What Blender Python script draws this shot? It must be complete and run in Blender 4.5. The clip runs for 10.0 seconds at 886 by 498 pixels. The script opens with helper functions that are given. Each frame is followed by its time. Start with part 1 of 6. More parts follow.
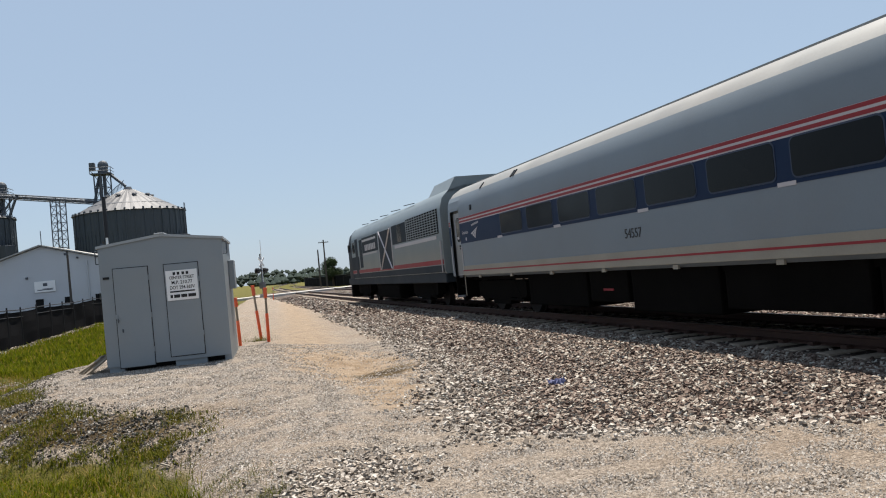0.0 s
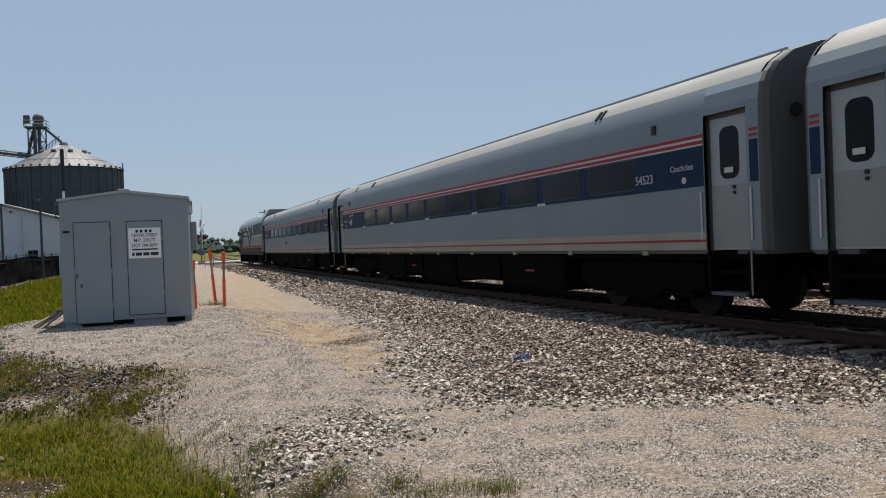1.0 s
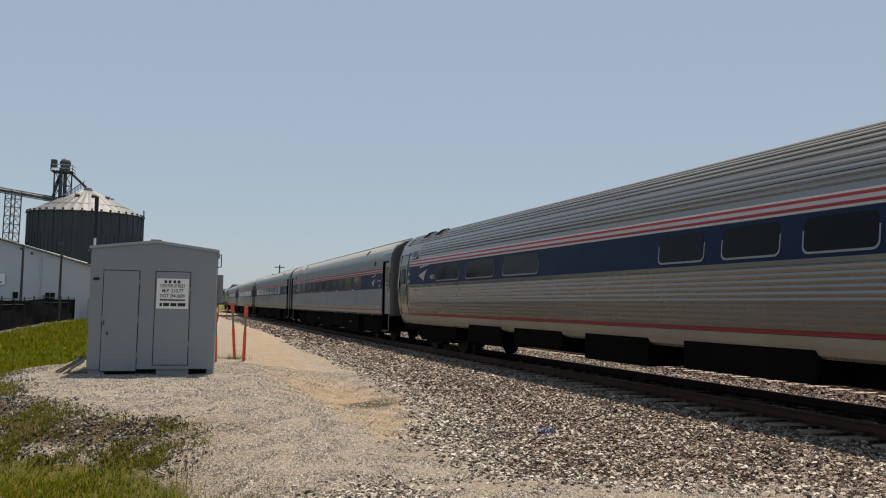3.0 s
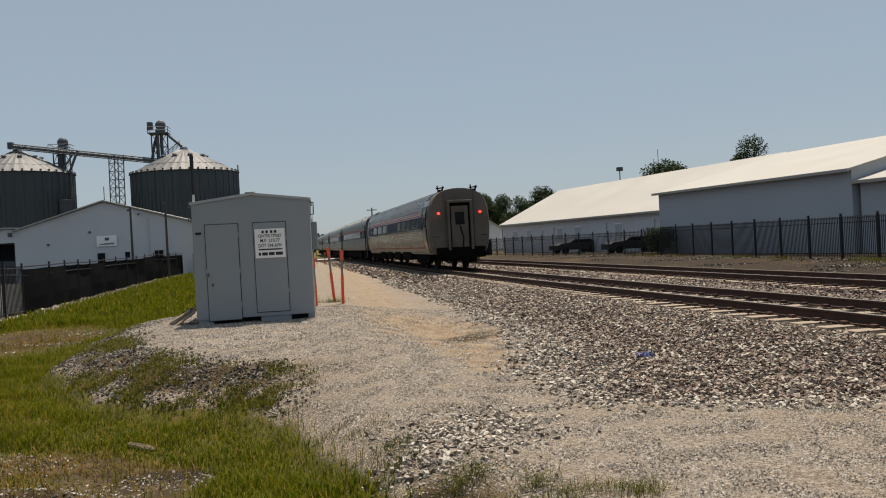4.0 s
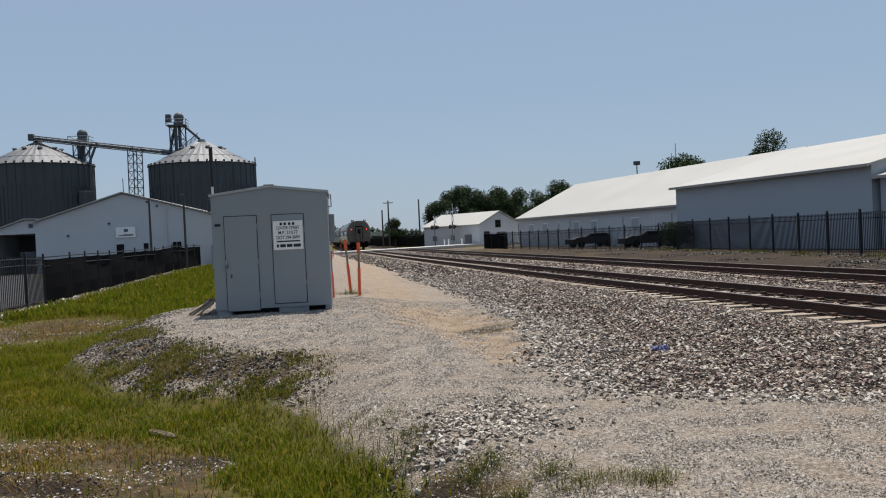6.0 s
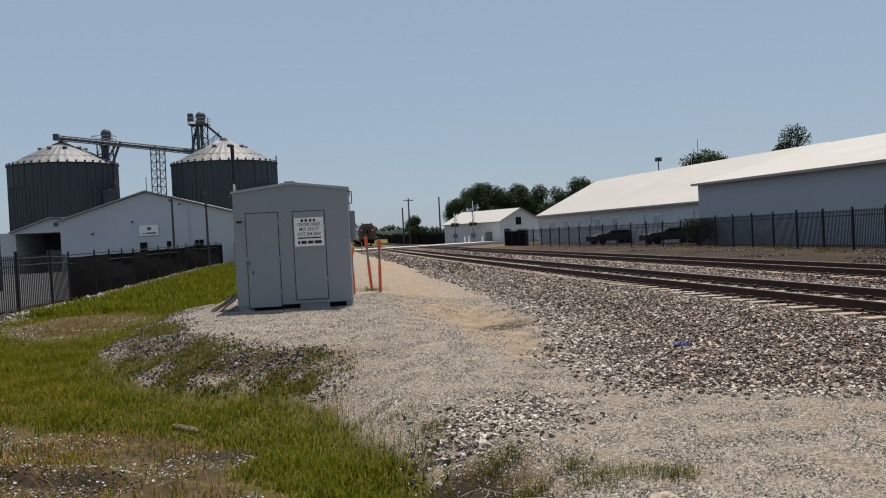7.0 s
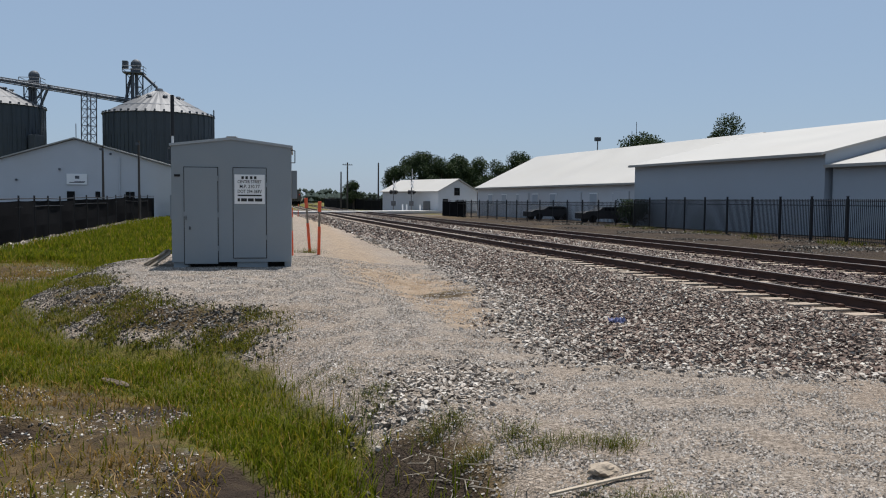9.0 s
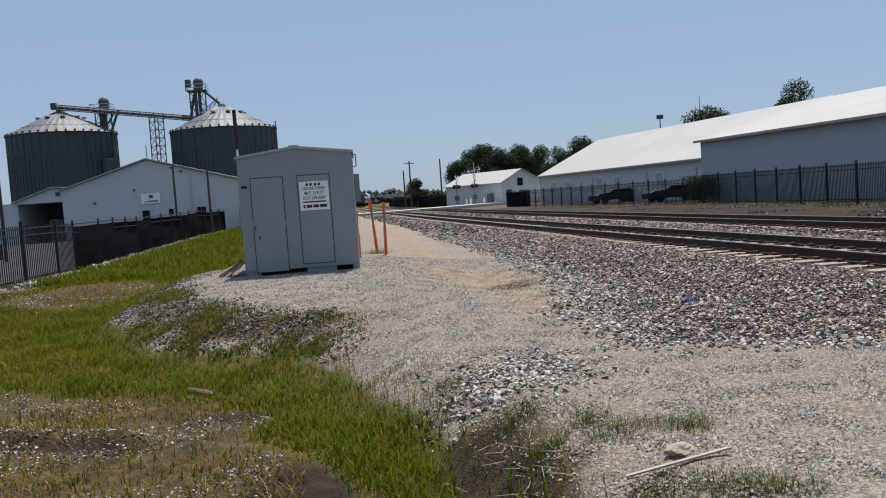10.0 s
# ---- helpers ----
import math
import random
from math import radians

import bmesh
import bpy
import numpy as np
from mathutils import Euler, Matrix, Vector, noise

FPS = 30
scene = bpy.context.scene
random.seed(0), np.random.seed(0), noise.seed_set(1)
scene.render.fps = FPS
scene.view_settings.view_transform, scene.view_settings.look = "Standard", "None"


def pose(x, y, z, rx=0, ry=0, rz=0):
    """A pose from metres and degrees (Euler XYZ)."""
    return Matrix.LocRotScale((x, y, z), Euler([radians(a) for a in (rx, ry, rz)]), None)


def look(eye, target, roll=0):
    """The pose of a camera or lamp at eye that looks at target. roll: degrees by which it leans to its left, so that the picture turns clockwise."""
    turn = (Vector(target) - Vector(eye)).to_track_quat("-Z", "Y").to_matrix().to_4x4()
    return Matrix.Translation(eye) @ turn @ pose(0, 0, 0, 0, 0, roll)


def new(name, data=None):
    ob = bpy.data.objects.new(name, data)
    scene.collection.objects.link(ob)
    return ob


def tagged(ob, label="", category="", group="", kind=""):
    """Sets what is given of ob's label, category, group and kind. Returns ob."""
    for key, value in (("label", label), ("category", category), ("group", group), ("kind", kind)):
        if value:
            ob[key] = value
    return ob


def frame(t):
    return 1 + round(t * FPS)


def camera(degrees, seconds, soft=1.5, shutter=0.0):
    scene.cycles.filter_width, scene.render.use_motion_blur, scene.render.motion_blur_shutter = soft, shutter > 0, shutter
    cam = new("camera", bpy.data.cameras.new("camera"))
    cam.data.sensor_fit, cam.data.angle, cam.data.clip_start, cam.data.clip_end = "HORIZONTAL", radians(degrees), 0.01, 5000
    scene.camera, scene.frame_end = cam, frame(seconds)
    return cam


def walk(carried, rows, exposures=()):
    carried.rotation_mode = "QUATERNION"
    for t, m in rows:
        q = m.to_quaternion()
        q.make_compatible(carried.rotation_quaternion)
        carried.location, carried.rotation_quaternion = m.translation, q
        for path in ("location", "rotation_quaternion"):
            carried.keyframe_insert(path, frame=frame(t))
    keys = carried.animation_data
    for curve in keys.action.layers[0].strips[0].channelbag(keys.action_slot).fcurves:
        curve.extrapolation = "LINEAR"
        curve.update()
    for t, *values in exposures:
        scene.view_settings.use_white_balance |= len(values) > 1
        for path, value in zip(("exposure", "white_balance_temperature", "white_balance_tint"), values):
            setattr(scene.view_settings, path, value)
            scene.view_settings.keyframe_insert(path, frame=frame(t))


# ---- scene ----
cam = camera(56.9, 10.0, soft=1.1)
PATH = [
    (0, (0.976, 1.096, 1.385), (1.373, 3.056, 1.427), -5.58),
    (0.2, (0.850, 1.120, 1.395), (1.504, 3.010, 1.425), -7.49),
    (0.4, (0.723, 1.143, 1.405), (1.510, 2.982, 1.369), -8.30),
    (0.5, (0.659, 1.155, 1.411), (1.278, 3.057, 1.405), -7.80),
    (0.6, (0.603, 1.159, 1.383), (1.117, 3.092, 1.413), -5.38),
    (0.8, (0.491, 1.167, 1.329), (0.948, 3.114, 1.369), -2.63),
    (1, (0.459, 1.030, 1.329), (0.997, 2.956, 1.311), -2.23),
    (1.5, (0.333, 1.058, 1.353), (0.840, 2.991, 1.281), -3.45),
    (2, (0.262, 1.022, 1.375), (0.721, 2.969, 1.373), -4.16),
    (2.5, (0.247, 1.023, 1.372), (0.888, 2.914, 1.485), -3.31),
    (2.7, (0.202, 1.067, 1.374), (0.794, 2.972, 1.519), -0.90),
    (3.8, (0.219, 0.970, 1.370), (0.538, 2.944, 1.387), -1.49),
    (4, (0.245, 1.023, 1.372), (0.534, 3.002, 1.354), -2.99),
    (4.5, (0.240, 1.079, 1.369), (0.570, 3.049, 1.263), -2.95),
    (5, (0.230, 1.065, 1.371), (0.528, 3.041, 1.301), -3.28),
    (5.5, (0.227, 0.968, 1.357), (0.474, 2.952, 1.305), -2.56),
    (5.7, (0.221, 0.925, 1.372), (0.469, 2.909, 1.343), -2.72),
    (6.8, (0.226, 0.961, 1.338), (0.485, 2.943, 1.290), -2.34),
    (7, (0.222, 0.932, 1.341), (0.422, 2.921, 1.305), -2.82),
    (7.5, (0.229, 0.909, 1.340), (0.375, 2.903, 1.282), -3.07),
    (8, (0.243, 1.045, 1.334), (0.765, 2.975, 1.298), 2.41),
    (8.5, (0.123, 0.894, 1.284), (0.426, 2.866, 1.143), 3.38),
    (9, (0.115, 0.991, 1.318), (0.469, 2.956, 1.202), 0.48),
    (9.5, (0.128, 0.874, 1.307), (0.370, 2.856, 1.198), -3.58),
    (10, (0.144, 0.918, 1.322), (0.334, 2.905, 1.195), -3.95),
]
EXPOSURES = [(0, 0.80, 6600, 10), (0.5, 0.64, 6450, 10), (1, 0.50, 6500, 10), (1.5, 0.54, 6500, 10), (2, 0.56, 6400, 10), (2.5, 0.56, 6750, 10), (2.7, 0.56, 7000, 10), (3.8, 0.44, 7200, 10), (4, 0.41, 7200, 10), (4.5, 0.39, 6450, 10), (5.5, 0.44, 6200, 10), (6.8, 0.41, 6600, 10), (7, 0.41, 6600, 10), (8, 0.39, 6300, 10), (9, 0.42, 6150, 10), (10, 0.46, 6050, 10)]
walk(cam, [(t, look(eye, target, roll)) for t, eye, target, roll in PATH], EXPOSURES)

# ---- light ----
SUN_EL, SUN_AZ = 72.5, 22.0  # height, and degrees to the right of +y
world = bpy.data.worlds.new("sky_world")
scene.world = world
world.use_nodes = True
wn = world.node_tree.nodes
sky = wn.new("ShaderNodeTexSky")
sky.sky_type = "NISHITA"
sky.sun_disc = False
sky.sun_elevation = radians(SUN_EL)
sky.sun_rotation = radians(SUN_AZ)
sky.air_density, sky.dust_density, sky.ozone_density = 1.0, 0.6, 2.0
wn["Background"].inputs["Strength"].default_value = 0.0565
haze = wn.new("ShaderNodeMix")  # summer haze evens out the clear sky
haze.data_type = "RGBA"
haze.inputs["Factor"].default_value = 0.66
haze.inputs["B"].default_value = (5.0, 6.4, 8.25, 1)
world.node_tree.links.new(sky.outputs[0], haze.inputs["A"])
world.node_tree.links.new(haze.outputs["Result"], wn["Background"].inputs["Color"])
sun = new("sun", bpy.data.lights.new("sun", "SUN"))
sun.data.energy, sun.data.angle, sun.data.color = 4.9, radians(0.6), (1.0, 0.93, 0.84)
_a, _e = radians(SUN_AZ), radians(SUN_EL)
sun.matrix_world = look((math.sin(_a) * math.cos(_e) * 60, math.cos(_a) * math.cos(_e) * 60, math.sin(_e) * 60), (0, 0, 0))


# ---- materials ----
def nodes_of(name):
    m = bpy.data.materials.new(name)
    m.use_nodes = True
    t = m.node_tree
    return m, t, t.nodes, t.links, t.nodes["Principled BSDF"]


def mat(name, col, rough=0.6, metal=0.0, var=0.12, scale=3.0, fine=60.0, bump=0.15, bump_scale=0.0, spec=0.4, emit=None, strength=0.0, stretch=None, dirt=None, dirt_amt=0.0):
    """A painted, stained or worn surface: two scales of noise in colour, roughness and relief."""
    m, t, n, l, b = nodes_of(name)
    tc = n.new("ShaderNodeTexCoord")
    src = tc.outputs["Object"]
    if stretch:
        mp = n.new("ShaderNodeMapping")
        mp.inputs["Scale"].default_value = stretch
        l.new(src, mp.inputs["Vector"])
        src = mp.outputs[0]
    big = n.new("ShaderNodeTexNoise")
    big.inputs["Scale"].default_value, big.inputs["Detail"].default_value = scale, 6
    small = n.new("ShaderNodeTexNoise")
    small.inputs["Scale"].default_value, small.inputs["Detail"].default_value = fine, 4
    l.new(src, big.inputs["Vector"])
    l.new(src, small.inputs["Vector"])
    info = n.new("ShaderNodeObjectInfo")
    add = n.new("ShaderNodeMath")
    add.operation = "MULTIPLY_ADD"
    l.new(small.outputs[0], add.inputs[0])
    add.inputs[1].default_value = 0.5
    l.new(big.outputs[0], add.inputs[2])
    add2 = n.new("ShaderNodeMath")
    add2.operation = "MULTIPLY_ADD"
    l.new(info.outputs["Random"], add2.inputs[0])
    add2.inputs[1].default_value = 0.25
    l.new(add.outputs[0], add2.inputs[2])
    mr = n.new("ShaderNodeMapRange")
    l.new(add2.outputs[0], mr.inputs["Value"])
    mr.inputs["From Min"].default_value, mr.inputs["From Max"].default_value = 0.55, 1.2
    ramp = n.new("ShaderNodeMix")
    ramp.data_type = "RGBA"
    ramp.inputs["A"].default_value = (*[max(0.0, c * (1 - var)) for c in col], 1)
    ramp.inputs["B"].default_value = (*[min(1.0, c * (1 + var)) for c in col], 1)
    l.new(mr.outputs[0], ramp.inputs["Factor"])
    out = ramp.outputs["Result"]
    if dirt:
        dn = n.new("ShaderNodeTexNoise")
        dn.inputs["Scale"].default_value, dn.inputs["Detail"].default_value = scale * 0.7, 8
        l.new(src, dn.inputs["Vector"])
        dr = n.new("ShaderNodeMapRange")
        l.new(dn.outputs[0], dr.inputs["Value"])
        dr.inputs["From Min"].default_value, dr.inputs["From Max"].default_value = 0.42, 0.7
        dr.inputs["To Max"].default_value = dirt_amt
        mx = n.new("ShaderNodeMix")
        mx.data_type = "RGBA"
        l.new(dr.outputs[0], mx.inputs["Factor"])
        l.new(out, mx.inputs["A"])
        mx.inputs["B"].default_value = (*dirt, 1)
        out = mx.outputs["Result"]
    l.new(out, b.inputs["Base Color"])
    b.inputs["Metallic"].default_value = metal
    b.inputs["Specular IOR Level"].default_value = spec
    rr = n.new("ShaderNodeMapRange")
    l.new(big.outputs[0], rr.inputs["Value"])
    rr.inputs["To Min"].default_value, rr.inputs["To Max"].default_value = max(0.02, rough - 0.12), min(1.0, rough + 0.12)
    l.new(rr.outputs[0], b.inputs["Roughness"])
    if bump:
        bp = n.new("ShaderNodeBump")
        bp.inputs["Strength"].default_value, bp.inputs["Distance"].default_value = bump, 0.004
        l.new(small.outputs[0], bp.inputs["Height"])
        l.new(bp.outputs[0], b.inputs["Normal"])
    if emit:
        b.inputs["Emission Color"].default_value = (*emit, 1)
        b.inputs["Emission Strength"].default_value = strength
    return m


def island_mat(name, stops, rough=0.9, spec=0.3, glow_through=0.0):
    """Many small joined pieces: each takes its own colour from the stops."""
    m, t, n, l, b = nodes_of(name)
    g = n.new("ShaderNodeNewGeometry")
    r = n.new("ShaderNodeValToRGB")
    r.color_ramp.elements.remove(r.color_ramp.elements[1])
    for i, (p, c) in enumerate(stops):
        e = r.color_ramp.elements[0] if i == 0 else r.color_ramp.elements.new(p)
        e.position, e.color = p, (*c, 1)
    l.new(g.outputs["Random Per Island"], r.inputs["Fac"])
    no = n.new("ShaderNodeTexNoise")
    no.inputs["Scale"].default_value = 60
    mx = n.new("ShaderNodeMix")
    mx.data_type, mx.blend_type = "RGBA", "MULTIPLY"
    mx.inputs["Factor"].default_value = 0.45
    l.new(r.outputs[0], mx.inputs["A"])
    l.new(no.outputs[0], mx.inputs["B"])
    l.new(mx.outputs["Result"], b.inputs["Base Color"])
    b.inputs["Roughness"].default_value = rough
    b.inputs["Specular IOR Level"].default_value = spec
    if glow_through:  # thin leaves let the sun through
        tr = n.new("ShaderNodeBsdfTranslucent")
        ms = n.new("ShaderNodeMixShader")
        ms.inputs[0].default_value = glow_through
        l.new(mx.outputs["Result"], tr.inputs[0])
        l.new(b.outputs[0], ms.inputs[1])
        l.new(tr.outputs[0], ms.inputs[2])
        l.new(ms.outputs[0], n["Material Output"].inputs[0])
    return m


def ground_material():
    m, t, n, l, b = nodes_of("ground_mix")
    tc = n.new("ShaderNodeTexCoord")

    def noise_tex(scale, detail=6, rough=0.6):
        x = n.new("ShaderNodeTexNoise")
        x.inputs["Scale"].default_value, x.inputs["Detail"].default_value, x.inputs["Roughness"].default_value = scale, detail, rough
        l.new(tc.outputs["Object"], x.inputs["Vector"])
        return x

    def cells(scale):
        x = n.new("ShaderNodeTexVoronoi")
        x.inputs["Scale"].default_value = scale
        l.new(tc.outputs["Object"], x.inputs["Vector"])
        return x

    def ramp(src, stops):
        r = n.new("ShaderNodeValToRGB")
        r.color_ramp.elements.remove(r.color_ramp.elements[1])
        for i, (p, c) in enumerate(stops):
            e = r.color_ramp.elements[0] if i == 0 else r.color_ramp.elements.new(p)
            e.position, e.color = p, (*c, 1)
        l.new(src, r.inputs["Fac"])
        return r.outputs[0]

    def mix(f, a, c, mode="MIX"):
        x = n.new("ShaderNodeMix")
        x.data_type, x.blend_type = "RGBA", mode
        if isinstance(f, float):
            x.inputs["Factor"].default_value = f
        else:
            l.new(f, x.inputs["Factor"])
        l.new(a, x.inputs["A"])
        l.new(c, x.inputs["B"])
        return x.outputs["Result"]

    def grey(vor):
        s = n.new("ShaderNodeSeparateColor")
        l.new(vor.outputs["Color"], s.inputs[0])
        return s.outputs[0]

    wide, mid, tiny = noise_tex(0.5), noise_tex(4.0, 8), noise_tex(70.0, 3)
    chips, lumps = cells(45.0), cells(22.0)
    grit = cells(85.0)
    # Gravel base is darkened to paint in the shadowed gaps between loose chips.
    gravel = ramp(grey(chips), [(0.0, (0.0896, 0.0784, 0.0673)), (0.25, (0.185, 0.162, 0.137)), (0.6, (0.282, 0.251, 0.218)), (0.85, (0.371, 0.337, 0.303)), (1.0, (0.467, 0.44, 0.405))])
    gravel = mix(0.45, gravel, ramp(grey(grit), [(0.0, (0.103, 0.0896, 0.077)), (0.5, (0.261, 0.231, 0.199)), (1.0, (0.453, 0.419, 0.381))]))
    tint = ramp(wide.outputs[0], [(0.35, (0.93, 0.83, 0.73)), (0.65, (1.0, 0.95, 0.89))])
    gravel = mix(1.0, gravel, tint, "MULTIPLY")
    ballast = ramp(grey(lumps), [(0.0, (0.033, 0.0244, 0.0198)), (0.4, (0.077, 0.0594, 0.0495)), (0.75, (0.126, 0.0992, 0.0825)), (1.0, (0.22, 0.187, 0.159))])
    sand = ramp(mid.outputs[0], [(0.3, (0.206, 0.141, 0.086)), (0.5, (0.289, 0.217, 0.148)), (0.75, (0.358, 0.289, 0.22))])
    soil = ramp(mid.outputs[0], [(0.3, (0.0497, 0.0525, 0.00756)), (0.5, (0.0879, 0.0818, 0.0129)), (0.62, (0.129, 0.103, 0.0263)), (0.8, (0.175, 0.129, 0.0585))])
    mud = ramp(mid.outputs[0], [(0.3, (0.028, 0.02, 0.0112)), (0.5, (0.0728, 0.0489, 0.0224)), (0.62, (0.117, 0.0811, 0.0365)), (0.75, (0.157, 0.124, 0.0673))])
    wet = ramp(mid.outputs[0], [(0.3, (0.0151, 0.0103, 0.00687)), (0.55, (0.0378, 0.0254, 0.0165)), (0.75, (0.0687, 0.0515, 0.0309))])
    out = gravel
    for key, layer in (("sandy", sand), ("ballasty", ballast), ("grassy", soil), ("muddy", mud), ("wet", wet)):
        a = n.new("ShaderNodeAttribute")
        a.attribute_name = key
        w = n.new("ShaderNodeMath")
        w.operation = "MULTIPLY_ADD"
        l.new(mid.outputs[0], w.inputs[0])
        w.inputs[1].default_value = 0.9
        w.inputs[2].default_value = -0.45
        s = n.new("ShaderNodeMath")
        s.operation = "ADD"
        l.new(a.outputs["Fac"], s.inputs[0])
        l.new(w.outputs[0], s.inputs[1])
        mr = n.new("ShaderNodeMapRange")
        mr.interpolation_type = "SMOOTHSTEP"
        l.new(s.outputs[0], mr.inputs["Value"])
        mr.inputs["From Min"].default_value, mr.inputs["From Max"].default_value = 0.3, 0.7
        out = mix(mr.outputs[0], out, layer)
    l.new(out, b.inputs["Base Color"])
    b.inputs["Roughness"].default_value = 0.95
    b.inputs["Specular IOR Level"].default_value = 0.2
    hs = n.new("ShaderNodeMath")
    hs.operation = "MULTIPLY_ADD"
    l.new(chips.outputs["Distance"], hs.inputs[0])
    hs.inputs[1].default_value = -0.6
    l.new(tiny.outputs[0], hs.inputs[2])
    bp = n.new("ShaderNodeBump")
    bp.inputs["Strength"].default_value, bp.inputs["Distance"].default_value = 1.0, 0.03
    l.new(hs.outputs[0], bp.inputs["Height"])
    l.new(bp.outputs[0], b.inputs["Normal"])
    return m


M_GROUND = ground_material()
M_STONE = island_mat("ballast_stone", [(0.0, (0.06, 0.0374, 0.0283)), (0.2, (0.132, 0.09, 0.0708)), (0.45, (0.237, 0.176, 0.141)), (0.7, (0.333, 0.275, 0.227)), (0.88, (0.452, 0.402, 0.341)), (1.0, (0.545, 0.525, 0.46))])
M_RUSTY = island_mat("rusty_ballast", [(0.0, (0.0412, 0.0247, 0.0206)), (0.4, (0.117, 0.0756, 0.0653)), (0.75, (0.199, 0.141, 0.124)), (1.0, (0.316, 0.254, 0.227))])
M_OILY = island_mat("oily_ballast", [(0.0, (0.0174, 0.0122, 0.00957)), (0.5, (0.0522, 0.0374, 0.0305)), (0.85, (0.104, 0.0783, 0.0653)), (1.0, (0.209, 0.165, 0.139))])
M_DIRTY = island_mat("dirty_stone", [(0.0, (0.0244, 0.0209, 0.0157)), (0.35, (0.074, 0.0644, 0.0505)), (0.75, (0.174, 0.154, 0.129)), (1.0, (0.392, 0.357, 0.313))])
M_RIM = mat("window_rim_paint", (0.02, 0.032, 0.062), 0.5, 0, 0.1, 2, 30, 0.0)
M_GOLD = mat("gold_lettering", (0.34, 0.31, 0.23), 0.5, 0, 0.1, 2, 30, 0.0)
M_CHIP = island_mat("gravel_chip", [(0.0, (0.145, 0.123, 0.1)), (0.2, (0.248, 0.214, 0.179)), (0.5, (0.365, 0.321, 0.276)), (0.8, (0.466, 0.419, 0.368)), (1.0, (0.553, 0.517, 0.466))])
M_PALE = island_mat("pale_ballast", [(0.0, (0.0838, 0.0654, 0.052)), (0.3, (0.217, 0.183, 0.151)), (0.65, (0.386, 0.336, 0.285)), (1.0, (0.604, 0.561, 0.503))])
M_GRASS = island_mat("grass_blade", [(0.0, (0.0577, 0.0847, 0.00308)), (0.4, (0.112, 0.143, 0.00539)), (0.8, (0.181, 0.193, 0.00922)), (0.94, (0.277, 0.223, 0.0231)), (1.0, (0.354, 0.246, 0.077))], rough=0.7, spec=0.08, glow_through=0.5)
M_YELLOW = island_mat("yellow_grass", [(0.0, (0.116, 0.124, 0.00659)), (0.5, (0.223, 0.198, 0.0116)), (0.85, (0.33, 0.214, 0.0247)), (1.0, (0.379, 0.223, 0.0659))], rough=0.75, spec=0.08, glow_through=0.4)
M_DRY = island_mat("dry_grass", [(0.0, (0.136, 0.121, 0.0113)), (0.45, (0.258, 0.166, 0.034)), (0.8, (0.318, 0.19, 0.0605)), (1.0, (0.393, 0.287, 0.151))], rough=0.8, spec=0.08, glow_through=0.3)
M_TUFT = island_mat("tuft_blade", [(0.0, (0.0515, 0.0653, 0.00825)), (0.5, (0.103, 0.117, 0.0151)), (0.85, (0.172, 0.158, 0.0344)), (1.0, (0.247, 0.192, 0.0825))], rough=0.8, spec=0.08, glow_through=0.3)
M_WEED = island_mat("olive_weed", [(0.0, (0.055, 0.068, 0.007)), (0.6, (0.13, 0.138, 0.014)), (1.0, (0.24, 0.18, 0.045))], rough=0.9, spec=0.08, glow_through=0.4)
M_LEAF = island_mat("leaf_clump", [(0.0, (0.0153, 0.0298, 0.0102)), (0.5, (0.0298, 0.0553, 0.017)), (1.0, (0.0595, 0.0892, 0.0255))], rough=0.7, glow_through=0.2)
M_ROCK = mat("pale_limestone", (0.316, 0.261, 0.199), 0.9, 0, 0.3, 14, 90, 0.6, dirt=(0.206, 0.165, 0.117), dirt_amt=0.6)
M_BARK = mat("bark", (0.12, 0.09, 0.065), 0.9, var=0.3, scale=4, fine=30, bump=0.6)
M_RAIL = mat("rail_rust", (0.068, 0.036, 0.027), 0.75, 0.3, 0.3, 2, 60)
M_RAILTOP = mat("rail_polished", (0.22, 0.19, 0.165), 0.45, 0.8, 0.1, 2, 40, 0.05)
M_TIE = mat("concrete_sleeper", (0.292, 0.239, 0.187), 0.9, 0, 0.2, 5, 80, 0.4, dirt=(0.145, 0.105, 0.0701), dirt_amt=0.4)
M_HUT = mat("hut_grey_paint", (0.235, 0.265, 0.285), 0.5, 0.0, 0.05, 1.5, 40, 0.05, dirt=(0.28, 0.28, 0.26), dirt_amt=0.25)
M_HUTROOF = mat("hut_roof_sheet", (0.33, 0.35, 0.36), 0.45, 0.2, 0.1, 2, 40, 0.1)
M_DARK = mat("dark_gap", (0.012, 0.012, 0.013), 0.8, 0, 0.2, 4, 40, 0.1)
M_WHITE = mat("white_paint", (0.78, 0.78, 0.77), 0.55, 0, 0.05, 1.0, 50, 0.05, dirt=(0.55, 0.53, 0.5), dirt_amt=0.35)
M_SIGN = mat("sign_white", (0.8, 0.8, 0.79), 0.4, 0, 0.03, 3, 60, 0.0)
M_INK = mat("sign_black", (0.02, 0.02, 0.02), 0.5, 0, 0.05, 4, 60, 0.0)
M_ORANGE = mat("orange_stake", (0.75, 0.1, 0.025), 0.5, 0, 0.2, 6, 60, 0.1, dirt=(0.5, 0.25, 0.2), dirt_amt=0.4)
M_BLACK = mat("black_metal", (0.015, 0.015, 0.017), 0.5, 0.2, 0.2, 5, 60, 0.1)
M_MESH = mat("black_screen_cloth", (0.008, 0.008, 0.009), 0.95, 0, 0.35, 2, 90, 0.3, spec=0.03)
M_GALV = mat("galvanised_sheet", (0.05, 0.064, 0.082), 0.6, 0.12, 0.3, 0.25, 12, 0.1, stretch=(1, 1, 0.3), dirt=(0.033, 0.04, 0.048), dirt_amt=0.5)
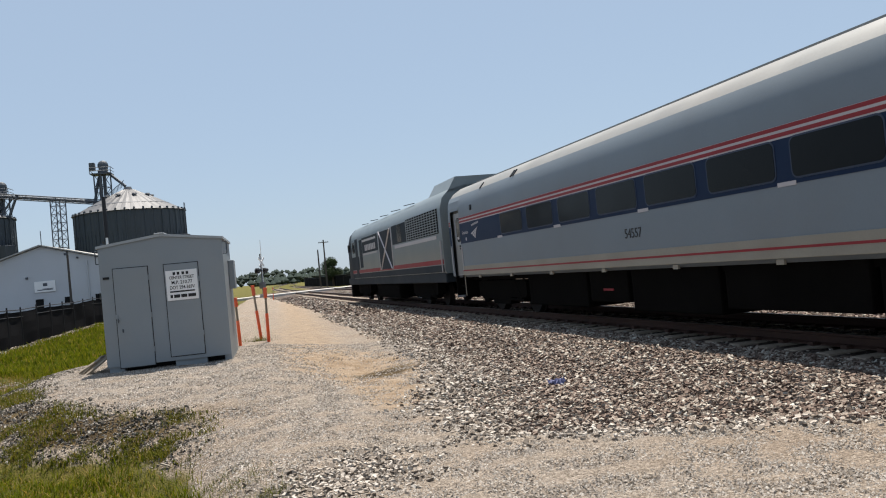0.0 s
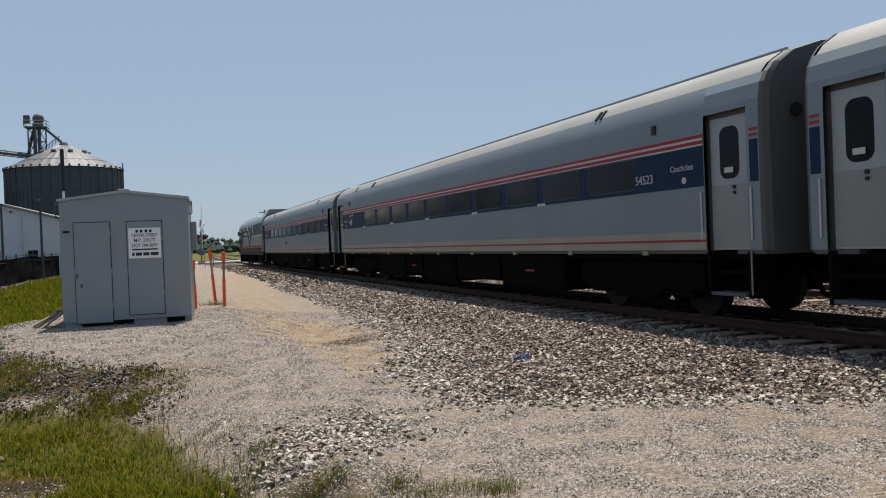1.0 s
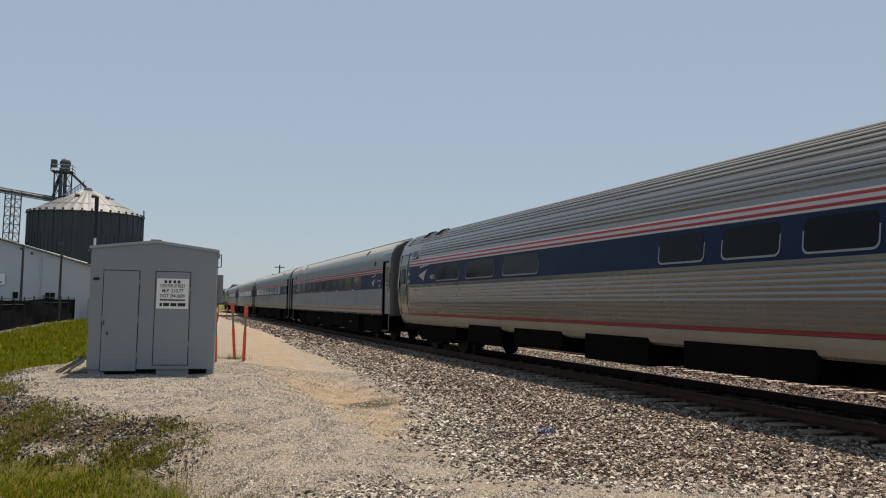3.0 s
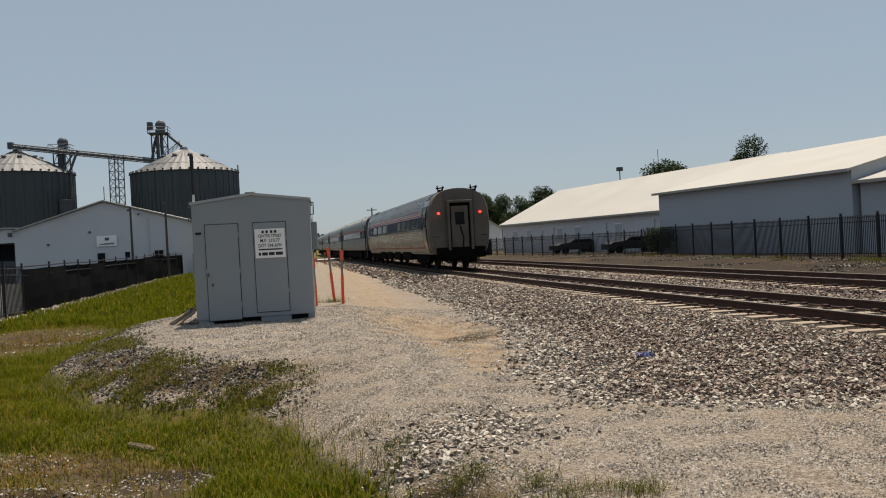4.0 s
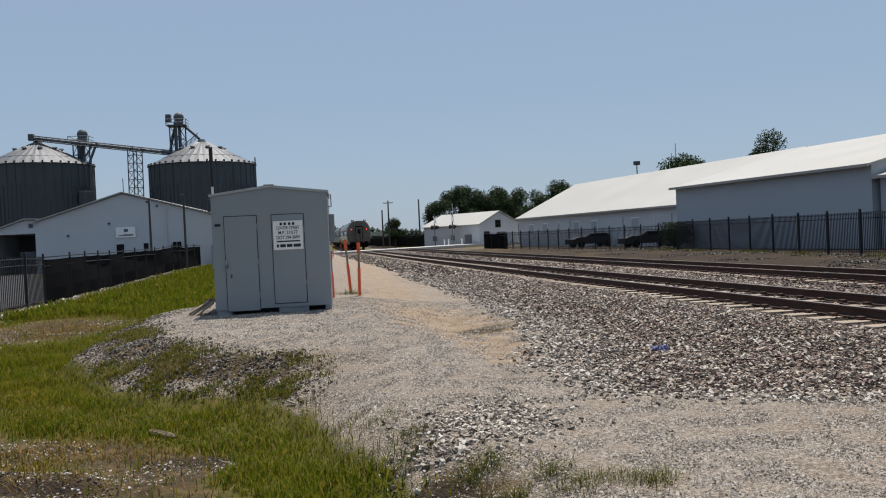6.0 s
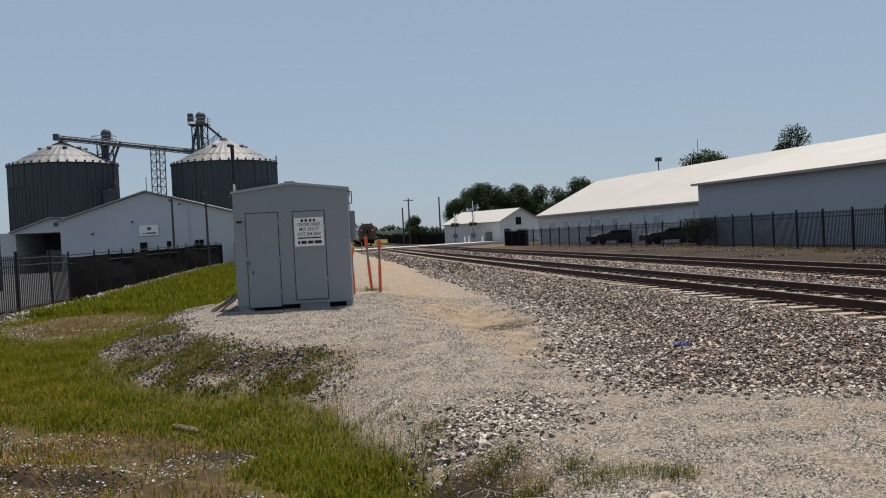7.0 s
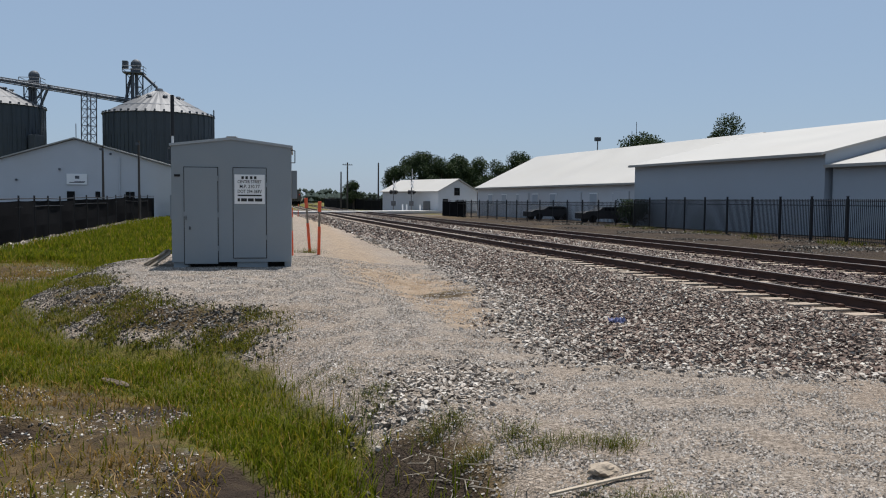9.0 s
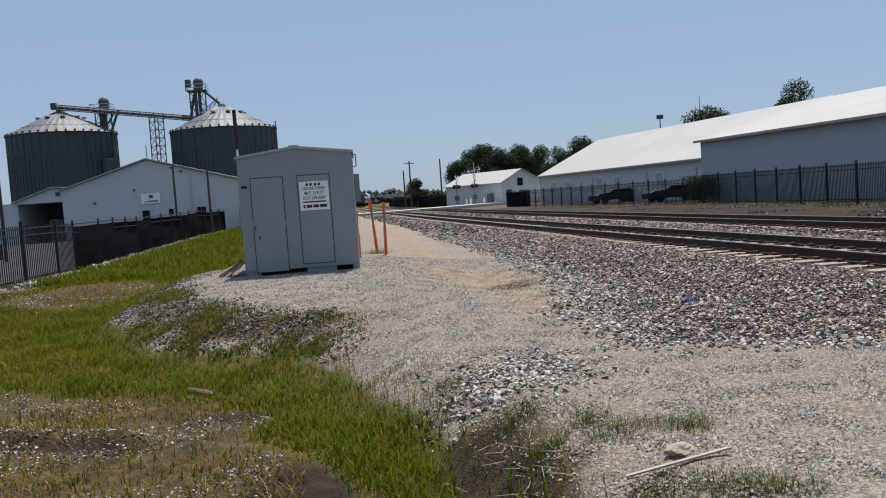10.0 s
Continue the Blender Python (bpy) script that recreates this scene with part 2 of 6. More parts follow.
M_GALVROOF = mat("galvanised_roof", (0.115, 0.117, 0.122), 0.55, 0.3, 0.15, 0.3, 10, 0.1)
M_STEEL = mat("weathered_steel", (0.075, 0.085, 0.1), 0.6, 0.2, 0.2, 1, 20, 0.1)
M_SHED = mat("shed_white_cladding", (0.494, 0.513, 0.541), 0.6, 0, 0.06, 0.4, 20, 0.05, dirt=(0.427, 0.418, 0.399), dirt_amt=0.3)
M_ROOFW = mat("white_roof_sheet", (0.335, 0.325, 0.303), 0.6, 0, 0.06, 0.3, 20, 0.05, dirt=(0.304, 0.288, 0.257), dirt_amt=0.3)
M_WALLW = mat("warehouse_wall", (0.345, 0.38, 0.42), 0.7, 0, 0.05, 0.3, 25, 0.05)
M_POLE = mat("timber_pole", (0.07, 0.06, 0.052), 0.9, 0, 0.25, 3, 40, 0.4, stretch=(1, 1, 0.1))
M_WOOD = mat("weathered_board", (0.344, 0.289, 0.22), 0.85, 0, 0.25, 5, 60, 0.4)
M_DRIFT = mat("grey_timber", (0.22, 0.19, 0.15), 0.9, 0, 0.3, 5, 60, 0.5)
M_ASPH = mat("road_concrete", (0.378, 0.365, 0.344), 0.9, 0, 0.1, 1.0, 40, 0.2)
M_TAR = mat("yard_asphalt", (0.03, 0.03, 0.032), 0.9, 0, 0.25, 0.6, 60, 0.3, dirt=(0.07, 0.066, 0.06), dirt_amt=0.4)
M_GLASS = mat("tinted_glass", (0.006, 0.007, 0.008), 0.15, 0, 0.2, 1, 10, 0.0, spec=0.1)
M_CAR_GREY = mat("coach_silver_paint", (0.17, 0.201, 0.226), 0.45, 0.1, 0.06, 0.6, 30, 0.03, dirt=(0.14, 0.145, 0.15), dirt_amt=0.35)
M_CAR_END = mat("coach_end_grey", (0.07, 0.073, 0.073), 0.6, 0.1, 0.15, 1.5, 30, 0.1)
M_CAR_ROOF = mat("coach_roof_pale", (0.238, 0.238, 0.227), 0.5, 0.1, 0.1, 0.8, 30, 0.05, dirt=(0.196, 0.185, 0.17), dirt_amt=0.5)
M_CAR_BLUE = mat("coach_blue_band", (0.008, 0.021, 0.055), 0.5, 0, 0.08, 1, 30, 0.02, spec=0.12)
M_CAR_RED = mat("coach_red_stripe", (0.25, 0.028, 0.034), 0.5, 0, 0.08, 1, 30, 0.02, spec=0.2)
M_CAR_WHITE = mat("coach_white_stripe", (0.45, 0.42, 0.42), 0.45, 0, 0.06, 1, 30, 0.02)
M_CAR_CREAM = mat("coach_sill_beige", (0.28, 0.255, 0.205), 0.55, 0.1, 0.12, 1, 30, 0.05, dirt=(0.2, 0.17, 0.13), dirt_amt=0.4)
M_DOOR = mat("coach_door", (0.28, 0.29, 0.3), 0.45, 0.1, 0.08, 1.5, 30, 0.05)
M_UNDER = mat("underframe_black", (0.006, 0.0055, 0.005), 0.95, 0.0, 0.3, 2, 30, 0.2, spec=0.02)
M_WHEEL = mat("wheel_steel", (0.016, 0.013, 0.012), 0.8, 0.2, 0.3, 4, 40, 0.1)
M_STAIN = mat("stainless_flute", (0.215, 0.214, 0.21), 0.27, 0.85, 0.1, 0.8, 20, 0.03, stretch=(1, 0.15, 1), dirt=(0.25, 0.21, 0.15), dirt_amt=0.4)
M_REAR = mat("dirty_car_end", (0.102, 0.0918, 0.0782), 0.7, 0.1, 0.2, 1.5, 20, 0.1, dirt=(0.0612, 0.051, 0.0408), dirt_amt=0.6)
M_LOCO_DARK = mat("loco_dark_grey", (0.02, 0.027, 0.034), 0.65, 0.0, 0.1, 1, 20, 0.03, spec=0.15)
M_LOCO = mat("loco_silver", (0.175, 0.205, 0.215), 0.4, 0.2, 0.1, 1, 20, 0.03)
M_REDLAMP = mat("red_marker_lamp", (0.5, 0.01, 0.01), 0.3, emit=(1.0, 0.04, 0.03), strength=3.0, bump=0.0)
M_BLUE = mat("blue_rag", (0.14, 0.15, 0.27), 0.7, 0, 0.2, 10, 60, 0.3)
M_HILL = mat("far_woods", (0.0344, 0.0515, 0.0412), 0.95, 0, 0.3, 0.02, 0.2, 0.0)
M_PAINTCAR = mat("dark_car_paint", (0.02, 0.021, 0.024), 0.5, 0.3, 0.1, 2, 20, 0.0)


# ---- building helpers ----
def mesh_from(name, bm, material, smooth=False):
    me = bpy.data.meshes.new(name)
    if isinstance(bm, tuple):
        me.from_pydata(bm[0], [], bm[1])
    else:
        bm.to_mesh(me)
        bm.free()
    me.materials.append(material)
    if smooth:
        me.polygons.foreach_set("use_smooth", [True] * len(me.polygons))
        me.set_sharp_from_angle(angle=radians(35))
    return me


def part(name, bm, material, parent, label="", at=None, smooth=False):
    """One mesh object under a thing (or top-level, with parent None)."""
    ob = new(name, mesh_from(name, bm, material, smooth))
    if parent:
        ob.parent = parent
    if at:
        ob.matrix_basis = at
    return tagged(ob, label)


def share(name, me, parent, at):
    ob = new(name, me)
    ob.parent = parent
    ob.matrix_basis = at
    return ob


def thing(name, label, category, at=None, group="", kind=""):
    ob = new(name)
    ob.empty_display_size = 0.2
    if at:
        ob.matrix_basis = at
    return tagged(ob, label, category, group, kind)


def box(bm, x0, x1, y0, y1, z0, z1, bevel=0.0):
    r = bmesh.ops.create_cube(bm, size=1)
    for v in r["verts"]:
        v.co = Vector(((x0 + x1) / 2 + v.co.x * (x1 - x0), (y0 + y1) / 2 + v.co.y * (y1 - y0), (z0 + z1) / 2 + v.co.z * (z1 - z0)))
    if bevel:
        es = list({e for v in r["verts"] for e in v.link_edges})
        bmesh.ops.bevel(bm, geom=es, offset=bevel, segments=2, affect="EDGES", profile=0.6)
    return bm


def boxes(*specs, bevel=0.0):
    bm = bmesh.new()
    for s in specs:
        box(bm, *s, bevel=bevel)
    return bm


def rod(bm, p0, p1, r0, r1=None, n=8):
    p0, p1 = Vector(p0), Vector(p1)
    r1 = r0 if r1 is None else r1
    d = p1 - p0
    m = Matrix.Translation((p0 + p1) / 2) @ d.to_track_quat("Z", "Y").to_matrix().to_4x4()
    bmesh.ops.create_cone(bm, cap_ends=True, segments=n, radius1=r0, radius2=r1, depth=d.length, matrix=m)
    return bm


def rods(*specs, n=8):
    bm = bmesh.new()
    for s in specs:
        rod(bm, *s, n=n)
    return bm


def loft(profile, ys, closed=False, caps=False, scale=None):
    """A profile of (x, z) pairs drawn out along y."""
    vs, fs, k = [], [], len(profile)
    for i, y in enumerate(ys):
        f = scale[i] if scale else 1.0
        vs += [(x * f, y, z) for x, z in profile]
    for i in range(len(ys) - 1):
        for j in range(k if closed else k - 1):
            a, b = i * k + j, i * k + (j + 1) % k
            fs.append((a, a + k, b + k, b))
    if caps:
        fs.append(tuple(range(k)))
        fs.append(tuple(range((len(ys) - 1) * k, len(ys) * k))[::-1])
    return vs, fs


def rounded(w, h, r, n=5):
    """Outline of a rounded rectangle about the origin."""
    pts = []
    for cx, cy, a in ((w / 2 - r, h / 2 - r, 0), (-w / 2 + r, h / 2 - r, 90), (-w / 2 + r, -h / 2 + r, 180), (w / 2 - r, -h / 2 + r, 270)):
        pts += [(cx + r * math.cos(radians(a + 90 * i / n)), cy + r * math.sin(radians(a + 90 * i / n))) for i in range(n + 1)]
    return pts


def plate(outline, x, dx):
    """A thin slab in the y-z plane whose outer face is at x."""
    k = len(outline)
    vs = [(x, y, z) for y, z in outline] + [(x + dx, y, z) for y, z in outline]
    fs = [tuple(range(k))[::-1], tuple(range(k, 2 * k))] + [(i, (i + 1) % k, k + (i + 1) % k, k + i) for i in range(k)]
    return vs, fs


def text_mesh(name, body, size, material, parent, at, extrude=0.002, label="", width=0.0, bold=0.0):
    cu = bpy.data.curves.new(name, "FONT")
    cu.offset = size * bold
    cu.body, cu.size, cu.extrude, cu.align_x, cu.align_y = body, size, extrude, "CENTER", "CENTER"
    tmp = bpy.data.objects.new(name + "_tmp", cu)
    scene.collection.objects.link(tmp)
    bpy.context.view_layer.update()
    me = bpy.data.meshes.new_from_object(tmp.evaluated_get(bpy.context.evaluated_depsgraph_get()))
    bpy.data.objects.remove(tmp)
    xs = [v.co.x for v in me.vertices]
    if width and xs:
        f = width / (max(xs) - min(xs))
        for v in me.vertices:
            v.co.x *= f
    me.name = name
    me.materials.clear()
    me.materials.append(material)
    ob = new(name, me)
    ob.parent, ob.matrix_basis = parent, at
    return tagged(ob, label)


# ---- ground ----
def S(a, b, t):
    u = np.clip((np.asarray(t, float) - a) / (b - a), 0, 1)
    return u * u * (3 - 2 * u)


def track_x(y):
    y = np.asarray(y, float)
    return 9.372 + 0.2 * S(30.0, 8.0, y) - 0.066 * y + 0.00015 * np.clip(y - 35.2, 0, 400) ** 2


BANK_Y = [-40, 2.6, 4.4, 5.6, 6.5, 7.5, 10.1, 11.0, 11.4, 12.0, 13.6, 15.8, 18.5, 21.5, 30, 60, 120, 2000]
BANK_X = [-2.5, -2.5, 1.3, 1.05, 0.75, 0.4, -0.3, -0.9, -1.7, -2.7, -3.7, -4.4, -4.3, -3.2, -2.6, -2.6, -3.0, -3.0]


def wobble(x, y, f, seed=0.0):
    x, y = np.asarray(x, float), np.asarray(y, float)
    return (np.sin(x * f + 1.3 * np.sin(y * f * 0.7 + seed)) + np.sin(y * f * 1.3 + 1.7 * np.sin(x * f * 0.6 + 2 + seed)) + np.sin((x + y) * f * 2.1 + seed) * 0.5) / 2.5


def bank(x, y):
    """Metres from the foot of the gravel bank, positive on the gravel."""
    x, y = np.asarray(x, float), np.asarray(y, float)
    xb = np.interp(y, BANK_Y, BANK_X)
    slope = (np.interp(y + 0.3, BANK_Y, BANK_X) - np.interp(y - 0.3, BANK_Y, BANK_X)) / 0.6
    return (x - xb) / np.sqrt(1 + slope**2) + 0.12 * wobble(x, y, 2.3)


def ballast_in(x, y):
    """Metres inside the edge of the ballast, negative outside."""
    x, y = np.asarray(x, float), np.asarray(y, float)
    toe = np.interp(y, [0, 8, 10.6, 13, 18, 30, 48, 90, 200], [2.6, 2.6, 2.6, 3.3, 3.35, 3.0, 2.2, -0.2, -6])
    a = np.minimum(x - toe, (y - (8.45 - 0.5 * (x - 2.6))) * 0.9)
    near_rail = 2.1 - (track_x(y) - x)
    return np.maximum(a, near_rail) + 0.18 * wobble(x, y, 1.9, 4.0)


def ground_z(x, y):
    x, y = np.asarray(x, float), np.asarray(y, float)
    level = -0.17 + 0.27 * S(9.5, 15, y) * (1 - 0.8 * S(26, 44, y)) * (1 - 0.8 * S(0.4, 2.6, x))
    level = level - 0.13 * np.exp(-(((x - 2.1) / 0.8) ** 2) - ((y - 14.6) / 1.4) ** 2) + 0.05 * np.exp(-(((x - 1.5) / 0.5) ** 2) - ((y - 16.6) / 0.9) ** 2)
    ditch = -0.62 + 0.32 * np.maximum(S(13, 24, y), S(5.5, 9.0, -x)) - 0.08 * np.exp(-((y - 9.8) / 1.0) ** 2)
    ditch = ditch + 0.05 * wobble(x, y, 1.4, 1.0) + 0.12 * np.exp(-((y - 8.55 + 0.35 * (x + 3)) / 0.17) ** 2) * S(-1.6, -2.1, x) * S(-6, -4, x)
    width = np.interp(y, [4, 8, 11, 14, 20, 30], [0.9, 0.9, 1.7, 1.7, 1.5, 1.5])
    u = np.clip((bank(x, y) / width + 0.12) / 1.12, 0, 1)
    z = ditch + (level - ditch) * (1 - (1 - u) ** 2.3)
    d = track_x(y) - x
    bed = np.where(d > 1.6, -0.2 - 0.14 * S(1.6, 4.6, d), -0.2)
    bed = np.where(d < -6.2, -0.2 - 0.15 * S(6.2, 9.0, -d), bed)
    f = S(-0.2, 0.7, ballast_in(x, y))
    z = z + (bed - z) * f + 0.2 * S(35, 62, y) * S(-6, -9, x) * S(140, 100, y)
    return z + 0.012 * wobble(x, y, 5.0, 2.0)


def bare_patch(x, y):
    """Trampled, stony ground in the ditch."""
    x, y = np.asarray(x, float), np.asarray(y, float)
    line = 9.55 + 0.62 * np.clip(-1.2 - x, 0, 5) + 0.45 * wobble(x, y, 1.1, 2.0)
    a = S(0.0, 0.7, line - y) * S(0.3, -0.35, x + 1.5 - 0.42 * (9.6 - y) + 0.3 * wobble(x, y, 1.6, 3.0))
    a = a * (0.82 + 0.4 * wobble(x, y, 2.7, 7.0)) + 1.0 * np.exp(-(((x + 6.3) / 1.7) ** 2) - ((y - 20.5) / 2.2) ** 2) + 0.9 * S(-8.2, -9.1, x + 0.3 * wobble(x, y, 1.3)) * S(40, 22, y)
    return np.clip(a * 1.1, 0, 1)


def weedy(x, y):
    """Cover of weeds on the face of the mound, 0 to 1."""
    w = wobble(x, y, 2.3, 3.0) + 0.7 * wobble(x, y, 5.3, 1.0) + 0.5 * wobble(x, y, 11.0, 5.0)
    b = bank(x, y)
    return S(-0.25, 0.3, w) * S(-0.1, 0.15, b) * S(1.35, 0.85, b) * S(10.0, 10.7, y) * S(17.5, 15.5, y) * S(0.25, -0.6, x)


def mound_face(x, y):
    """The steep stony side of the mound, 0 to 1."""
    b = bank(x, y)
    return S(0.0, 0.2, b) * S(1.35, 0.8, b) * S(10.2, 11.0, y) * S(17.5, 15.5, y) * S(0.25, -0.6, x)


def gz(x, y):
    return float(ground_z(x, y))


def spaced(lo, hi, step, far_lo, far_hi, grow=1.16):
    mid = list(np.arange(lo, hi + step / 2, step))
    left, s, v = [], step, lo
    while v > far_lo:
        s *= grow
        v -= s
        left.append(v)
    right, s, v = [], step, hi
    while v < far_hi:
        s *= grow
        v += s
        right.append(v)
    return np.array(left[::-1] + mid + right)


def build_ground():
    xs, ys = spaced(-6, 8, 0.11, -2600, 2600), spaced(3, 22, 0.11, -600, 3200, 1.12)
    X, Y = np.meshgrid(xs, ys)
    Z = ground_z(X, Y)
    b, ba = bank(X, Y), ballast_in(X, Y)
    nx, ny = len(xs), len(ys)
    rough = np.array([[noise.noise((x * 3.1, y * 3.1, 0.0)) for x in xs] for y in ys]) if nx * ny < 160000 else 0
    Z = Z + 0.02 * rough * (np.abs(X) < 12) * (Y < 40)
    me = bpy.data.meshes.new("ground")
    v = np.stack([X, Y, Z], -1).reshape(-1, 3)
    idx = np.arange(nx * ny).reshape(ny, nx)
    f = np.stack([idx[:-1, :-1], idx[:-1, 1:], idx[1:, 1:], idx[1:, :-1]], -1).reshape(-1, 4)
    me.from_pydata(v.tolist(), [], f.tolist())
    me.polygons.foreach_set("use_smooth", [True] * len(me.polygons))
    far = (np.abs(X - 6) > 26) | (Y > 140)
    grassy = np.where(b < 0.25, 1.0, 0.0) * (1 - S(-0.2, 0.35, b))
    grassy = np.maximum(grassy * (1 - 0.5 * bare_patch(X, Y)), far * 1.0)
    grassy = np.maximum(grassy, 0.75 * weedy(X, Y))
    grassy = np.maximum(grassy, 0.8 * (track_x(Y) - X < -8.0) * (0.5 + 0.35 * wobble(X, Y, 0.8)))
    sandy = 1.8 * np.exp(-(((X - 2.15 + 0.1 * (Y - 14)) / 0.9) ** 2) - ((Y - 14.7) / 2.0) ** 2) + 0.58 * np.exp(-(((X - 1.5) / 1.3) ** 2)) * S(12, 19, Y) * S(120, 60, Y)
    sandy = sandy + 0.95 * np.exp(-(((X - 2.2) / 0.42) ** 2) - ((Y - 11.6) / 1.9) ** 2)
    muddy = np.exp(-(((X - 0.85) / 0.5) ** 2) - ((Y - 5.8) / 1.0) ** 2) * 1.25 + 0.95 * np.exp(-(((X + 1.4) / 0.9) ** 2) - ((Y - 8.9) / 0.5) ** 2)
    muddy = muddy + 1.0 * np.exp(-(((X - 2.45) / 0.62) ** 2) - ((Y - 13.9 - 0.5 * (X - 2.45)) / 0.75) ** 2)
    muddy = np.maximum(muddy, 0.8 * S(0.15, 0.5, b) * S(1.5, 0.9, b) * S(10.2, 11.0, Y) * S(17.5, 15.5, Y) * S(0.25, -0.6, X) * (0.9 + 0.3 * wobble(X, Y, 3.1)))
    muddy = np.maximum(muddy, 1.2 * (track_x(Y) - X < -7.0) * (track_x(Y) - X > -22) * S(110, 70, Y) * (0.9 + 0.4 * wobble(X, Y, 0.9)))
    muddy = np.maximum(muddy, 0.9 * S(1.6, 0.8, X - np.interp(Y, [12, 27.5, 33, 40, 53, 66], [-9.3, -9.4, -9.8, -10.25, -10.55, -10.4])) * S(-11, -10.5, X) * S(70, 60, Y) * S(10, 14, Y))
    muddy = np.maximum(muddy, 0.85 * bare_patch(X, Y) * S(0.1, -0.3, b))
    ballasty = S(-0.4, 0.6, ba) * (~far)
    wet = 1.25 * np.exp(-(((X - 0.85 + 0.25 * (Y - 6)) / 0.3) ** 2) - ((Y - 6.05) / 0.75) ** 2) + 1.4 * np.exp(-(((X + 0.45) / 0.45) ** 2) - ((Y - 6.0) / 0.9) ** 2) + 0.8 * np.exp(-(((X + 1.2) / 0.7) ** 2) - ((Y - 9.0) / 0.3) ** 2)
    # Not damp: the low ridge's near side gets its shade from this dark layer.
    wet = wet + 0.8 * np.exp(-((Y - 8.35 + 0.35 * (X + 3)) / 0.14) ** 2) * S(-1.6, -2.1, X) * S(-6, -4, X)
    wet = wet + 0.72 * (track_x(Y) - X < -7.0) * (track_x(Y) - X > -24) * S(110, 70, Y) * (0.9 + 0.35 * wobble(X, Y, 1.1))
    wet = np.maximum(wet, 0.95 * S(1.35, 0.9, np.abs(track_x(Y) - X)) * (Y < 140))
    for key, val in (("grassy", grassy), ("sandy", sandy), ("ballasty", ballasty), ("muddy", muddy), ("wet", wet)):
        at = me.attributes.new(key, "FLOAT", "POINT")
        at.data.foreach_set("value", np.clip(val, 0, 1.3).astype(np.float32).ravel())
    me.materials.append(M_GROUND)
    return tagged(new("ground", me), "pale gravel yard with sandy ruts, stone ballast and a grassy ditch", "ground", kind="structure")


build_ground()


# ---- tracks ----
def sweep(profile, ys, off, name, material, parent, z=0.0):
    k, vs, fs = len(profile), [], []
    for y in ys:
        x = float(track_x(y)) + off
        vs += [(x + px, float(y), z + pz) for px, pz in profile]
    for i in range(len(ys) - 1):
        fs += [(i * k + j, i * k + (j + 1) % k, (i + 1) * k + (j + 1) % k, (i + 1) * k + j) for j in range(k)]
    return part(name, (vs, fs), material, parent)


RAIL = [(-0.07, -0.17), (0.07, -0.17), (0.07, -0.155), (0.012, -0.13), (0.012, -0.045), (0.036, -0.035), (0.036, -0.004), (-0.036, -0.004), (-0.036, -0.035), (-0.012, -0.045), (-0.012, -0.13), (-0.07, -0.155)]
HEAD = [(-0.034, -0.0045), (0.034, -0.0045), (0.03, 0.0), (-0.03, 0.0)]
tie_bm = bmesh.new()
box(tie_bm, -1.3, 1.3, -0.13, 0.13, -0.36, -0.175, bevel=0.02)
TIE = mesh_from("sleeper", tie_bm, M_TIE)


def clip_mesh(ys, off):
    vs, fs = [], []
    for y in ys:
        for r in (-0.7525, 0.7525):
            for s in (-0.11, 0.11):
                x = float(track_x(y)) + off + r + s
                k = len(vs)
                vs += [(x + a * 0.05, y + b * 0.06, -0.175 + c * 0.05) for a in (-1, 1) for b in (-1, 1) for c in (0, 1)]
                fs += [tuple(k + i for i in q) for q in ((0, 1, 3, 2), (4, 6, 7, 5), (0, 4, 5, 1), (2, 3, 7, 6), (1, 5, 7, 3))]
    return vs, fs


def build_track(name, off, label):
    tr = thing(name, label, "railway track", kind="structure")
    ys = np.concatenate([np.arange(-20, 120, 2.0), np.arange(120, 620, 10.0)])
    for r in (-0.7525, 0.7525):
        sweep(RAIL, ys, off + r, "rail", M_RAIL, tr)
        sweep(HEAD, ys, off + r, "rail_head", M_RAILTOP, tr)
    for i in range(130):
        y = 2.5 + 0.61 * i
        share("sleeper", TIE, tr, pose(float(track_x(y)) + off, y, random.uniform(-0.006, 0.006), 0, 0, 3.8 - max(0, y - 35) * 0.017 + random.uniform(-0.6, 0.6)))
    far_ys = [2.5 + 0.61 * i for i in range(-20, 0)] + [2.5 + 0.61 * i for i in range(130, 330)]
    vs, fs = [], []
    for y in far_ys:
        x, k = float(track_x(y)) + off, len(vs)
        vs += [(x + a * 1.3, y + b * 0.13 - a * 1.3 * -0.06, -0.36 + c * 0.185) for a in (-1, 1) for b in (-1, 1) for c in (0, 1)]
        fs += [tuple(k + i for i in q) for q in ((0, 1, 3, 2), (4, 6, 7, 5), (0, 4, 5, 1), (2, 3, 7, 6), (1, 5, 7, 3))]
    tagged(part("sleepers_beyond", (vs, fs), M_TIE, tr), kind="stuff")
    tagged(part("rail_clips", clip_mesh([2.5 + 0.61 * i for i in range(110)], off), M_RAIL, tr), kind="stuff")
    return tr


TRACK2 = 4.9
build_track("railway_track", 0.0, "steel rails with rusty sides on pale concrete sleepers")
build_track("railway_track", TRACK2, "second line of rusty steel rails on concrete sleepers")


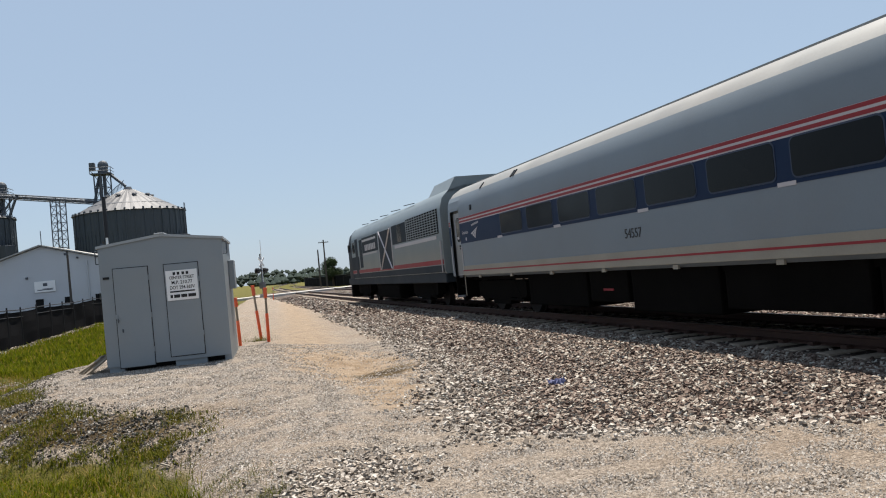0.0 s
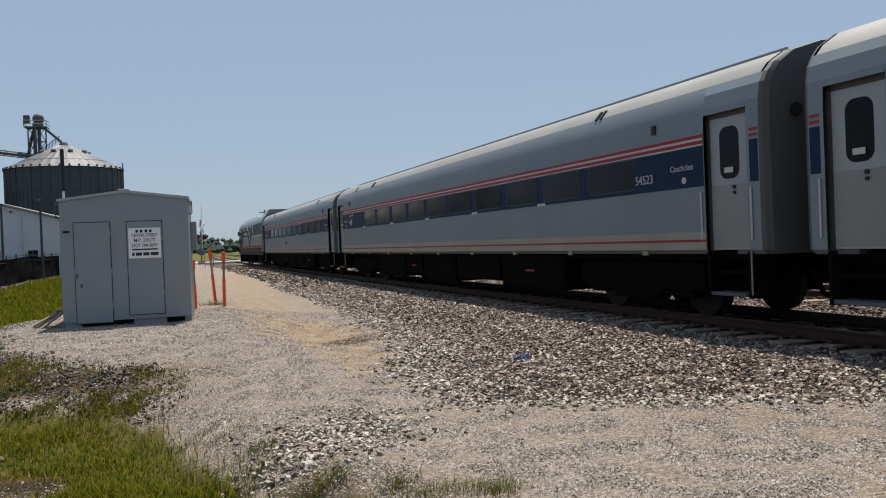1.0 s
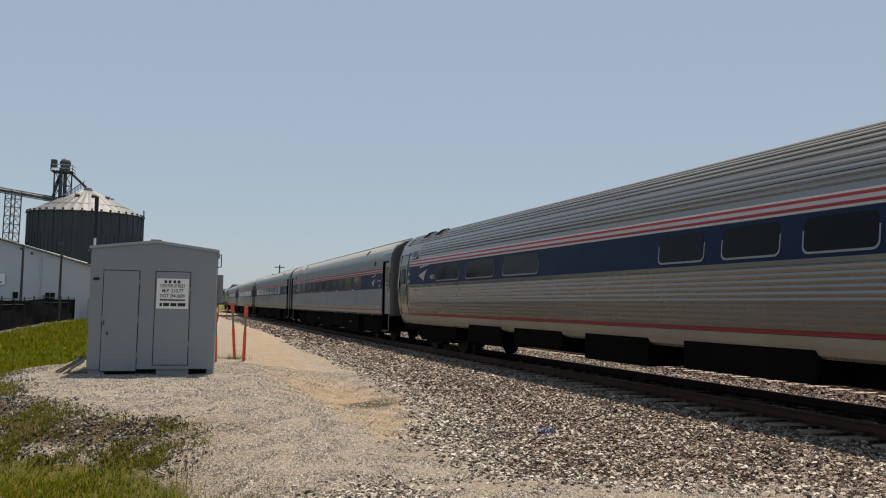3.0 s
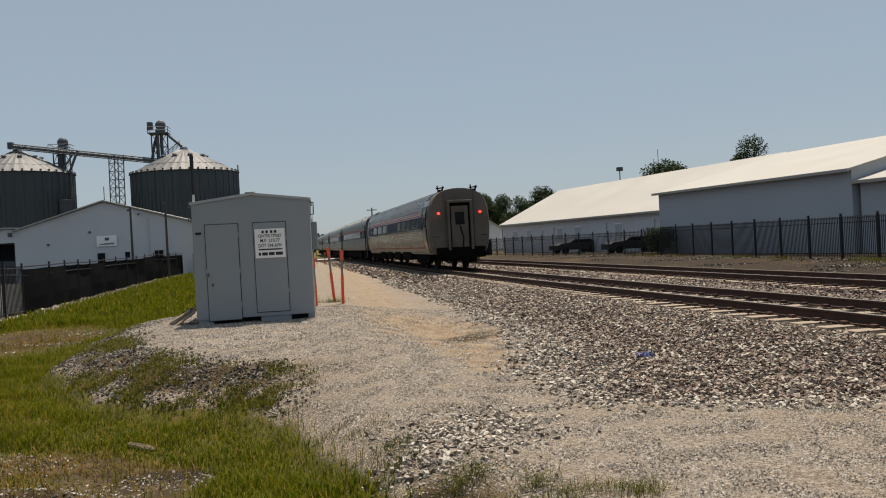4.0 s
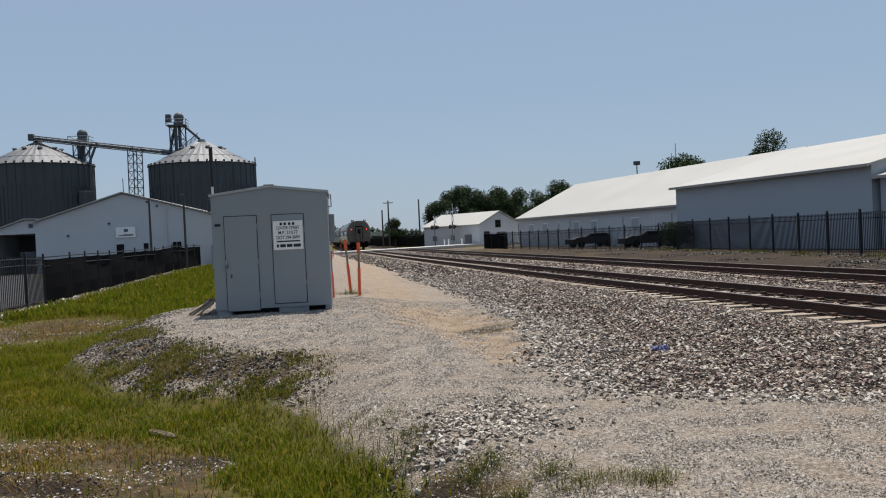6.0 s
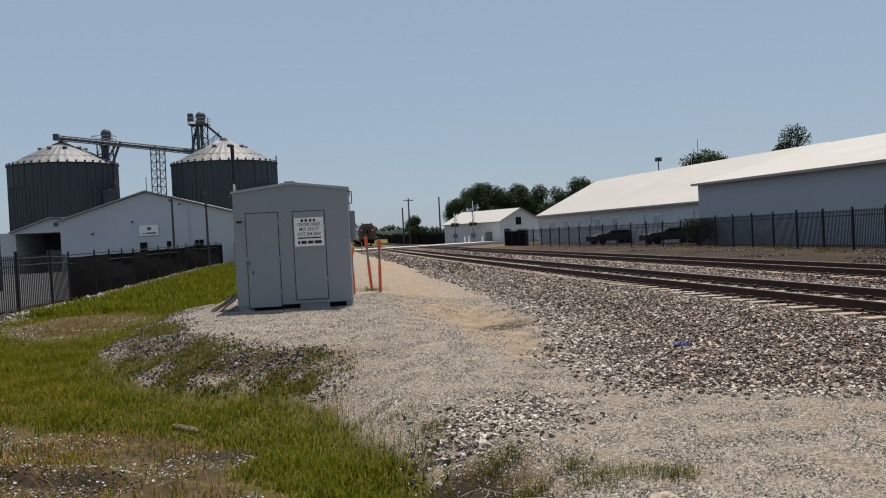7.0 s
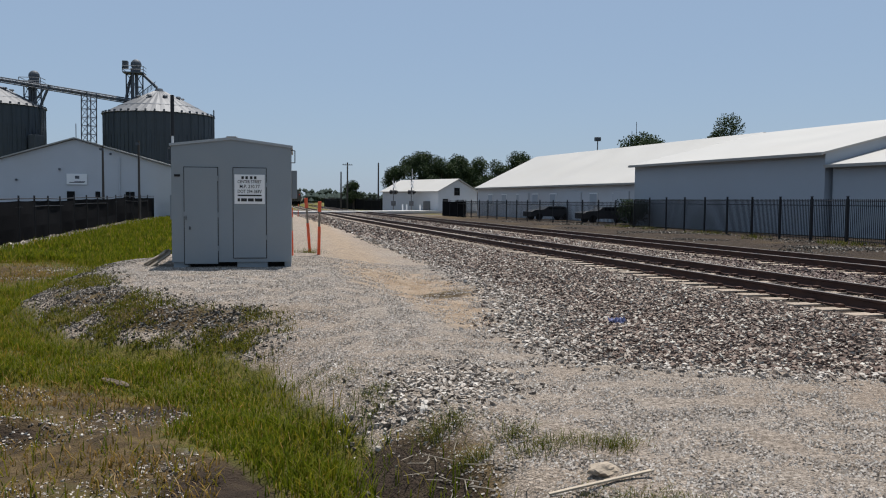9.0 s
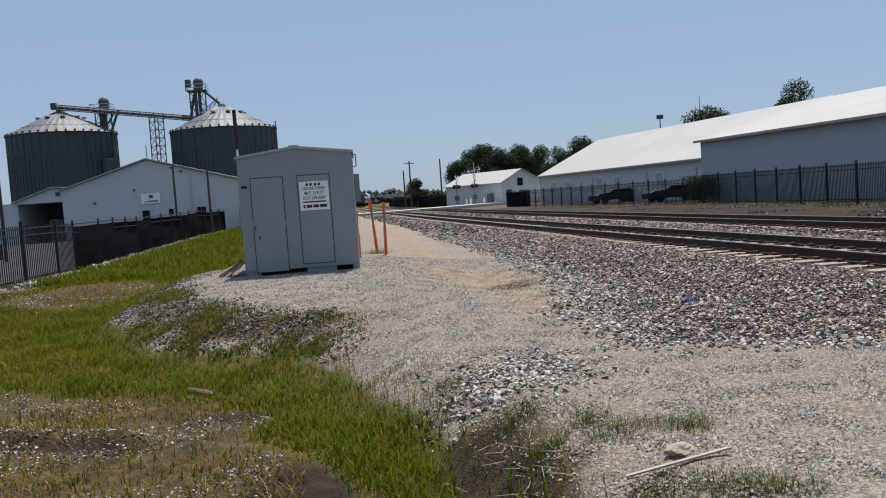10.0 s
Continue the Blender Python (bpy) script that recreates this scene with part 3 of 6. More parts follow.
# ---- loose stones ----
def rocks(points, sizes, flat=0.65):
    """Angular crushed stones, each a battered block."""
    base = 0.72 * np.array([(x, y, z) for x in (-1, 1) for y in (-1, 1) for z in (-1, 1)], float)
    tri = np.array([(0, 1, 3), (0, 3, 2), (4, 6, 7), (4, 7, 5), (0, 4, 5), (0, 5, 1), (2, 3, 7), (2, 7, 6), (1, 5, 7), (1, 7, 3)])
    n = len(points)
    a = np.random.uniform(0, 6.283, n)
    v = base[None] * np.random.uniform(0.65, 1.3, (n, 1, 3)) * np.random.uniform(0.55, 1.2, (n, 8, 3)) + np.random.uniform(-0.22, 0.22, (n, 8, 3))
    v[..., 2] *= flat
    c, s = np.cos(a)[:, None], np.sin(a)[:, None]
    t = np.random.uniform(-0.7, 0.7, (n, 1))
    x, y, z = v[..., 0], v[..., 1], v[..., 2]
    z = z + t * x
    v = np.stack([c * x - s * y, s * x + c * y, z], -1) * np.asarray(sizes)[:, None, None] + np.asarray(points)[:, None]
    f = (tri[None] + 8 * np.arange(n)[:, None, None]).reshape(-1, 3)
    return v.reshape(-1, 3).tolist(), f.tolist()


def chips(points, sizes):
    """Small four-sided gravel chips, each a skewed pyramid."""
    n = len(points)
    a = np.random.uniform(0, 6.283, (n, 1)) + np.array([0, 1.57, 3.14, 4.71]) + np.random.uniform(-0.4, 0.4, (n, 4))
    r = np.random.uniform(0.7, 1.3, (n, 4))
    foot = np.stack([r * np.cos(a), r * np.sin(a), np.random.uniform(-0.5, 0.1, (n, 4))], -1)
    tip = np.concatenate([np.random.uniform(-0.6, 0.6, (n, 1, 2)), np.random.uniform(0.35, 0.95, (n, 1, 1))], -1)
    v = np.concatenate([foot, tip], 1) * np.asarray(sizes)[:, None, None] + np.asarray(points)[:, None]
    f = (np.array([(0, 1, 4), (1, 2, 4), (2, 3, 4), (3, 0, 4)])[None] + 5 * np.arange(n)[:, None, None]).reshape(-1, 3)
    return v.reshape(-1, 3).tolist(), f.tolist()


def scatter(n, x0, x1, y0, y1, keep):
    x, y = np.random.uniform(x0, x1, n), y0 + (y1 - y0) * np.random.uniform(0, 1, n) ** 1.5
    k = np.random.uniform(0, 1, n) < keep(x, y)
    return x[k], y[k]


def stones():
    x, y = scatter(128000, 2.0, 11.0, 5.5, 34.0, lambda x, y: np.where(np.abs(np.abs(track_x(y) - x) - 0.75) < 0.12, 0, 0.5 * S(-0.6, 0.1, ballast_in(x, y)) + 0.5 * S(-0.1, 0.5, ballast_in(x, y))))
    d = np.abs(track_x(y) - x)
    k = ~((d < 1.36) & (np.random.uniform(0, 1, len(x)) < np.where(d < 0.62, 0.35, 0.93)))
    x, y = x[k], y[k]
    s = np.random.uniform(0.014, 0.031, len(x)) * (1 + 0.022 * np.clip(y - 10, 0, 30))
    p = np.stack([x, y, ground_z(x, y) + s * 0.3], -1)
    oily = np.abs(track_x(y) - x) < 1.0 + 0.25 * np.random.uniform(-1, 1, len(x))
    tagged(part("oily_stones", rocks(p[oily], s[oily]), M_OILY, None, "dark oil-stained ballast between the rails"), category="ballast", kind="stuff")
    x, y, s, p = x[~oily], y[~oily], s[~oily], p[~oily]
    toe = np.random.uniform(0, 1, len(x)) < 0.9 * S(1.5, 0.1, ballast_in(x, y) + 0.3 * wobble(x, y, 2.6, 6.0)) * S(6.5, 4.0, x)
    tagged(part("ballast_stones", rocks(p[~toe], s[~toe]), M_STONE, None, "grey and rust-brown crushed stone ballast beside the rails"), category="ballast", kind="stuff")
    tagged(part("pale_stones", rocks(p[toe], s[toe]), M_PALE, None, "pale crushed stones strewn along the toe of the ballast"), category="stones", kind="stuff")
    x, y = scatter(22000, -1.0, 10.0, 33, 85, lambda x, y: np.where(np.abs(np.abs(track_x(y) - x) - 0.75) < 0.14, 0, S(-0.3, 0.5, ballast_in(x, y)) * (np.abs(track_x(y) - x) > 1.3)))
    s = np.random.uniform(0.03, 0.075, len(x))
    p = np.stack([x, y, ground_z(x, y) + s * 0.2], -1)
    tagged(part("ballast_stones", rocks(p, s), M_STONE, None, "crushed stone ballast on the shoulder towards the crossing"), category="ballast", kind="stuff")
    x, y = scatter(20000, 8.0, 17.0, 12, 60, lambda x, y: np.where(np.abs(np.abs(track_x(y) + TRACK2 - x) - 0.75) < 0.12, 0, (np.abs(track_x(y) + TRACK2 - x) > 1.0) * (track_x(y) - x < -1.25) * (track_x(y) - x > -7.6) * 1.0))
    s = np.random.uniform(0.02, 0.045, len(x))
    p = np.stack([x, y, ground_z(x, y) + s * 0.3], -1)
    tagged(part("ballast_stones", rocks(p, s), M_RUSTY, None, "rust-brown crushed stone ballast between the two lines"), category="ballast", kind="stuff")
    x, y = scatter(330000, -4.2, 6.5, 3.2, 19, lambda x, y: S(0.0, 0.5, bank(x, y)) * (1 - 0.75 * mound_face(x, y)) * S(1.3, -0.2, ballast_in(x, y)) * (1 - 0.97 * np.exp(-(((x - 2.1) / 0.9) ** 2) - ((y - 14.6) / 2.1) ** 2)) * (1 - 0.6 * np.exp(-(((x - 2.2) / 0.4) ** 2) - ((y - 11.6) / 1.7) ** 2)) * (1 - 0.6 * np.exp(-(((x - 1.6) / 1.0) ** 2)) * S(12, 17, y)))
    s = np.random.uniform(0.007, 0.0135, len(x)) * (1 + 0.035 * np.clip(y - 6, 0, 20))
    p = np.stack([x, y, ground_z(x, y) + s * 0.15], -1)
    tagged(part("gravel_chips", chips(p, s), M_CHIP, None, "loose pale limestone chips strewn over the yard"), category="gravel", kind="stuff")
    x, y = np.random.normal(1.3, 0.3, 1500), np.random.normal(7.5, 0.36, 1500)
    x = x + 0.25 * (y - 7.45)
    s = np.random.uniform(0.011, 0.028, len(x))
    p = np.stack([x, y, ground_z(x, y) + s * 0.25], -1)
    tagged(part("broken_stones", rocks(p, s), M_PALE, None, "coarse broken stones heaped at the edge of the yard"), category="stones", kind="stuff")
    y = 13 + 52 * np.random.uniform(0, 1, 9000) ** 1.4
    x = np.interp(y, [12, 27.5, 33, 40, 53, 66], [-9.3, -9.4, -9.8, -10.25, -10.55, -10.4]) + np.random.normal(0.5, 0.32, len(y))
    s = np.random.uniform(0.02, 0.06, len(x))
    p = np.stack([x, y, ground_z(x, y) + s * 0.3], -1)
    tagged(part("edging_stones", rocks(p, s), M_CHIP, None, "pale stones edging the foot of the black fence"), category="stones", kind="stuff")
    x, y = scatter(50000, -4.9, 0.4, 9.5, 18, lambda x, y: 0.85 * S(0.0, 0.2, bank(x, y)) * S(1.6, 0.9, bank(x, y)) * S(10.2, 11.0, y) * S(0.25, -0.6, x) * (1 - 0.75 * S(0.3, 0.8, weedy(x, y))))
    s = np.random.uniform(0.008, 0.023, len(x))
    p = np.stack([x, y, ground_z(x, y) + s * 0.25], -1)
    tagged(part("dirty_stones", rocks(p, s), M_DIRTY, None, "dirty grey stones on the face of the gravel mound"), category="stones", kind="stuff")
    x, y = scatter(60000, -8.8, -0.6, 4.8, 22, lambda x, y: 1.0 * S(0.25, 0.6, bare_patch(x, y)) * S(-0.35, 0.25, wobble(x, y * 1.9, 1.3, 9.0) + 0.25 * wobble(x, y, 5.0)) * S(0.0, -0.4, bank(x, y)))
    s = np.random.uniform(0.006, 0.016, len(x)) * (1 + 0.05 * np.clip(y - 8, 0, 12))
    p = np.stack([x, y, ground_z(x, y) + s * 0.25], -1)
    tagged(part("ditch_stones", rocks(p, s), M_PALE, None, "pale stones lying in drifts on the bare ditch floor"), category="stones", kind="stuff")


stones()


# ---- signal hut ----
def build_hut():
    x0, x1, y0, y1, zb = -2.05, 0.03, 16.1, 18.3, 0.11
    hut = thing("signal_hut", "grey painted steel signal hut with low gable roof on gravel", "hut", pose(0, 0, 0))
    xm, ze, zr = (x0 + x1) / 2, 2.27, 2.4
    gable = [(x0, zb + 0.09), (x1, zb + 0.09), (x1, ze), (xm, zr), (x0, ze)]
    vs, fs = loft(gable, [y0, y1], closed=True, caps=True)
    part("body", (vs, fs), M_HUT, hut)
    over = [(x0 - 0.03, ze - 0.015), (x0 - 0.03, ze + 0.03), (xm, zr + 0.035), (x1 + 0.03, ze + 0.03), (x1 + 0.03, ze - 0.015), (xm, zr - 0.01)]
    part("roof", loft(over, [y0 - 0.025, y1 + 0.025], closed=True, caps=True), M_HUTROOF, hut)
    part("ridge_cap", boxes((xm - 0.09, xm + 0.09, y0 - 0.035, y1 + 0.03, zr + 0.02, zr + 0.05), bevel=0.012), M_HUTROOF, hut)
    for a, b in ((x0 + 0.02, x0 + 0.28), (x0 + 1.12, x1 - 0.42), (x1 - 0.12, x1)):
        part("skid", boxes((a, b, y0 + 0.03, y1 - 0.03, zb - 0.14, zb + 0.1), bevel=0.01), M_HUT, hut)
    # Dark block between the skids stands in for shade beneath the hut.
    part("floor_gap", boxes((x0 + 0.04, x1 - 0.04, y0 + 0.25, y1 - 0.05, zb - 0.1, zb + 0.09)), M_DARK, hut, "dark block for the shade in the gap under the floor")

    def leaf(name, a, b, z0, z1, label):
        part(name + "_seam", boxes((a - 0.012, b + 0.012, y0 - 0.004, y0 + 0.01, z0 - 0.012, z1 + 0.012)), M_DARK, hut, "dark seam round the panel")
        return part(name, boxes((a, b, y0 - 0.022, y0 + 0.005, z0, z1), bevel=0.006), M_HUT, hut, label)

    door = leaf("door", -1.83, -1.26, 0.17, 1.885, "flush grey steel door")
    part("door_handle", rods(((-1.8, y0 - 0.05, 0.95), (-1.8, y0 - 0.05, 1.03), 0.008), ((-1.8, y0 - 0.02, 0.99), (-1.8, y0 - 0.055, 0.99), 0.013)), M_STEEL, door, "steel door handle")
    part("padlock", boxes((-1.752, -1.728, y0 - 0.045, y0 - 0.02, 0.78, 0.84), bevel=0.006), M_STEEL, door)
    part("hasp", boxes((-1.845, -1.8, y0 - 0.03, y0 - 0.02, 1.02, 1.1), bevel=0.006), M_HUT, door)
    for z in (0.4, 1.0, 1.65):
        part("hinge", rods(((-1.255, y0 - 0.02, z), (-1.255, y0 - 0.02, z + 0.09), 0.012)), M_HUT, door)
    leaf("panel", -0.985, -0.415, 0.275, 1.885, "blank grey steel wall panel")
    for z in (0.6, 1.55):
        part("panel_hinge", rods(((-0.41, y0 - 0.02, z), (-0.41, y0 - 0.02, z + 0.08), 0.01)), M_HUT, hut)
    part("number_plate", boxes((-2.0, -1.9, y0 - 0.012, y0, 1.72, 1.76)), M_DARK, hut, "small dark plate")
    # notice on the panel
    sign = part("notice", boxes((-0.965, -0.435, y0 - 0.034, y0 - 0.022, 1.245, 1.77), bevel=0.004), M_SIGN, hut, "white notice with black lettering")
    ys = y0 - 0.0355

    def line(body, z, size, width):
        text_mesh("lettering", body, size, M_INK, sign, pose(-0.7, ys, z, 90, 0, 0), label="black lettering", width=width, bold=0.012)

    for i, c in enumerate((-0.12, -0.05, 0.03, 0.1)):
        part("lettering_bar", boxes((-0.7 + c - 0.022, -0.7 + c + 0.02, ys - 0.002, ys + 0.004, 1.69, 1.74)), M_INK, sign, "black bar")
    line("CENTER STREET", 1.64, 0.075, 0.42)
    line("M.P. 210.77", 1.555, 0.085, 0.35)
    line("DOT 294-369V", 1.465, 0.085, 0.42)
    part("lettering_bar", boxes((-0.91, -0.49, ys - 0.002, ys + 0.004, 1.385, 1.41)), M_INK, sign, "black bar")
    for a, b in ((-0.91, -0.87), (-0.85, -0.75), (-0.73, -0.63), (-0.61, -0.48)):
        part("lettering_bar", boxes((a, b, ys - 0.002, ys + 0.004, 1.29, 1.345)), M_INK, sign, "black bar")
    # fittings on the sides
    for s, x in ((1, x1), (-1, x0)):
        bm = bmesh.new()
        for a, b in (((0, 2.22), (0.07, 2.22)), ((0.07, 2.22), (0.07, 2.0)), ((0.07, 2.0), (0, 2.0))):
            rod(bm, (x + s * a[0], y0 + 0.12, a[1]), (x + s * b[0], y0 + 0.12, b[1]), 0.009)
        part("lifting_handle", bm, M_STEEL, hut)
    part("air_vent", boxes((x1, x1 + 0.11, y0 + 1.2, y0 + 1.7, 1.35, 1.9), bevel=0.015), M_HUT, hut, "grey vent cowl")
    part("meter_box", boxes((x0 - 0.1, x0, y0 + 0.5, y0 + 0.95, 0.95, 1.4), bevel=0.012), M_HUT, hut, "grey electric box")
    part("conduit", rods(((x0 - 0.05, y0 + 0.7, 0.05), (x0 - 0.05, y0 + 0.7, 0.95), 0.025)), M_HUT, hut)


build_hut()


def timber_pile():
    pile = thing("timber_pile", "heap of short weathered grey timbers beside the hut", "timber")
    for i in range(8):
        x, y = -2.36 + random.uniform(-0.07, 0.07), 16.3 + 0.07 * i
        part("timber", boxes((-0.22, 0.22, -0.03, 0.03, -0.014, 0.014), bevel=0.006), M_DRIFT, pile, at=pose(x, y, gz(x, y) + 0.13 + random.uniform(-0.02, 0.03), random.uniform(-30, 30), -30 + random.uniform(-12, 9), random.uniform(-12, 14)))


timber_pile()


def stake(x, y, h, lean_x, lean_y):
    st = thing("marker_stake", "orange plastic marker stake with a dark sleeve, faded at the top", "marker stake", pose(x, y, gz(x, y) - 0.05, lean_y, lean_x, 0), group="orange marker stakes")
    part("post", rods(((0, 0, 0), (0, 0, h * 0.55), 0.036), n=10), M_ORANGE, st)
    part("sleeve", rods(((0, 0, h * 0.55), (0, 0, h * 0.82), 0.026), n=10), M_DRIFT, st, "dark brown sleeve")
    part("cap", rods(((0, 0, h * 0.82), (0, 0, h), 0.042), n=10), M_ORANGE, st)


stake(0.44, 20.6, 1.32, -4, 1)
stake(0.62, 19.6, 1.25, 1, 2)
stake(0.03, 19.2, 1.1, -1, 2)
for x, y in ((0.3, 74.0), (-0.4, 78.0)):
    stake(x, y, 1.15, random.uniform(-4, 4), 0)


def mast(x, y, h, r, name, label, category, mt=M_POLE, arms=0, top=None):
    m = thing(name, label, category, pose(x, y, gz(x, y)))
    part("shaft", rods(((0, 0, -0.3), (0, 0, h), r, r * 0.7), n=10), mt, m)
    for i in range(arms):
        part("crossarm", boxes((-0.9, 0.9, -0.05, 0.05, h - 0.5 - 0.9 * i, h - 0.38 - 0.9 * i)), M_POLE, m)
        for a in (-0.75, -0.35, 0.35, 0.75):
            part("insulator", rods(((a, 0, h - 0.38 - 0.9 * i), (a, 0, h - 0.24 - 0.9 * i), 0.04), n=6), M_STEEL, m)
    return m


m = mast(-2.43, 19.0, 2.6, 0.035, "radio_mast", "thin pale pole with a black aerial, behind the hut", "aerial", M_WHITE)
part("aerial", rods(((0, 0, 2.55), (0, 0, 3.4), 0.04, 0.04)), M_BLACK, m, "black tubular aerial")
for x, y, h in ((-16.15, 40, 5.0), (-12.35, 58, 4.9), (-10.1, 58, 5.3)):
    pl = mast(x, y, h, 0.09, "utility_pole", "weathered brown timber utility pole behind the fence", "utility pole")
    part("pole_fitting", boxes((-0.2, 0.05, -0.1, 0.1, h - 0.3, h - 0.15), bevel=0.02), M_STEEL, pl)
for x, y, h, a in ((9.3, 150, 8.5, 1), (8.2, 151, 6.8, 0), (14.9, 150, 8.6, 0)):
    mast(x, y, h, 0.17, "utility_pole", "distant timber utility pole beyond the crossing", "utility pole", arms=a)


# ---- fences ----
def picket_fence(pts, h, step, label, thick=0.018, post_gap=2.4):
    fence = thing("picket_fence", label, "fence")
    bm = bmesh.new()
    box(bm, -thick, thick, -thick, thick, 0.06, h)
    pk = mesh_from("picket", bm, M_BLACK)
    bm = bmesh.new()
    box(bm, -0.04, 0.04, -0.04, 0.04, -0.2, h + 0.1, bevel=0.01)
    box(bm, -0.05, 0.05, -0.05, 0.05, h + 0.1, h + 0.13, bevel=0.008)
    po = mesh_from("post", bm, M_BLACK)
    made = 0
    for (xa, ya), (xb, yb) in zip(pts, pts[1:]):
        L = math.hypot(xb - xa, yb - ya)
        ang = math.degrees(math.atan2(yb - ya, xb - xa))
        n = max(1, round(L / post_gap))
        for i in range(n):
            f0, f1 = i / n, (i + 1) / n
            p0, p1 = (xa + (xb - xa) * f0, ya + (yb - ya) * f0), (xa + (xb - xa) * f1, ya + (yb - ya) * f1)
            z0, z1 = gz(*p0), gz(*p1)
            share("post", po, fence, pose(p0[0], p0[1], z0))
            for hz in (0.15, h - 0.28, h - 0.08):
                part("fence_rail", rods(((p0[0], p0[1], z0 + hz), (p1[0], p1[1], z1 + hz), 0.02), n=4), M_BLACK, fence)
            k = int(L / n / step)
            for j in range(1, k):
                if made >= 400:
                    break
                g = j / k
                x, y = p0[0] + (p1[0] - p0[0]) * g, p0[1] + (p1[1] - p0[1]) * g
                share("picket", pk, fence, pose(x, y, z0 + (z1 - z0) * g, 0, 0, ang))
                made += 1
    return fence


def screen_fence(pts, h, label, post_gap=2.6):
    fence = thing("screen_fence", label, "fence")
    bm = bmesh.new()
    rod(bm, (0, 0, -0.2), (0, 0, h + 0.12), 0.035)
    po = mesh_from("post", bm, M_BLACK)
    for (xa, ya), (xb, yb) in zip(pts, pts[1:]):
        n = max(1, round(math.hypot(xb - xa, yb - ya) / post_gap))
        for i in range(n):
            p0 = (xa + (xb - xa) * i / n, ya + (yb - ya) * i / n)
            p1 = (xa + (xb - xa) * (i + 1) / n, ya + (yb - ya) * (i + 1) / n)
            z0, z1 = gz(*p0), gz(*p1)
            share("post", po, fence, pose(p0[0], p0[1], z0))
            part("top_rail", rods(((p0[0], p0[1], z0 + h), (p1[0], p1[1], z1 + h), 0.022), n=6), M_BLACK, fence)
            part("brace_rail", rods(((p0[0], p0[1], z0 + h - 0.3), (p1[0], p1[1], z1 + h - 0.3), 0.014), n=4), M_BLACK, fence)
            vs, fs, k = [], [], 8
            d = Vector((p1[1] - p0[1], p0[0] - p1[0])).normalized()
            for s in (0, 1):
                for j in range(k + 1):
                    g = j / k
                    for q in range(4):
                        b = 0.05 * math.sin(g * 3.14) * math.sin(q * 1.1 + i) * (q > 0) + s * 0.006
                        sag = -0.02 * math.sin(g * 3.14) * (q == 3)
                        vs.append((p0[0] + (p1[0] - p0[0]) * g + d.x * b, p0[1] + (p1[1] - p0[1]) * g + d.y * b, z0 + (z1 - z0) * g + 0.04 + (h - 0.12) * q / 3 + sag))
            o = 4 * (k + 1)
            for s in (0, 1):
                fs += [(s * o + j * 4 + q, s * o + (j + 1) * 4 + q, s * o + (j + 1) * 4 + q + 1, s * o + j * 4 + q + 1) for j in range(k) for q in range(3)]
            part("screen_panel", (vs, fs), M_MESH, fence, "black windscreen cloth")
    return fence


picket_fence([(-9.3, 12.0), (-9.4, 27.5), (-9.55, 29.5)], 1.62, 0.13, "black steel picket fence along the grass verge", thick=0.011)
screen_fence([(-9.55, 29.5), (-9.8, 33), (-10.25, 40), (-10.55, 53), (-10.4, 65.5)], 1.6, "chain fence hung with black windscreen cloth along the verge")
picket_fence([(23.6, 12), (23.4, 30), (23.2, 54.5)], 1.92, 0.115, "black steel picket fence along the far side of the tracks", thick=0.0125)
picket_fence([(23.2, 54.5), (20.0, 70), (17.6, 86), (20.2, 104)], 1.75, 0.17, "black steel picket fence before a yard of parked cars", thick=0.012)
screen_fence([(17.75, 85.5), (16.4, 92)], 1.75, "black screened fence panel near the crossing")
screen_fence([(6.5, 190), (11.0, 150), (14.5, 128)], 2.0, "dark screened fence beyond the crossing", 6.0)


def parking_lot():
    xs, ys = np.linspace(-38, -9.9, 24), np.linspace(11, 65, 40)
    X, Y = np.meshgrid(xs, ys)
    X = X + np.interp(Y, [12, 27.5, 33, 40, 53, 66], [0, -0.1, -0.4, -0.8, -1.1, -1.0]) * (X > -11)
    v = np.stack([X, Y, np.maximum(ground_z(X, Y), -0.42) + 0.03], -1).reshape(-1, 3)
    idx = np.arange(X.size).reshape(X.shape)
    f = np.stack([idx[:-1, :-1], idx[:-1, 1:], idx[1:, 1:], idx[1:, :-1]], -1).reshape(-1, 4)
    tagged(part("parking_lot", (v.tolist(), f.tolist()), M_TAR, None, "dark asphalt yard behind the black fence"), category="asphalt yard", kind="structure")


parking_lot()


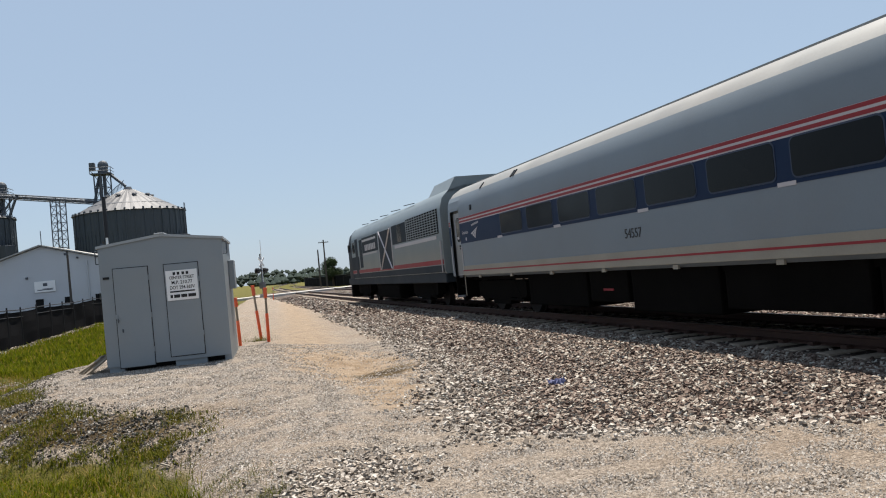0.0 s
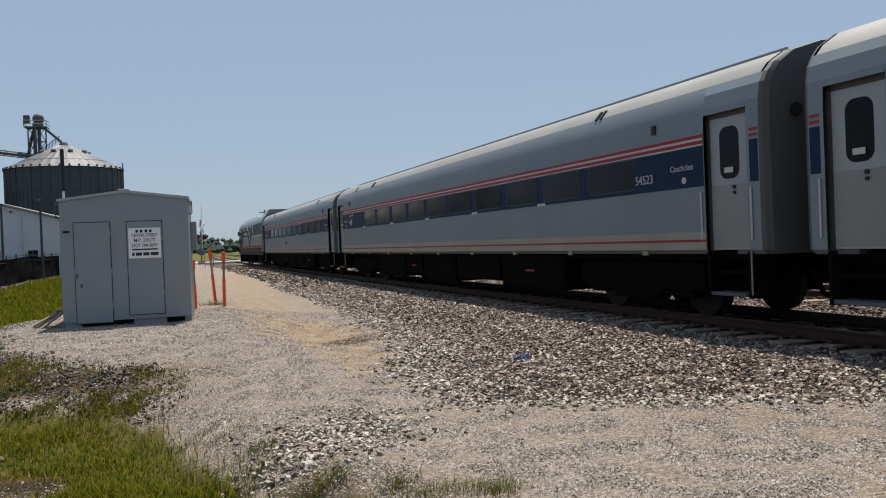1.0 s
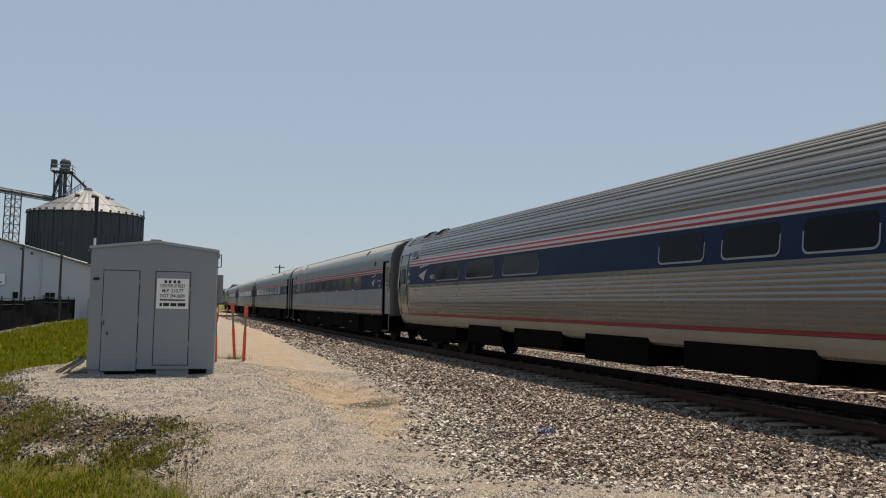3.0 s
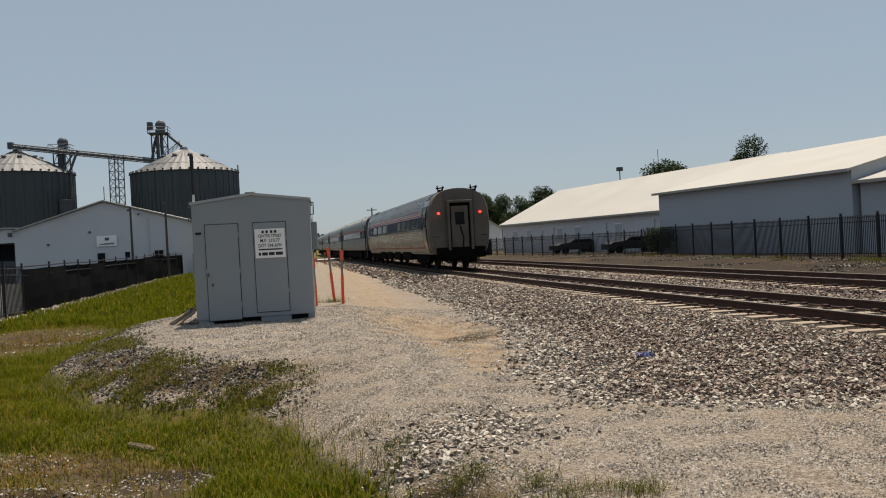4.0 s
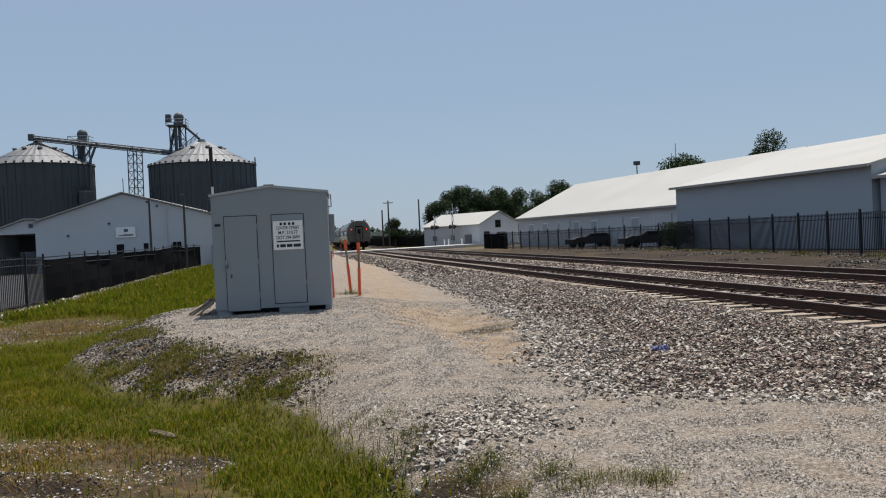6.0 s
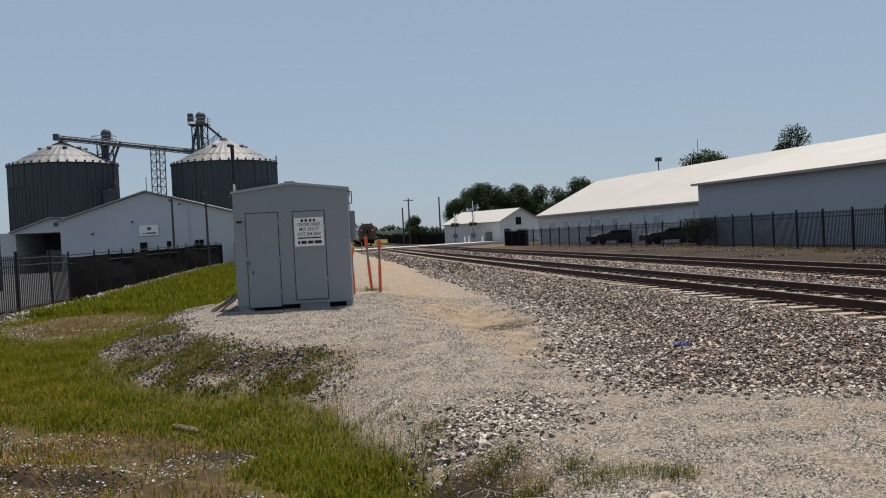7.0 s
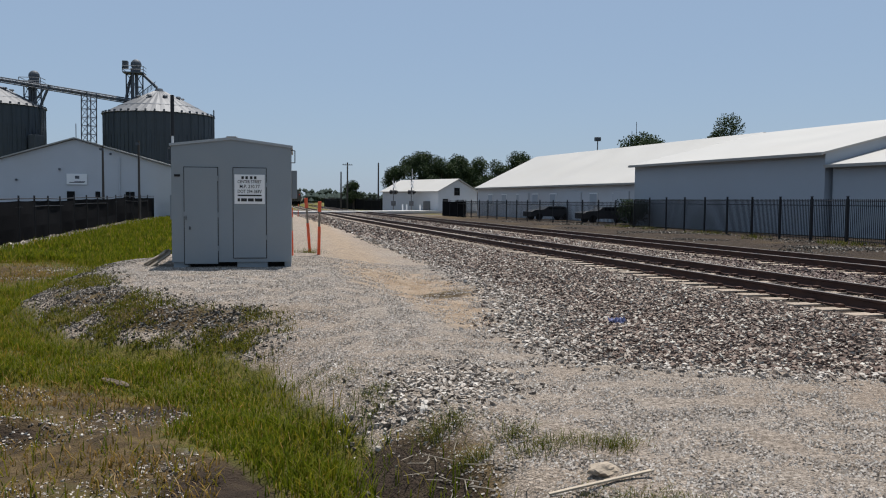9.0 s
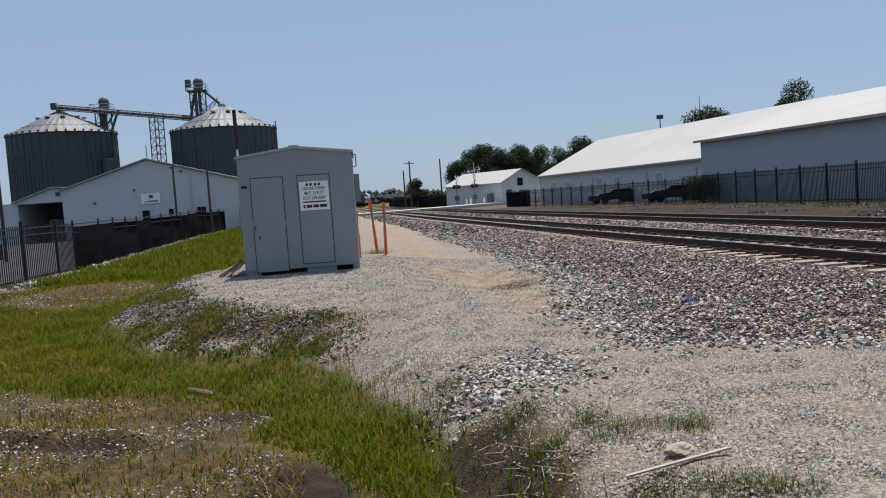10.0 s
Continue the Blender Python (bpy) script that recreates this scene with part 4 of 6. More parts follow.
# ---- grain bins ----
def grain_bin(x, y, r, h, peak, label):
    b = thing("grain_bin", label, "grain bin", pose(x, y, -0.3), group="grain bins")
    n, rings = 120, 16
    vs, fs = [], []
    for j in range(rings + 1):
        for i in range(n):
            a = 2 * math.pi * i / n
            rr = r + 0.05 * (i % 2) + (0.03 if j % 2 else 0)
            vs.append((rr * math.cos(a), rr * math.sin(a), h * j / rings))
    for j in range(rings):
        fs += [(j * n + i, j * n + (i + 1) % n, (j + 1) * n + (i + 1) % n, (j + 1) * n + i) for i in range(n)]
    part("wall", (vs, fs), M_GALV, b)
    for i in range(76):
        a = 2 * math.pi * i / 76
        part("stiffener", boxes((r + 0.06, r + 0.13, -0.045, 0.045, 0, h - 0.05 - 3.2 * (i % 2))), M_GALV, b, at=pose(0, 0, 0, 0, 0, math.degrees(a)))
    vs, fs = [], []
    m2 = 72
    for k, (rr, z) in enumerate(((r + 0.3, h - 0.05), (r * 0.55, h + (peak - h) * 0.5), (r * 0.12, peak - 0.35))):
        for i in range(m2):
            a = 2 * math.pi * i / m2
            vs.append((rr * math.cos(a), rr * math.sin(a), z + (0.05 if i % 2 else 0)))
    for k in range(2):
        fs += [(k * m2 + i, k * m2 + (i + 1) % m2, (k + 1) * m2 + (i + 1) % m2, (k + 1) * m2 + i) for i in range(m2)]
    fs.append(tuple(range(2 * m2, 3 * m2)))
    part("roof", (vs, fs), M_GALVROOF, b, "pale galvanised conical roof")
    part("roof_collar", rods(((0, 0, peak - 0.45), (0, 0, peak + 0.15), 0.75, 0.5), n=16), M_STEEL, b)
    part("eave_ring", rods(((0, 0, h - 0.1), (0, 0, h + 0.02), r + 0.2), n=72), M_GALV, b)
    part("roof_ring", rods(((0, 0, h + (peak - h) * 0.3), (0, 0, h + (peak - h) * 0.3 + 0.12), r * 0.755, r * 0.735), n=72), M_STEEL, b)
    for i in range(9):
        a = 2 * math.pi * (i + 0.35) / 9
        rr, z = r * 0.42, h + (peak - h) * 0.6
        part("roof_vent", rods(((0, 0, 0), (0, 0, 0.4), 0.24), ((0, 0, 0.36), (0, 0, 0.55), 0.42, 0.3), n=8), M_STEEL, b, at=pose(rr * math.cos(a), rr * math.sin(a), z - 0.1))
    for i in range(40):
        a = 2 * math.pi * (i + 0.5) / 40
        part("eave_clip", boxes((-0.12, 0.12, -0.12, 0.12, 0, 0.35)), M_STEEL, b, at=pose((r + 0.1) * math.cos(a), (r + 0.1) * math.sin(a), h - 0.05, 0, 0, math.degrees(a)))
    bm = bmesh.new()
    for s in (-0.25, 0.25):
        rod(bm, (r + 0.3, s, 0), (r + 0.3, s, h + 1), 0.05, n=5)
    for k in range(int(h / 0.6)):
        rod(bm, (r + 0.3, -0.25, 0.6 * k), (r + 0.3, 0.25, 0.6 * k), 0.03, n=4)
    part("ladder", bm, M_STEEL, b, at=pose(0, 0, 0, 0, 0, -8))
    part("side_platform", boxes((r + 0.2, r + 1.4, -0.9, 0.9, h * 0.55, h * 0.72), bevel=0.05), M_STEEL, b, at=pose(0, 0, 0, 0, 0, -25))
    return b


grain_bin(-20.3, 132, 7.9, 14.2, 18.2, "corrugated galvanised grain bin with a pale conical roof and vents")
grain_bin(-44.5, 132, 7.7, 14.9, 18.8, "corrugated galvanised grain bin joined to a conveyor bridge at its peak")


def truss(bm, p0, p1, w, d, n, r=0.06):
    """A lattice beam or tower between two points: four chords and diagonals."""
    p0, p1 = Vector(p0), Vector(p1)
    ax = (p1 - p0).normalized()
    u = ax.orthogonal().normalized() if abs(ax.z) > 0.9 else Vector((0, 0, 1)).cross(ax).normalized()
    v = ax.cross(u)
    c = [u * w / 2 * a + v * d / 2 * b for a, b in ((1, 1), (-1, 1), (-1, -1), (1, -1))]
    for q in c:
        rod(bm, p0 + q, p1 + q, r, n=4)
    for i in range(n):
        a, b = p0.lerp(p1, i / n), p0.lerp(p1, (i + 1) / n)
        for j in range(4):
            rod(bm, a + c[j], b + c[(j + 1) % 4], r * 0.6, n=3)
            rod(bm, a + c[j], a + c[(j + 1) % 4], r * 0.6, n=3)


def conveyor():
    c = thing("conveyor_bridge", "grey steel conveyor gallery spanning the grain bins", "conveyor")
    bm = bmesh.new()
    truss(bm, (-44.9, 131, 18.9), (-24.0, 131, 15.9), 0.8, 0.7, 22, 0.05)
    part("gallery_truss", bm, M_STEEL, c)
    bm = bmesh.new()
    rod(bm, (-44.9, 131, 18.9), (-24.0, 131, 15.9), 0.24, n=6)
    part("conveyor_trough", bm, M_STEEL, c)
    part("drive_head", boxes((-45.4, -44.6, 130.6, 131.4, 18.5, 19.5), bevel=0.1), M_STEEL, c)
    bm = bmesh.new()
    truss(bm, (-30.2, 130.5, -0.3), (-30.0, 130.5, 17.0), 1.5, 1.5, 14, 0.08)
    part("support_tower", bm, M_STEEL, c)
    part("support_strut", rods(((-39.5, 131, 12.8), (-36.2, 131, 17.6), 0.14), ((-35.6, 131, 18.0), (-37.2, 131, 14.0), 0.2), n=6), M_STEEL, c)


conveyor()


def elevator_leg(x, y, h, z0, label, dome=1.0):
    e = thing("elevator_leg", label, "grain elevator", pose(x, y, 0))
    bm = bmesh.new()
    truss(bm, (0, 0, z0), (0, 0, h - 2.2), 1.7, 1.7, 10, 0.1)
    part("tower", bm, M_STEEL, e)
    part("leg_casing", boxes((-0.5, -0.1, -0.35, 0.35, z0, h - 1.5), (0.1, 0.5, -0.35, 0.35, z0, h - 1.5)), M_STEEL, e)
    part("head_platform", boxes((-1.5, 1.5, -1.3, 1.3, h - 2.3, h - 2.15)), M_STEEL, e)
    bm = bmesh.new()
    for a, b in (((-1.5, -1.3), (1.5, -1.3)), ((1.5, -1.3), (1.5, 1.3)), ((-1.5, -1.3), (-1.5, 1.3))):
        for z in (h - 1.8, h - 1.3):
            rod(bm, (*a, z), (*b, z), 0.05, n=4)
        rod(bm, (*a, h - 2.2), (*a, h - 1.3), 0.05, n=4)
    part("platform_railing", bm, M_STEEL, e)
    bm = bmesh.new()
    bmesh.ops.create_uvsphere(bm, u_segments=14, v_segments=8, radius=0.8 * dome, matrix=Matrix.Translation((0.25, 0, h - 0.9)) @ Matrix.Diagonal((1, 0.7, 1, 1)))
    box(bm, -0.55 * dome + 0.25, 0.6 * dome + 0.25, -0.5, 0.5, h - 2.2, h - 0.9)
    part("head_pulley_hood", bm, M_STEEL, e)
    return e


e = elevator_leg(-24.0, 133, 22.6, -0.3, "tall steel bucket elevator beside the grain bin")
part("motor_box", boxes((-1.7, -0.9, -0.5, 0.5, 21.0, 22.2), bevel=0.1), M_STEEL, e)
part("down_spout", rods(((0.4, 0, 21.0), (3.4, -1, 18.2), 0.22), ((-0.5, 0.2, 20.0), (-1.4, 0, 16.0), 0.2), n=8), M_STEEL, e)
bm = bmesh.new()
for i in range(12):
    rod(bm, (0.8 + 0.2 * i, -0.9, 16.4 + 0.16 * i), (0.8 + 0.2 * i, -0.9, 17.2 + 0.16 * i), 0.04, n=4)
rod(bm, (0.8, -0.9, 17.2), (3.2, -0.9, 19.1), 0.05, n=4)
part("stair_rail", bm, M_STEEL, e)
elevator_leg(-38.5, 133, 20.4, -0.3, "steel bucket elevator with a domed head behind the conveyor")


# ---- grain shed ----
def grain_shed():
    s = thing("grain_shed", "long white metal-clad shed with a shallow gable and a lean-to", "shed", pose(0, 66, 0))
    zb = -0.4
    main = [(-22.2, zb), (-9.1, zb), (-9.1, 3.75), (-16.05, 5.7), (-22.2, 3.85)]
    part("main_wall", loft(main, [0, 26], closed=True, caps=True), M_SHED, s)
    part("roof", loft([(-22.6, 3.75), (-16.05, 5.75), (-8.8, 3.7), (-8.8, 3.8), (-16.05, 5.85), (-22.6, 3.85)], [-0.25, 26.3], closed=True, caps=True), M_ROOFW, s)
    part("lean_to_wall", loft([(-26.0, 2.95), (-22.2, 2.95), (-22.2, 3.9), (-23.2, 4.0), (-26.0, 3.05)], [0.05, 20], closed=True, caps=True), M_SHED, s)
    part("lean_to_roof", loft([(-26.2, 3.0), (-23.2, 4.03), (-21.9, 3.95), (-21.9, 4.05), (-23.2, 4.12), (-26.2, 3.1)], [-0.2, 20], closed=True, caps=True), M_ROOFW, s)
    part("bay_back", boxes((-25.9, -22.2, 6, 6.1, zb, 3.0)), M_STEEL, s, "dark back of the loading bay")
    part("bay_floor", boxes((-25.9, -22.2, 0.1, 6, zb - 0.1, zb + 0.03)), M_ASPH, s)
    part("bay_pier", boxes((-22.5, -22.2, 0, 0.3, zb, 3.0)), M_SHED, s)
    part("annex", boxes((-28.3, -25.9, 0.3, 8, zb, 3.05), bevel=0.03), M_SHED, s)
    part("dock_box", boxes((-24.0, -22.9, 1.0, 2.0, zb, 1.6), bevel=0.05), M_STEEL, s)
    part("gable_vent", boxes((-22.95, -22.65, -0.02, 0.06, 3.4, 3.7)), M_STEEL, s)
    for x0, x1, z0, z1 in ((-16.65, -16.1, 0.7, 1.85), (-14.65, -14.3, 1.35, 1.85), (-12.5, -12.22, 1.32, 1.85), (-12.16, -11.85, 1.32, 1.85)):
        w = part("window_frame", boxes((x0 - 0.06, x1 + 0.06, -0.05, 0.0, z0 - 0.06, z1 + 0.06), bevel=0.01), M_SHED, s)
        part("pane", boxes((x0, x1, -0.065, -0.05, z0, z1)), M_GLASS, w)
    b = part("company_board", boxes((-16.65, -15.2, -0.1, -0.04, 2.35, 3.15), bevel=0.02), M_SIGN, s, "white board with a small dark emblem")
    part("emblem", boxes((-16.05, -15.75, -0.11, -0.1, 2.78, 3.0)), M_STEEL, b)
    part("emblem_stroke", boxes((-16.45, -15.4, -0.11, -0.1, 2.48, 2.54), (-16.1, -15.35, -0.11, -0.1, 2.56, 2.6)), M_STEEL, b)
    for x, z in ((-17.2, 3.4), (-20.2, 2.6), (-13.6, 4.6)):
        part("wall_lamp", boxes((x, x + 0.14, -0.15, 0, z, z + 0.14), bevel=0.02), M_STEEL, s)
    part("roof_aerial", rods(((-16.05, 0.4, 5.8), (-16.05, 0.4, 6.9), 0.03)), M_STEEL, s)
    part("downpipe", rods(((-12.9, -0.06, zb), (-12.9, -0.06, 4.4), 0.05)), M_SHED, s)


grain_shed()


# ---- warehouse across the tracks ----
def warehouse():
    w = thing("warehouse", "long low warehouse with white sheet roofs and grey walls", "warehouse", pose(27.7, 40.2, 0, 0, 0, 9.66))
    zb = -0.4

    def block(name, x0, x1, xr, y0, y1, ze, zr, tone=M_WALLW):
        half = [(x0, zb), (x1, zb), (x1, ze), (xr, zr - 0.1), (x0, ze)]
        part(name + "_wall", loft(half, [y0, y1], closed=True, caps=True), tone, w)
        slope = (zr - ze) / (xr - x0)
        e = 0.35
        prof = [(x0 - e, ze - e * slope), (xr, zr), (x1 + e, ze - e * slope), (x1 + e, ze - e * slope + 0.12), (xr, zr + 0.12), (x0 - e, ze - e * slope + 0.12)]
        part(name + "_roof", loft(prof, [y0 - 0.2, y1 + 0.2], closed=True, caps=True), M_ROOFW, w)
        part(name + "_gutter", boxes((x0 - e - 0.12, x0 - e, y0 - 0.2, y1 + 0.2, ze - e * slope - 0.05, ze - e * slope + 0.1)), M_ROOFW, w)

    block("middle", 0.0, 23.6, 11.8, 0.0, 18.0, 4.05, 6.8)
    block("far", 3.9, 19.7, 11.8, 18.25, 58.0, 3.05, 6.85, M_SHED)
    block("near", 0.3, 23.6, 11.9, -45.0, -0.25, 3.4, 6.2)
    for i in range(9):
        y = 22 + 3.9 * i
        f = part("window_frame", boxes((3.82, 3.9, y, y + 1.4, 1.0, 2.2), bevel=0.02), M_WHITE, w)
        part("pane", boxes((3.8, 3.82, y + 0.08, y + 1.32, 1.08, 2.12)), M_WALLW, f, "frosted pane")
    for y in (26.0, 34, 45):
        part("bay_door", boxes((3.78, 3.9, y - 1.3, y + 1.1, zb, 2.3), bevel=0.02), M_SHED, w)


warehouse()


def white_house():
    h = thing("white_house", "small white gabled building with a pale roof beyond the crossing", "building", pose(19.9, 115, -0.4, 0, 0, 28))
    W, L, ze, zr = 7.2, 14.0, 3.2, 4.9
    # gable end faces the yard, long side runs away to the left
    part("wall", loft([(0, 0), (W, 0), (W, ze), (W / 2, zr - 0.08), (0, ze)], [0, L], closed=True, caps=True), M_SHED, h)
    part("roof", loft([(-0.3, ze - 0.15), (W / 2, zr), (W + 0.3, ze - 0.15), (W + 0.3, ze - 0.03), (W / 2, zr + 0.12), (-0.3, ze - 0.03)], [-0.3, L + 0.3], closed=True, caps=True), M_ROOFW, h)
    win = part("window_frame", boxes((2.9, 3.9, -0.06, 0, 2.6, 3.7), bevel=0.02), M_DARK, h)
    for a, b in ((2.98, 3.36), (3.44, 3.82)):
        for c, d in ((2.68, 3.1), (3.18, 3.62)):
            part("pane", boxes((a, b, -0.07, -0.06, c, d)), M_GLASS, win)
    part("door", boxes((0.8, 1.8, -0.05, 0, 0, 2.1), bevel=0.02), M_DARK, h)


white_house()


# ---- level crossing ----
def crossing():
    road = thing("crossing_road", "pale concrete road over the level crossing", "road", kind="structure")
    vs = []
    for x, y in ((-30, 80), (-30, 86), (-0.6, 96.5), (-0.6, 102.5), (10, 104), (9.0, 110), (19.0, 113), (17.0, 119), (60, 130), (58, 137)):
        vs.append((x, y, 0.0 if x > -2 else -0.25))
    vs2 = [(x, y, z - 0.3) for x, y, z in vs]
    fs = [(i, i + 2, i + 3, i + 1) for i in range(0, 8, 2)] + [(i + 10, i, i + 2, i + 12) for i in range(0, 8, 2)] + [(i + 1, i + 11, i + 13, i + 3) for i in range(0, 8, 2)]
    part("road_slab", ([(x, y, z + 0.012) for x, y, z in vs] + vs2, [f[::-1] for f in fs]), M_ASPH, road)

    def signal(x, y, hgt, gate):
        s = thing("crossing_signal", "silver crossing signal mast with twin lamp heads and crossed boards", "crossing signal", pose(x, y, gz(x, y), 0, 0, 62), group="crossing signals")
        part("mast", rods(((0, 0, -0.2), (0, 0, hgt), 0.07), n=8), M_GALVROOF, s)
        part("base", boxes((-0.3, 0.3, -0.3, 0.3, -0.2, 0.4), bevel=0.05), M_ASPH, s)
        for k, a in enumerate((-0.95, -0.6, 0.6, 0.95)):
            hd = part("lamp_head", rods(((a, -0.05, 2.95), (a, 0.12, 2.95), 0.3), n=14), M_BLACK, s)
            part("lamp_hood", rods(((a, -0.3, 3.0), (a, -0.05, 3.0), 0.16), n=10), M_BLACK, hd)
        part("lamp_arm", rods(((-1.0, 0, 2.95), (1.0, 0, 2.95), 0.05)), M_GALVROOF, s)
        part("crossed_board", boxes((-0.75, 0.75, -0.03, 0.0, -0.11, 0.11)), M_WHITE, s, at=pose(0, -0.08, hgt - 0.9, 0, 40, 0))
        part("crossed_board", boxes((-0.75, 0.75, -0.03, 0.0, -0.11, 0.11)), M_WHITE, s, at=pose(0, -0.12, hgt - 0.9, 0, -40, 0))
        part("gate_gear", boxes((-0.3, 0.3, -0.25, 0.25, 1.0, 1.7), bevel=0.05), M_GALVROOF, s)
        if gate:
            part("gate_arm", rods(((0.2, 0, 1.3), (0.3, 0, 6.3), 0.06, 0.03)), M_WHITE, s, "raised white gate arm")
        return s

    signal(13.9, 118, 4.9, False)
    signal(16.5, 118, 5.0, True)
    signal(-0.9, 93, 4.8, True)
    cab = thing("relay_cabinet", "silver relay cabinet beside the crossing", "cabinet", pose(18.8, 117, gz(18.8, 117)))
    part("case", boxes((-0.7, 0.7, -0.4, 0.4, 0.2, 1.7), bevel=0.05), M_GALVROOF, cab)
    part("plinth", boxes((-0.6, 0.6, -0.3, 0.3, -0.2, 0.2)), M_ASPH, cab)
    for x in (14.9, 15.5, 17.4, 20.4, 21.2):
        b = thing("bollard", "pale bollard post beside the crossing", "bollard", pose(x, 115.5, gz(x, 115.5)), group="crossing bollards")
        part("shaft", rods(((0, 0, -0.2), (0, 0, 1.2), 0.1)), M_WHITE, b)


crossing()

lp = mast(45.2, 119.7, 11.4, 0.11, "floodlight_pole", "tall grey pole with a floodlight cluster above the warehouse", "light pole", M_STEEL)
part("lamp_cluster", boxes((-0.45, 0.45, -0.3, 0.3, 11.0, 11.6), bevel=0.08), M_STEEL, lp)
for x, h in ((50.4, 12.6), (51.1, 14.0)):
    mast(x, 119, h, 0.06, "antenna_mast", "thin lattice antenna mast behind the warehouse", "antenna", M_STEEL)


# ---- trees ----
def tree(x, y, h, spread, trunk, label, seed, clumps=330, base=0.12):
    h, spread = h * 1.1, spread * 1.1
    rng = np.random.RandomState(seed)
    t = thing("tree", label, "tree", pose(x, y, -0.4))
    bm = bmesh.new()
    rod(bm, (0, 0, -0.3), (0, 0, h * 0.55), trunk, trunk * 0.5, n=8)
    lobes = []
    for i in range(15):
        a, z = rng.uniform(0, 6.28), h * rng.uniform(base + 0.1, 0.85)
        rr = spread * rng.uniform(0.25, 0.75) * (1.15 - abs(z / h - 0.55))
        p = (rr * math.cos(a), rr * math.sin(a), z)
        lobes.append((p, spread * rng.uniform(0.3, 0.5)))
        rod(bm, (0, 0, h * rng.uniform(0.2, 0.5)), p, trunk * 0.35, trunk * 0.1, n=5)
    lobes.append(((0, 0, h * 0.82), spread * 0.45))
    part("trunk", bm, M_BARK, t)
    pts = []
    for (px, py, pz), r in lobes:
        k = clumps // 14
        d = rng.normal(size=(k * 56, 3))
        d /= np.linalg.norm(d, axis=1)[:, None]
        q = d * (r * rng.uniform(0.35, 1.05, (k * 56, 1))) + (px, py, pz)
        q[:, 2] = np.maximum(q[:, 2], h * base)
        pts.append(q)
    pts = np.concatenate(pts)
    n = len(pts)
    sz = spread * 0.03 * rng.uniform(0.6, 1.5, n)
    u = rng.normal(size=(n, 3))
    u /= np.linalg.norm(u, axis=1)[:, None]
    w = np.cross(u, rng.normal(size=(n, 3)))
    w /= np.linalg.norm(w, axis=1)[:, None]
    quad = np.stack([pts - u * sz[:, None], pts + w * sz[:, None] * 0.6, pts + u * sz[:, None], pts - w * sz[:, None] * 0.6], 1).reshape(-1, 3)
    f = np.arange(4 * n).reshape(-1, 4)
    part("crown", (quad.tolist(), f.tolist()), M_LEAF, t)
    return t


for i, (x, y, h, s) in enumerate(((18.5, 150, 7.6, 3.0), (22.6, 152, 10.4, 3.6), (26.0, 150, 9.2, 3.4), (29.8, 151, 9.9, 3.6), (33.6, 150, 9.3, 3.5), (37.3, 152, 9.0, 3.4), (41.6, 150, 10.4, 3.8), (44.5, 151, 8.8, 3.0), (31.5, 158, 9.6, 4))):
    tree(x, y, h, s, 0.3, "dense dark green broadleaf tree in a row behind the buildings", 10 + i)
tree(10.6, 152, 5.0, 2.0, 0.25, "round dark green tree standing alone beyond the crossing", 31, base=0.15)
tree(62.4, 112, 14.2, 4.4, 0.35, "tall broadleaf tree rising over the warehouse roof", 32)
tree(50.2, 115, 11.2, 4.2, 0.35, "low broadleaf tree behind the warehouse ridge", 33)
tree(69.5, 75, 14.0, 4.6, 0.4, "large spreading tree behind the warehouse", 34)


def shrub(x, y, h, r, seed):
    rng = np.random.RandomState(seed)
    b = thing("shrub", "dark green shrub at the corner of the fence", "shrub", pose(x, y, gz(x, y)))
    stems = [(rng.uniform(-r, r) * 0.7, rng.uniform(-r, r) * 0.7, h * rng.uniform(0.5, 0.9)) for _ in range(9)]
    part("stems", rods(*[((0.1 * a, 0.1 * c, -0.1), (a, c, d), 0.03, 0.012) for a, c, d in stems], n=5), M_BARK, b)
    n = 5200
    p = np.array(stems)[rng.randint(0, 9, n)] * (1, 1, 0.85) + rng.normal(size=(n, 3)) * (r * 0.3, r * 0.3, h * 0.16)
    p[:, 2] = np.clip(p[:, 2], 0.05, h)
    u, w = rng.normal(size=(n, 3)) * 0.035, rng.normal(size=(n, 3)) * 0.03
    q = np.stack([p - u, p + w, p + u, p - w], 1).reshape(-1, 3)
    part("crown", (q.tolist(), np.arange(4 * n).reshape(-1, 4).tolist()), M_LEAF, b)


shrub(23.9, 56.2, 1.9, 0.9, 71)


def far_woods():
    rng = np.random.RandomState(5)
    vs, fs = [], []
    for x0, x1, y, h in ((-60, 120, 900, 17), (120, 420, 700, 13), (-700, -60, 800, 12), (-20, 45, 620, 6)):
        n = int((x1 - x0) / 3.2)
        for i in range(n):
            for _ in range(5):
                c = (x0 + (x1 - x0) * (i + rng.rand()) / n, y + rng.uniform(-20, 20), h * rng.uniform(0.1, 0.8) * (0.75 + 0.25 * math.sin(i * 0.09)))
                s = rng.uniform(1.5, 4.0)
                k = len(vs)
                vs += [(c[0] + s, c[1], c[2]), (c[0], c[1] + s, c[2]), (c[0] - s, c[1], c[2]), (c[0], c[1] - s, c[2]), (c[0], c[1], c[2] + s), (c[0], c[1], c[2] - s)]
                fs += [(k, k + 1, k + 4), (k + 1, k + 2, k + 4), (k + 2, k + 3, k + 4), (k + 3, k, k + 4), (k + 1, k, k + 5), (k + 2, k + 1, k + 5), (k + 3, k + 2, k + 5), (k, k + 3, k + 5)]
    tagged(part("far_woods", (vs, fs), M_HILL, None, "hazy blue-green line of far woods on the horizon"), category="woods", kind="stuff")


far_woods()


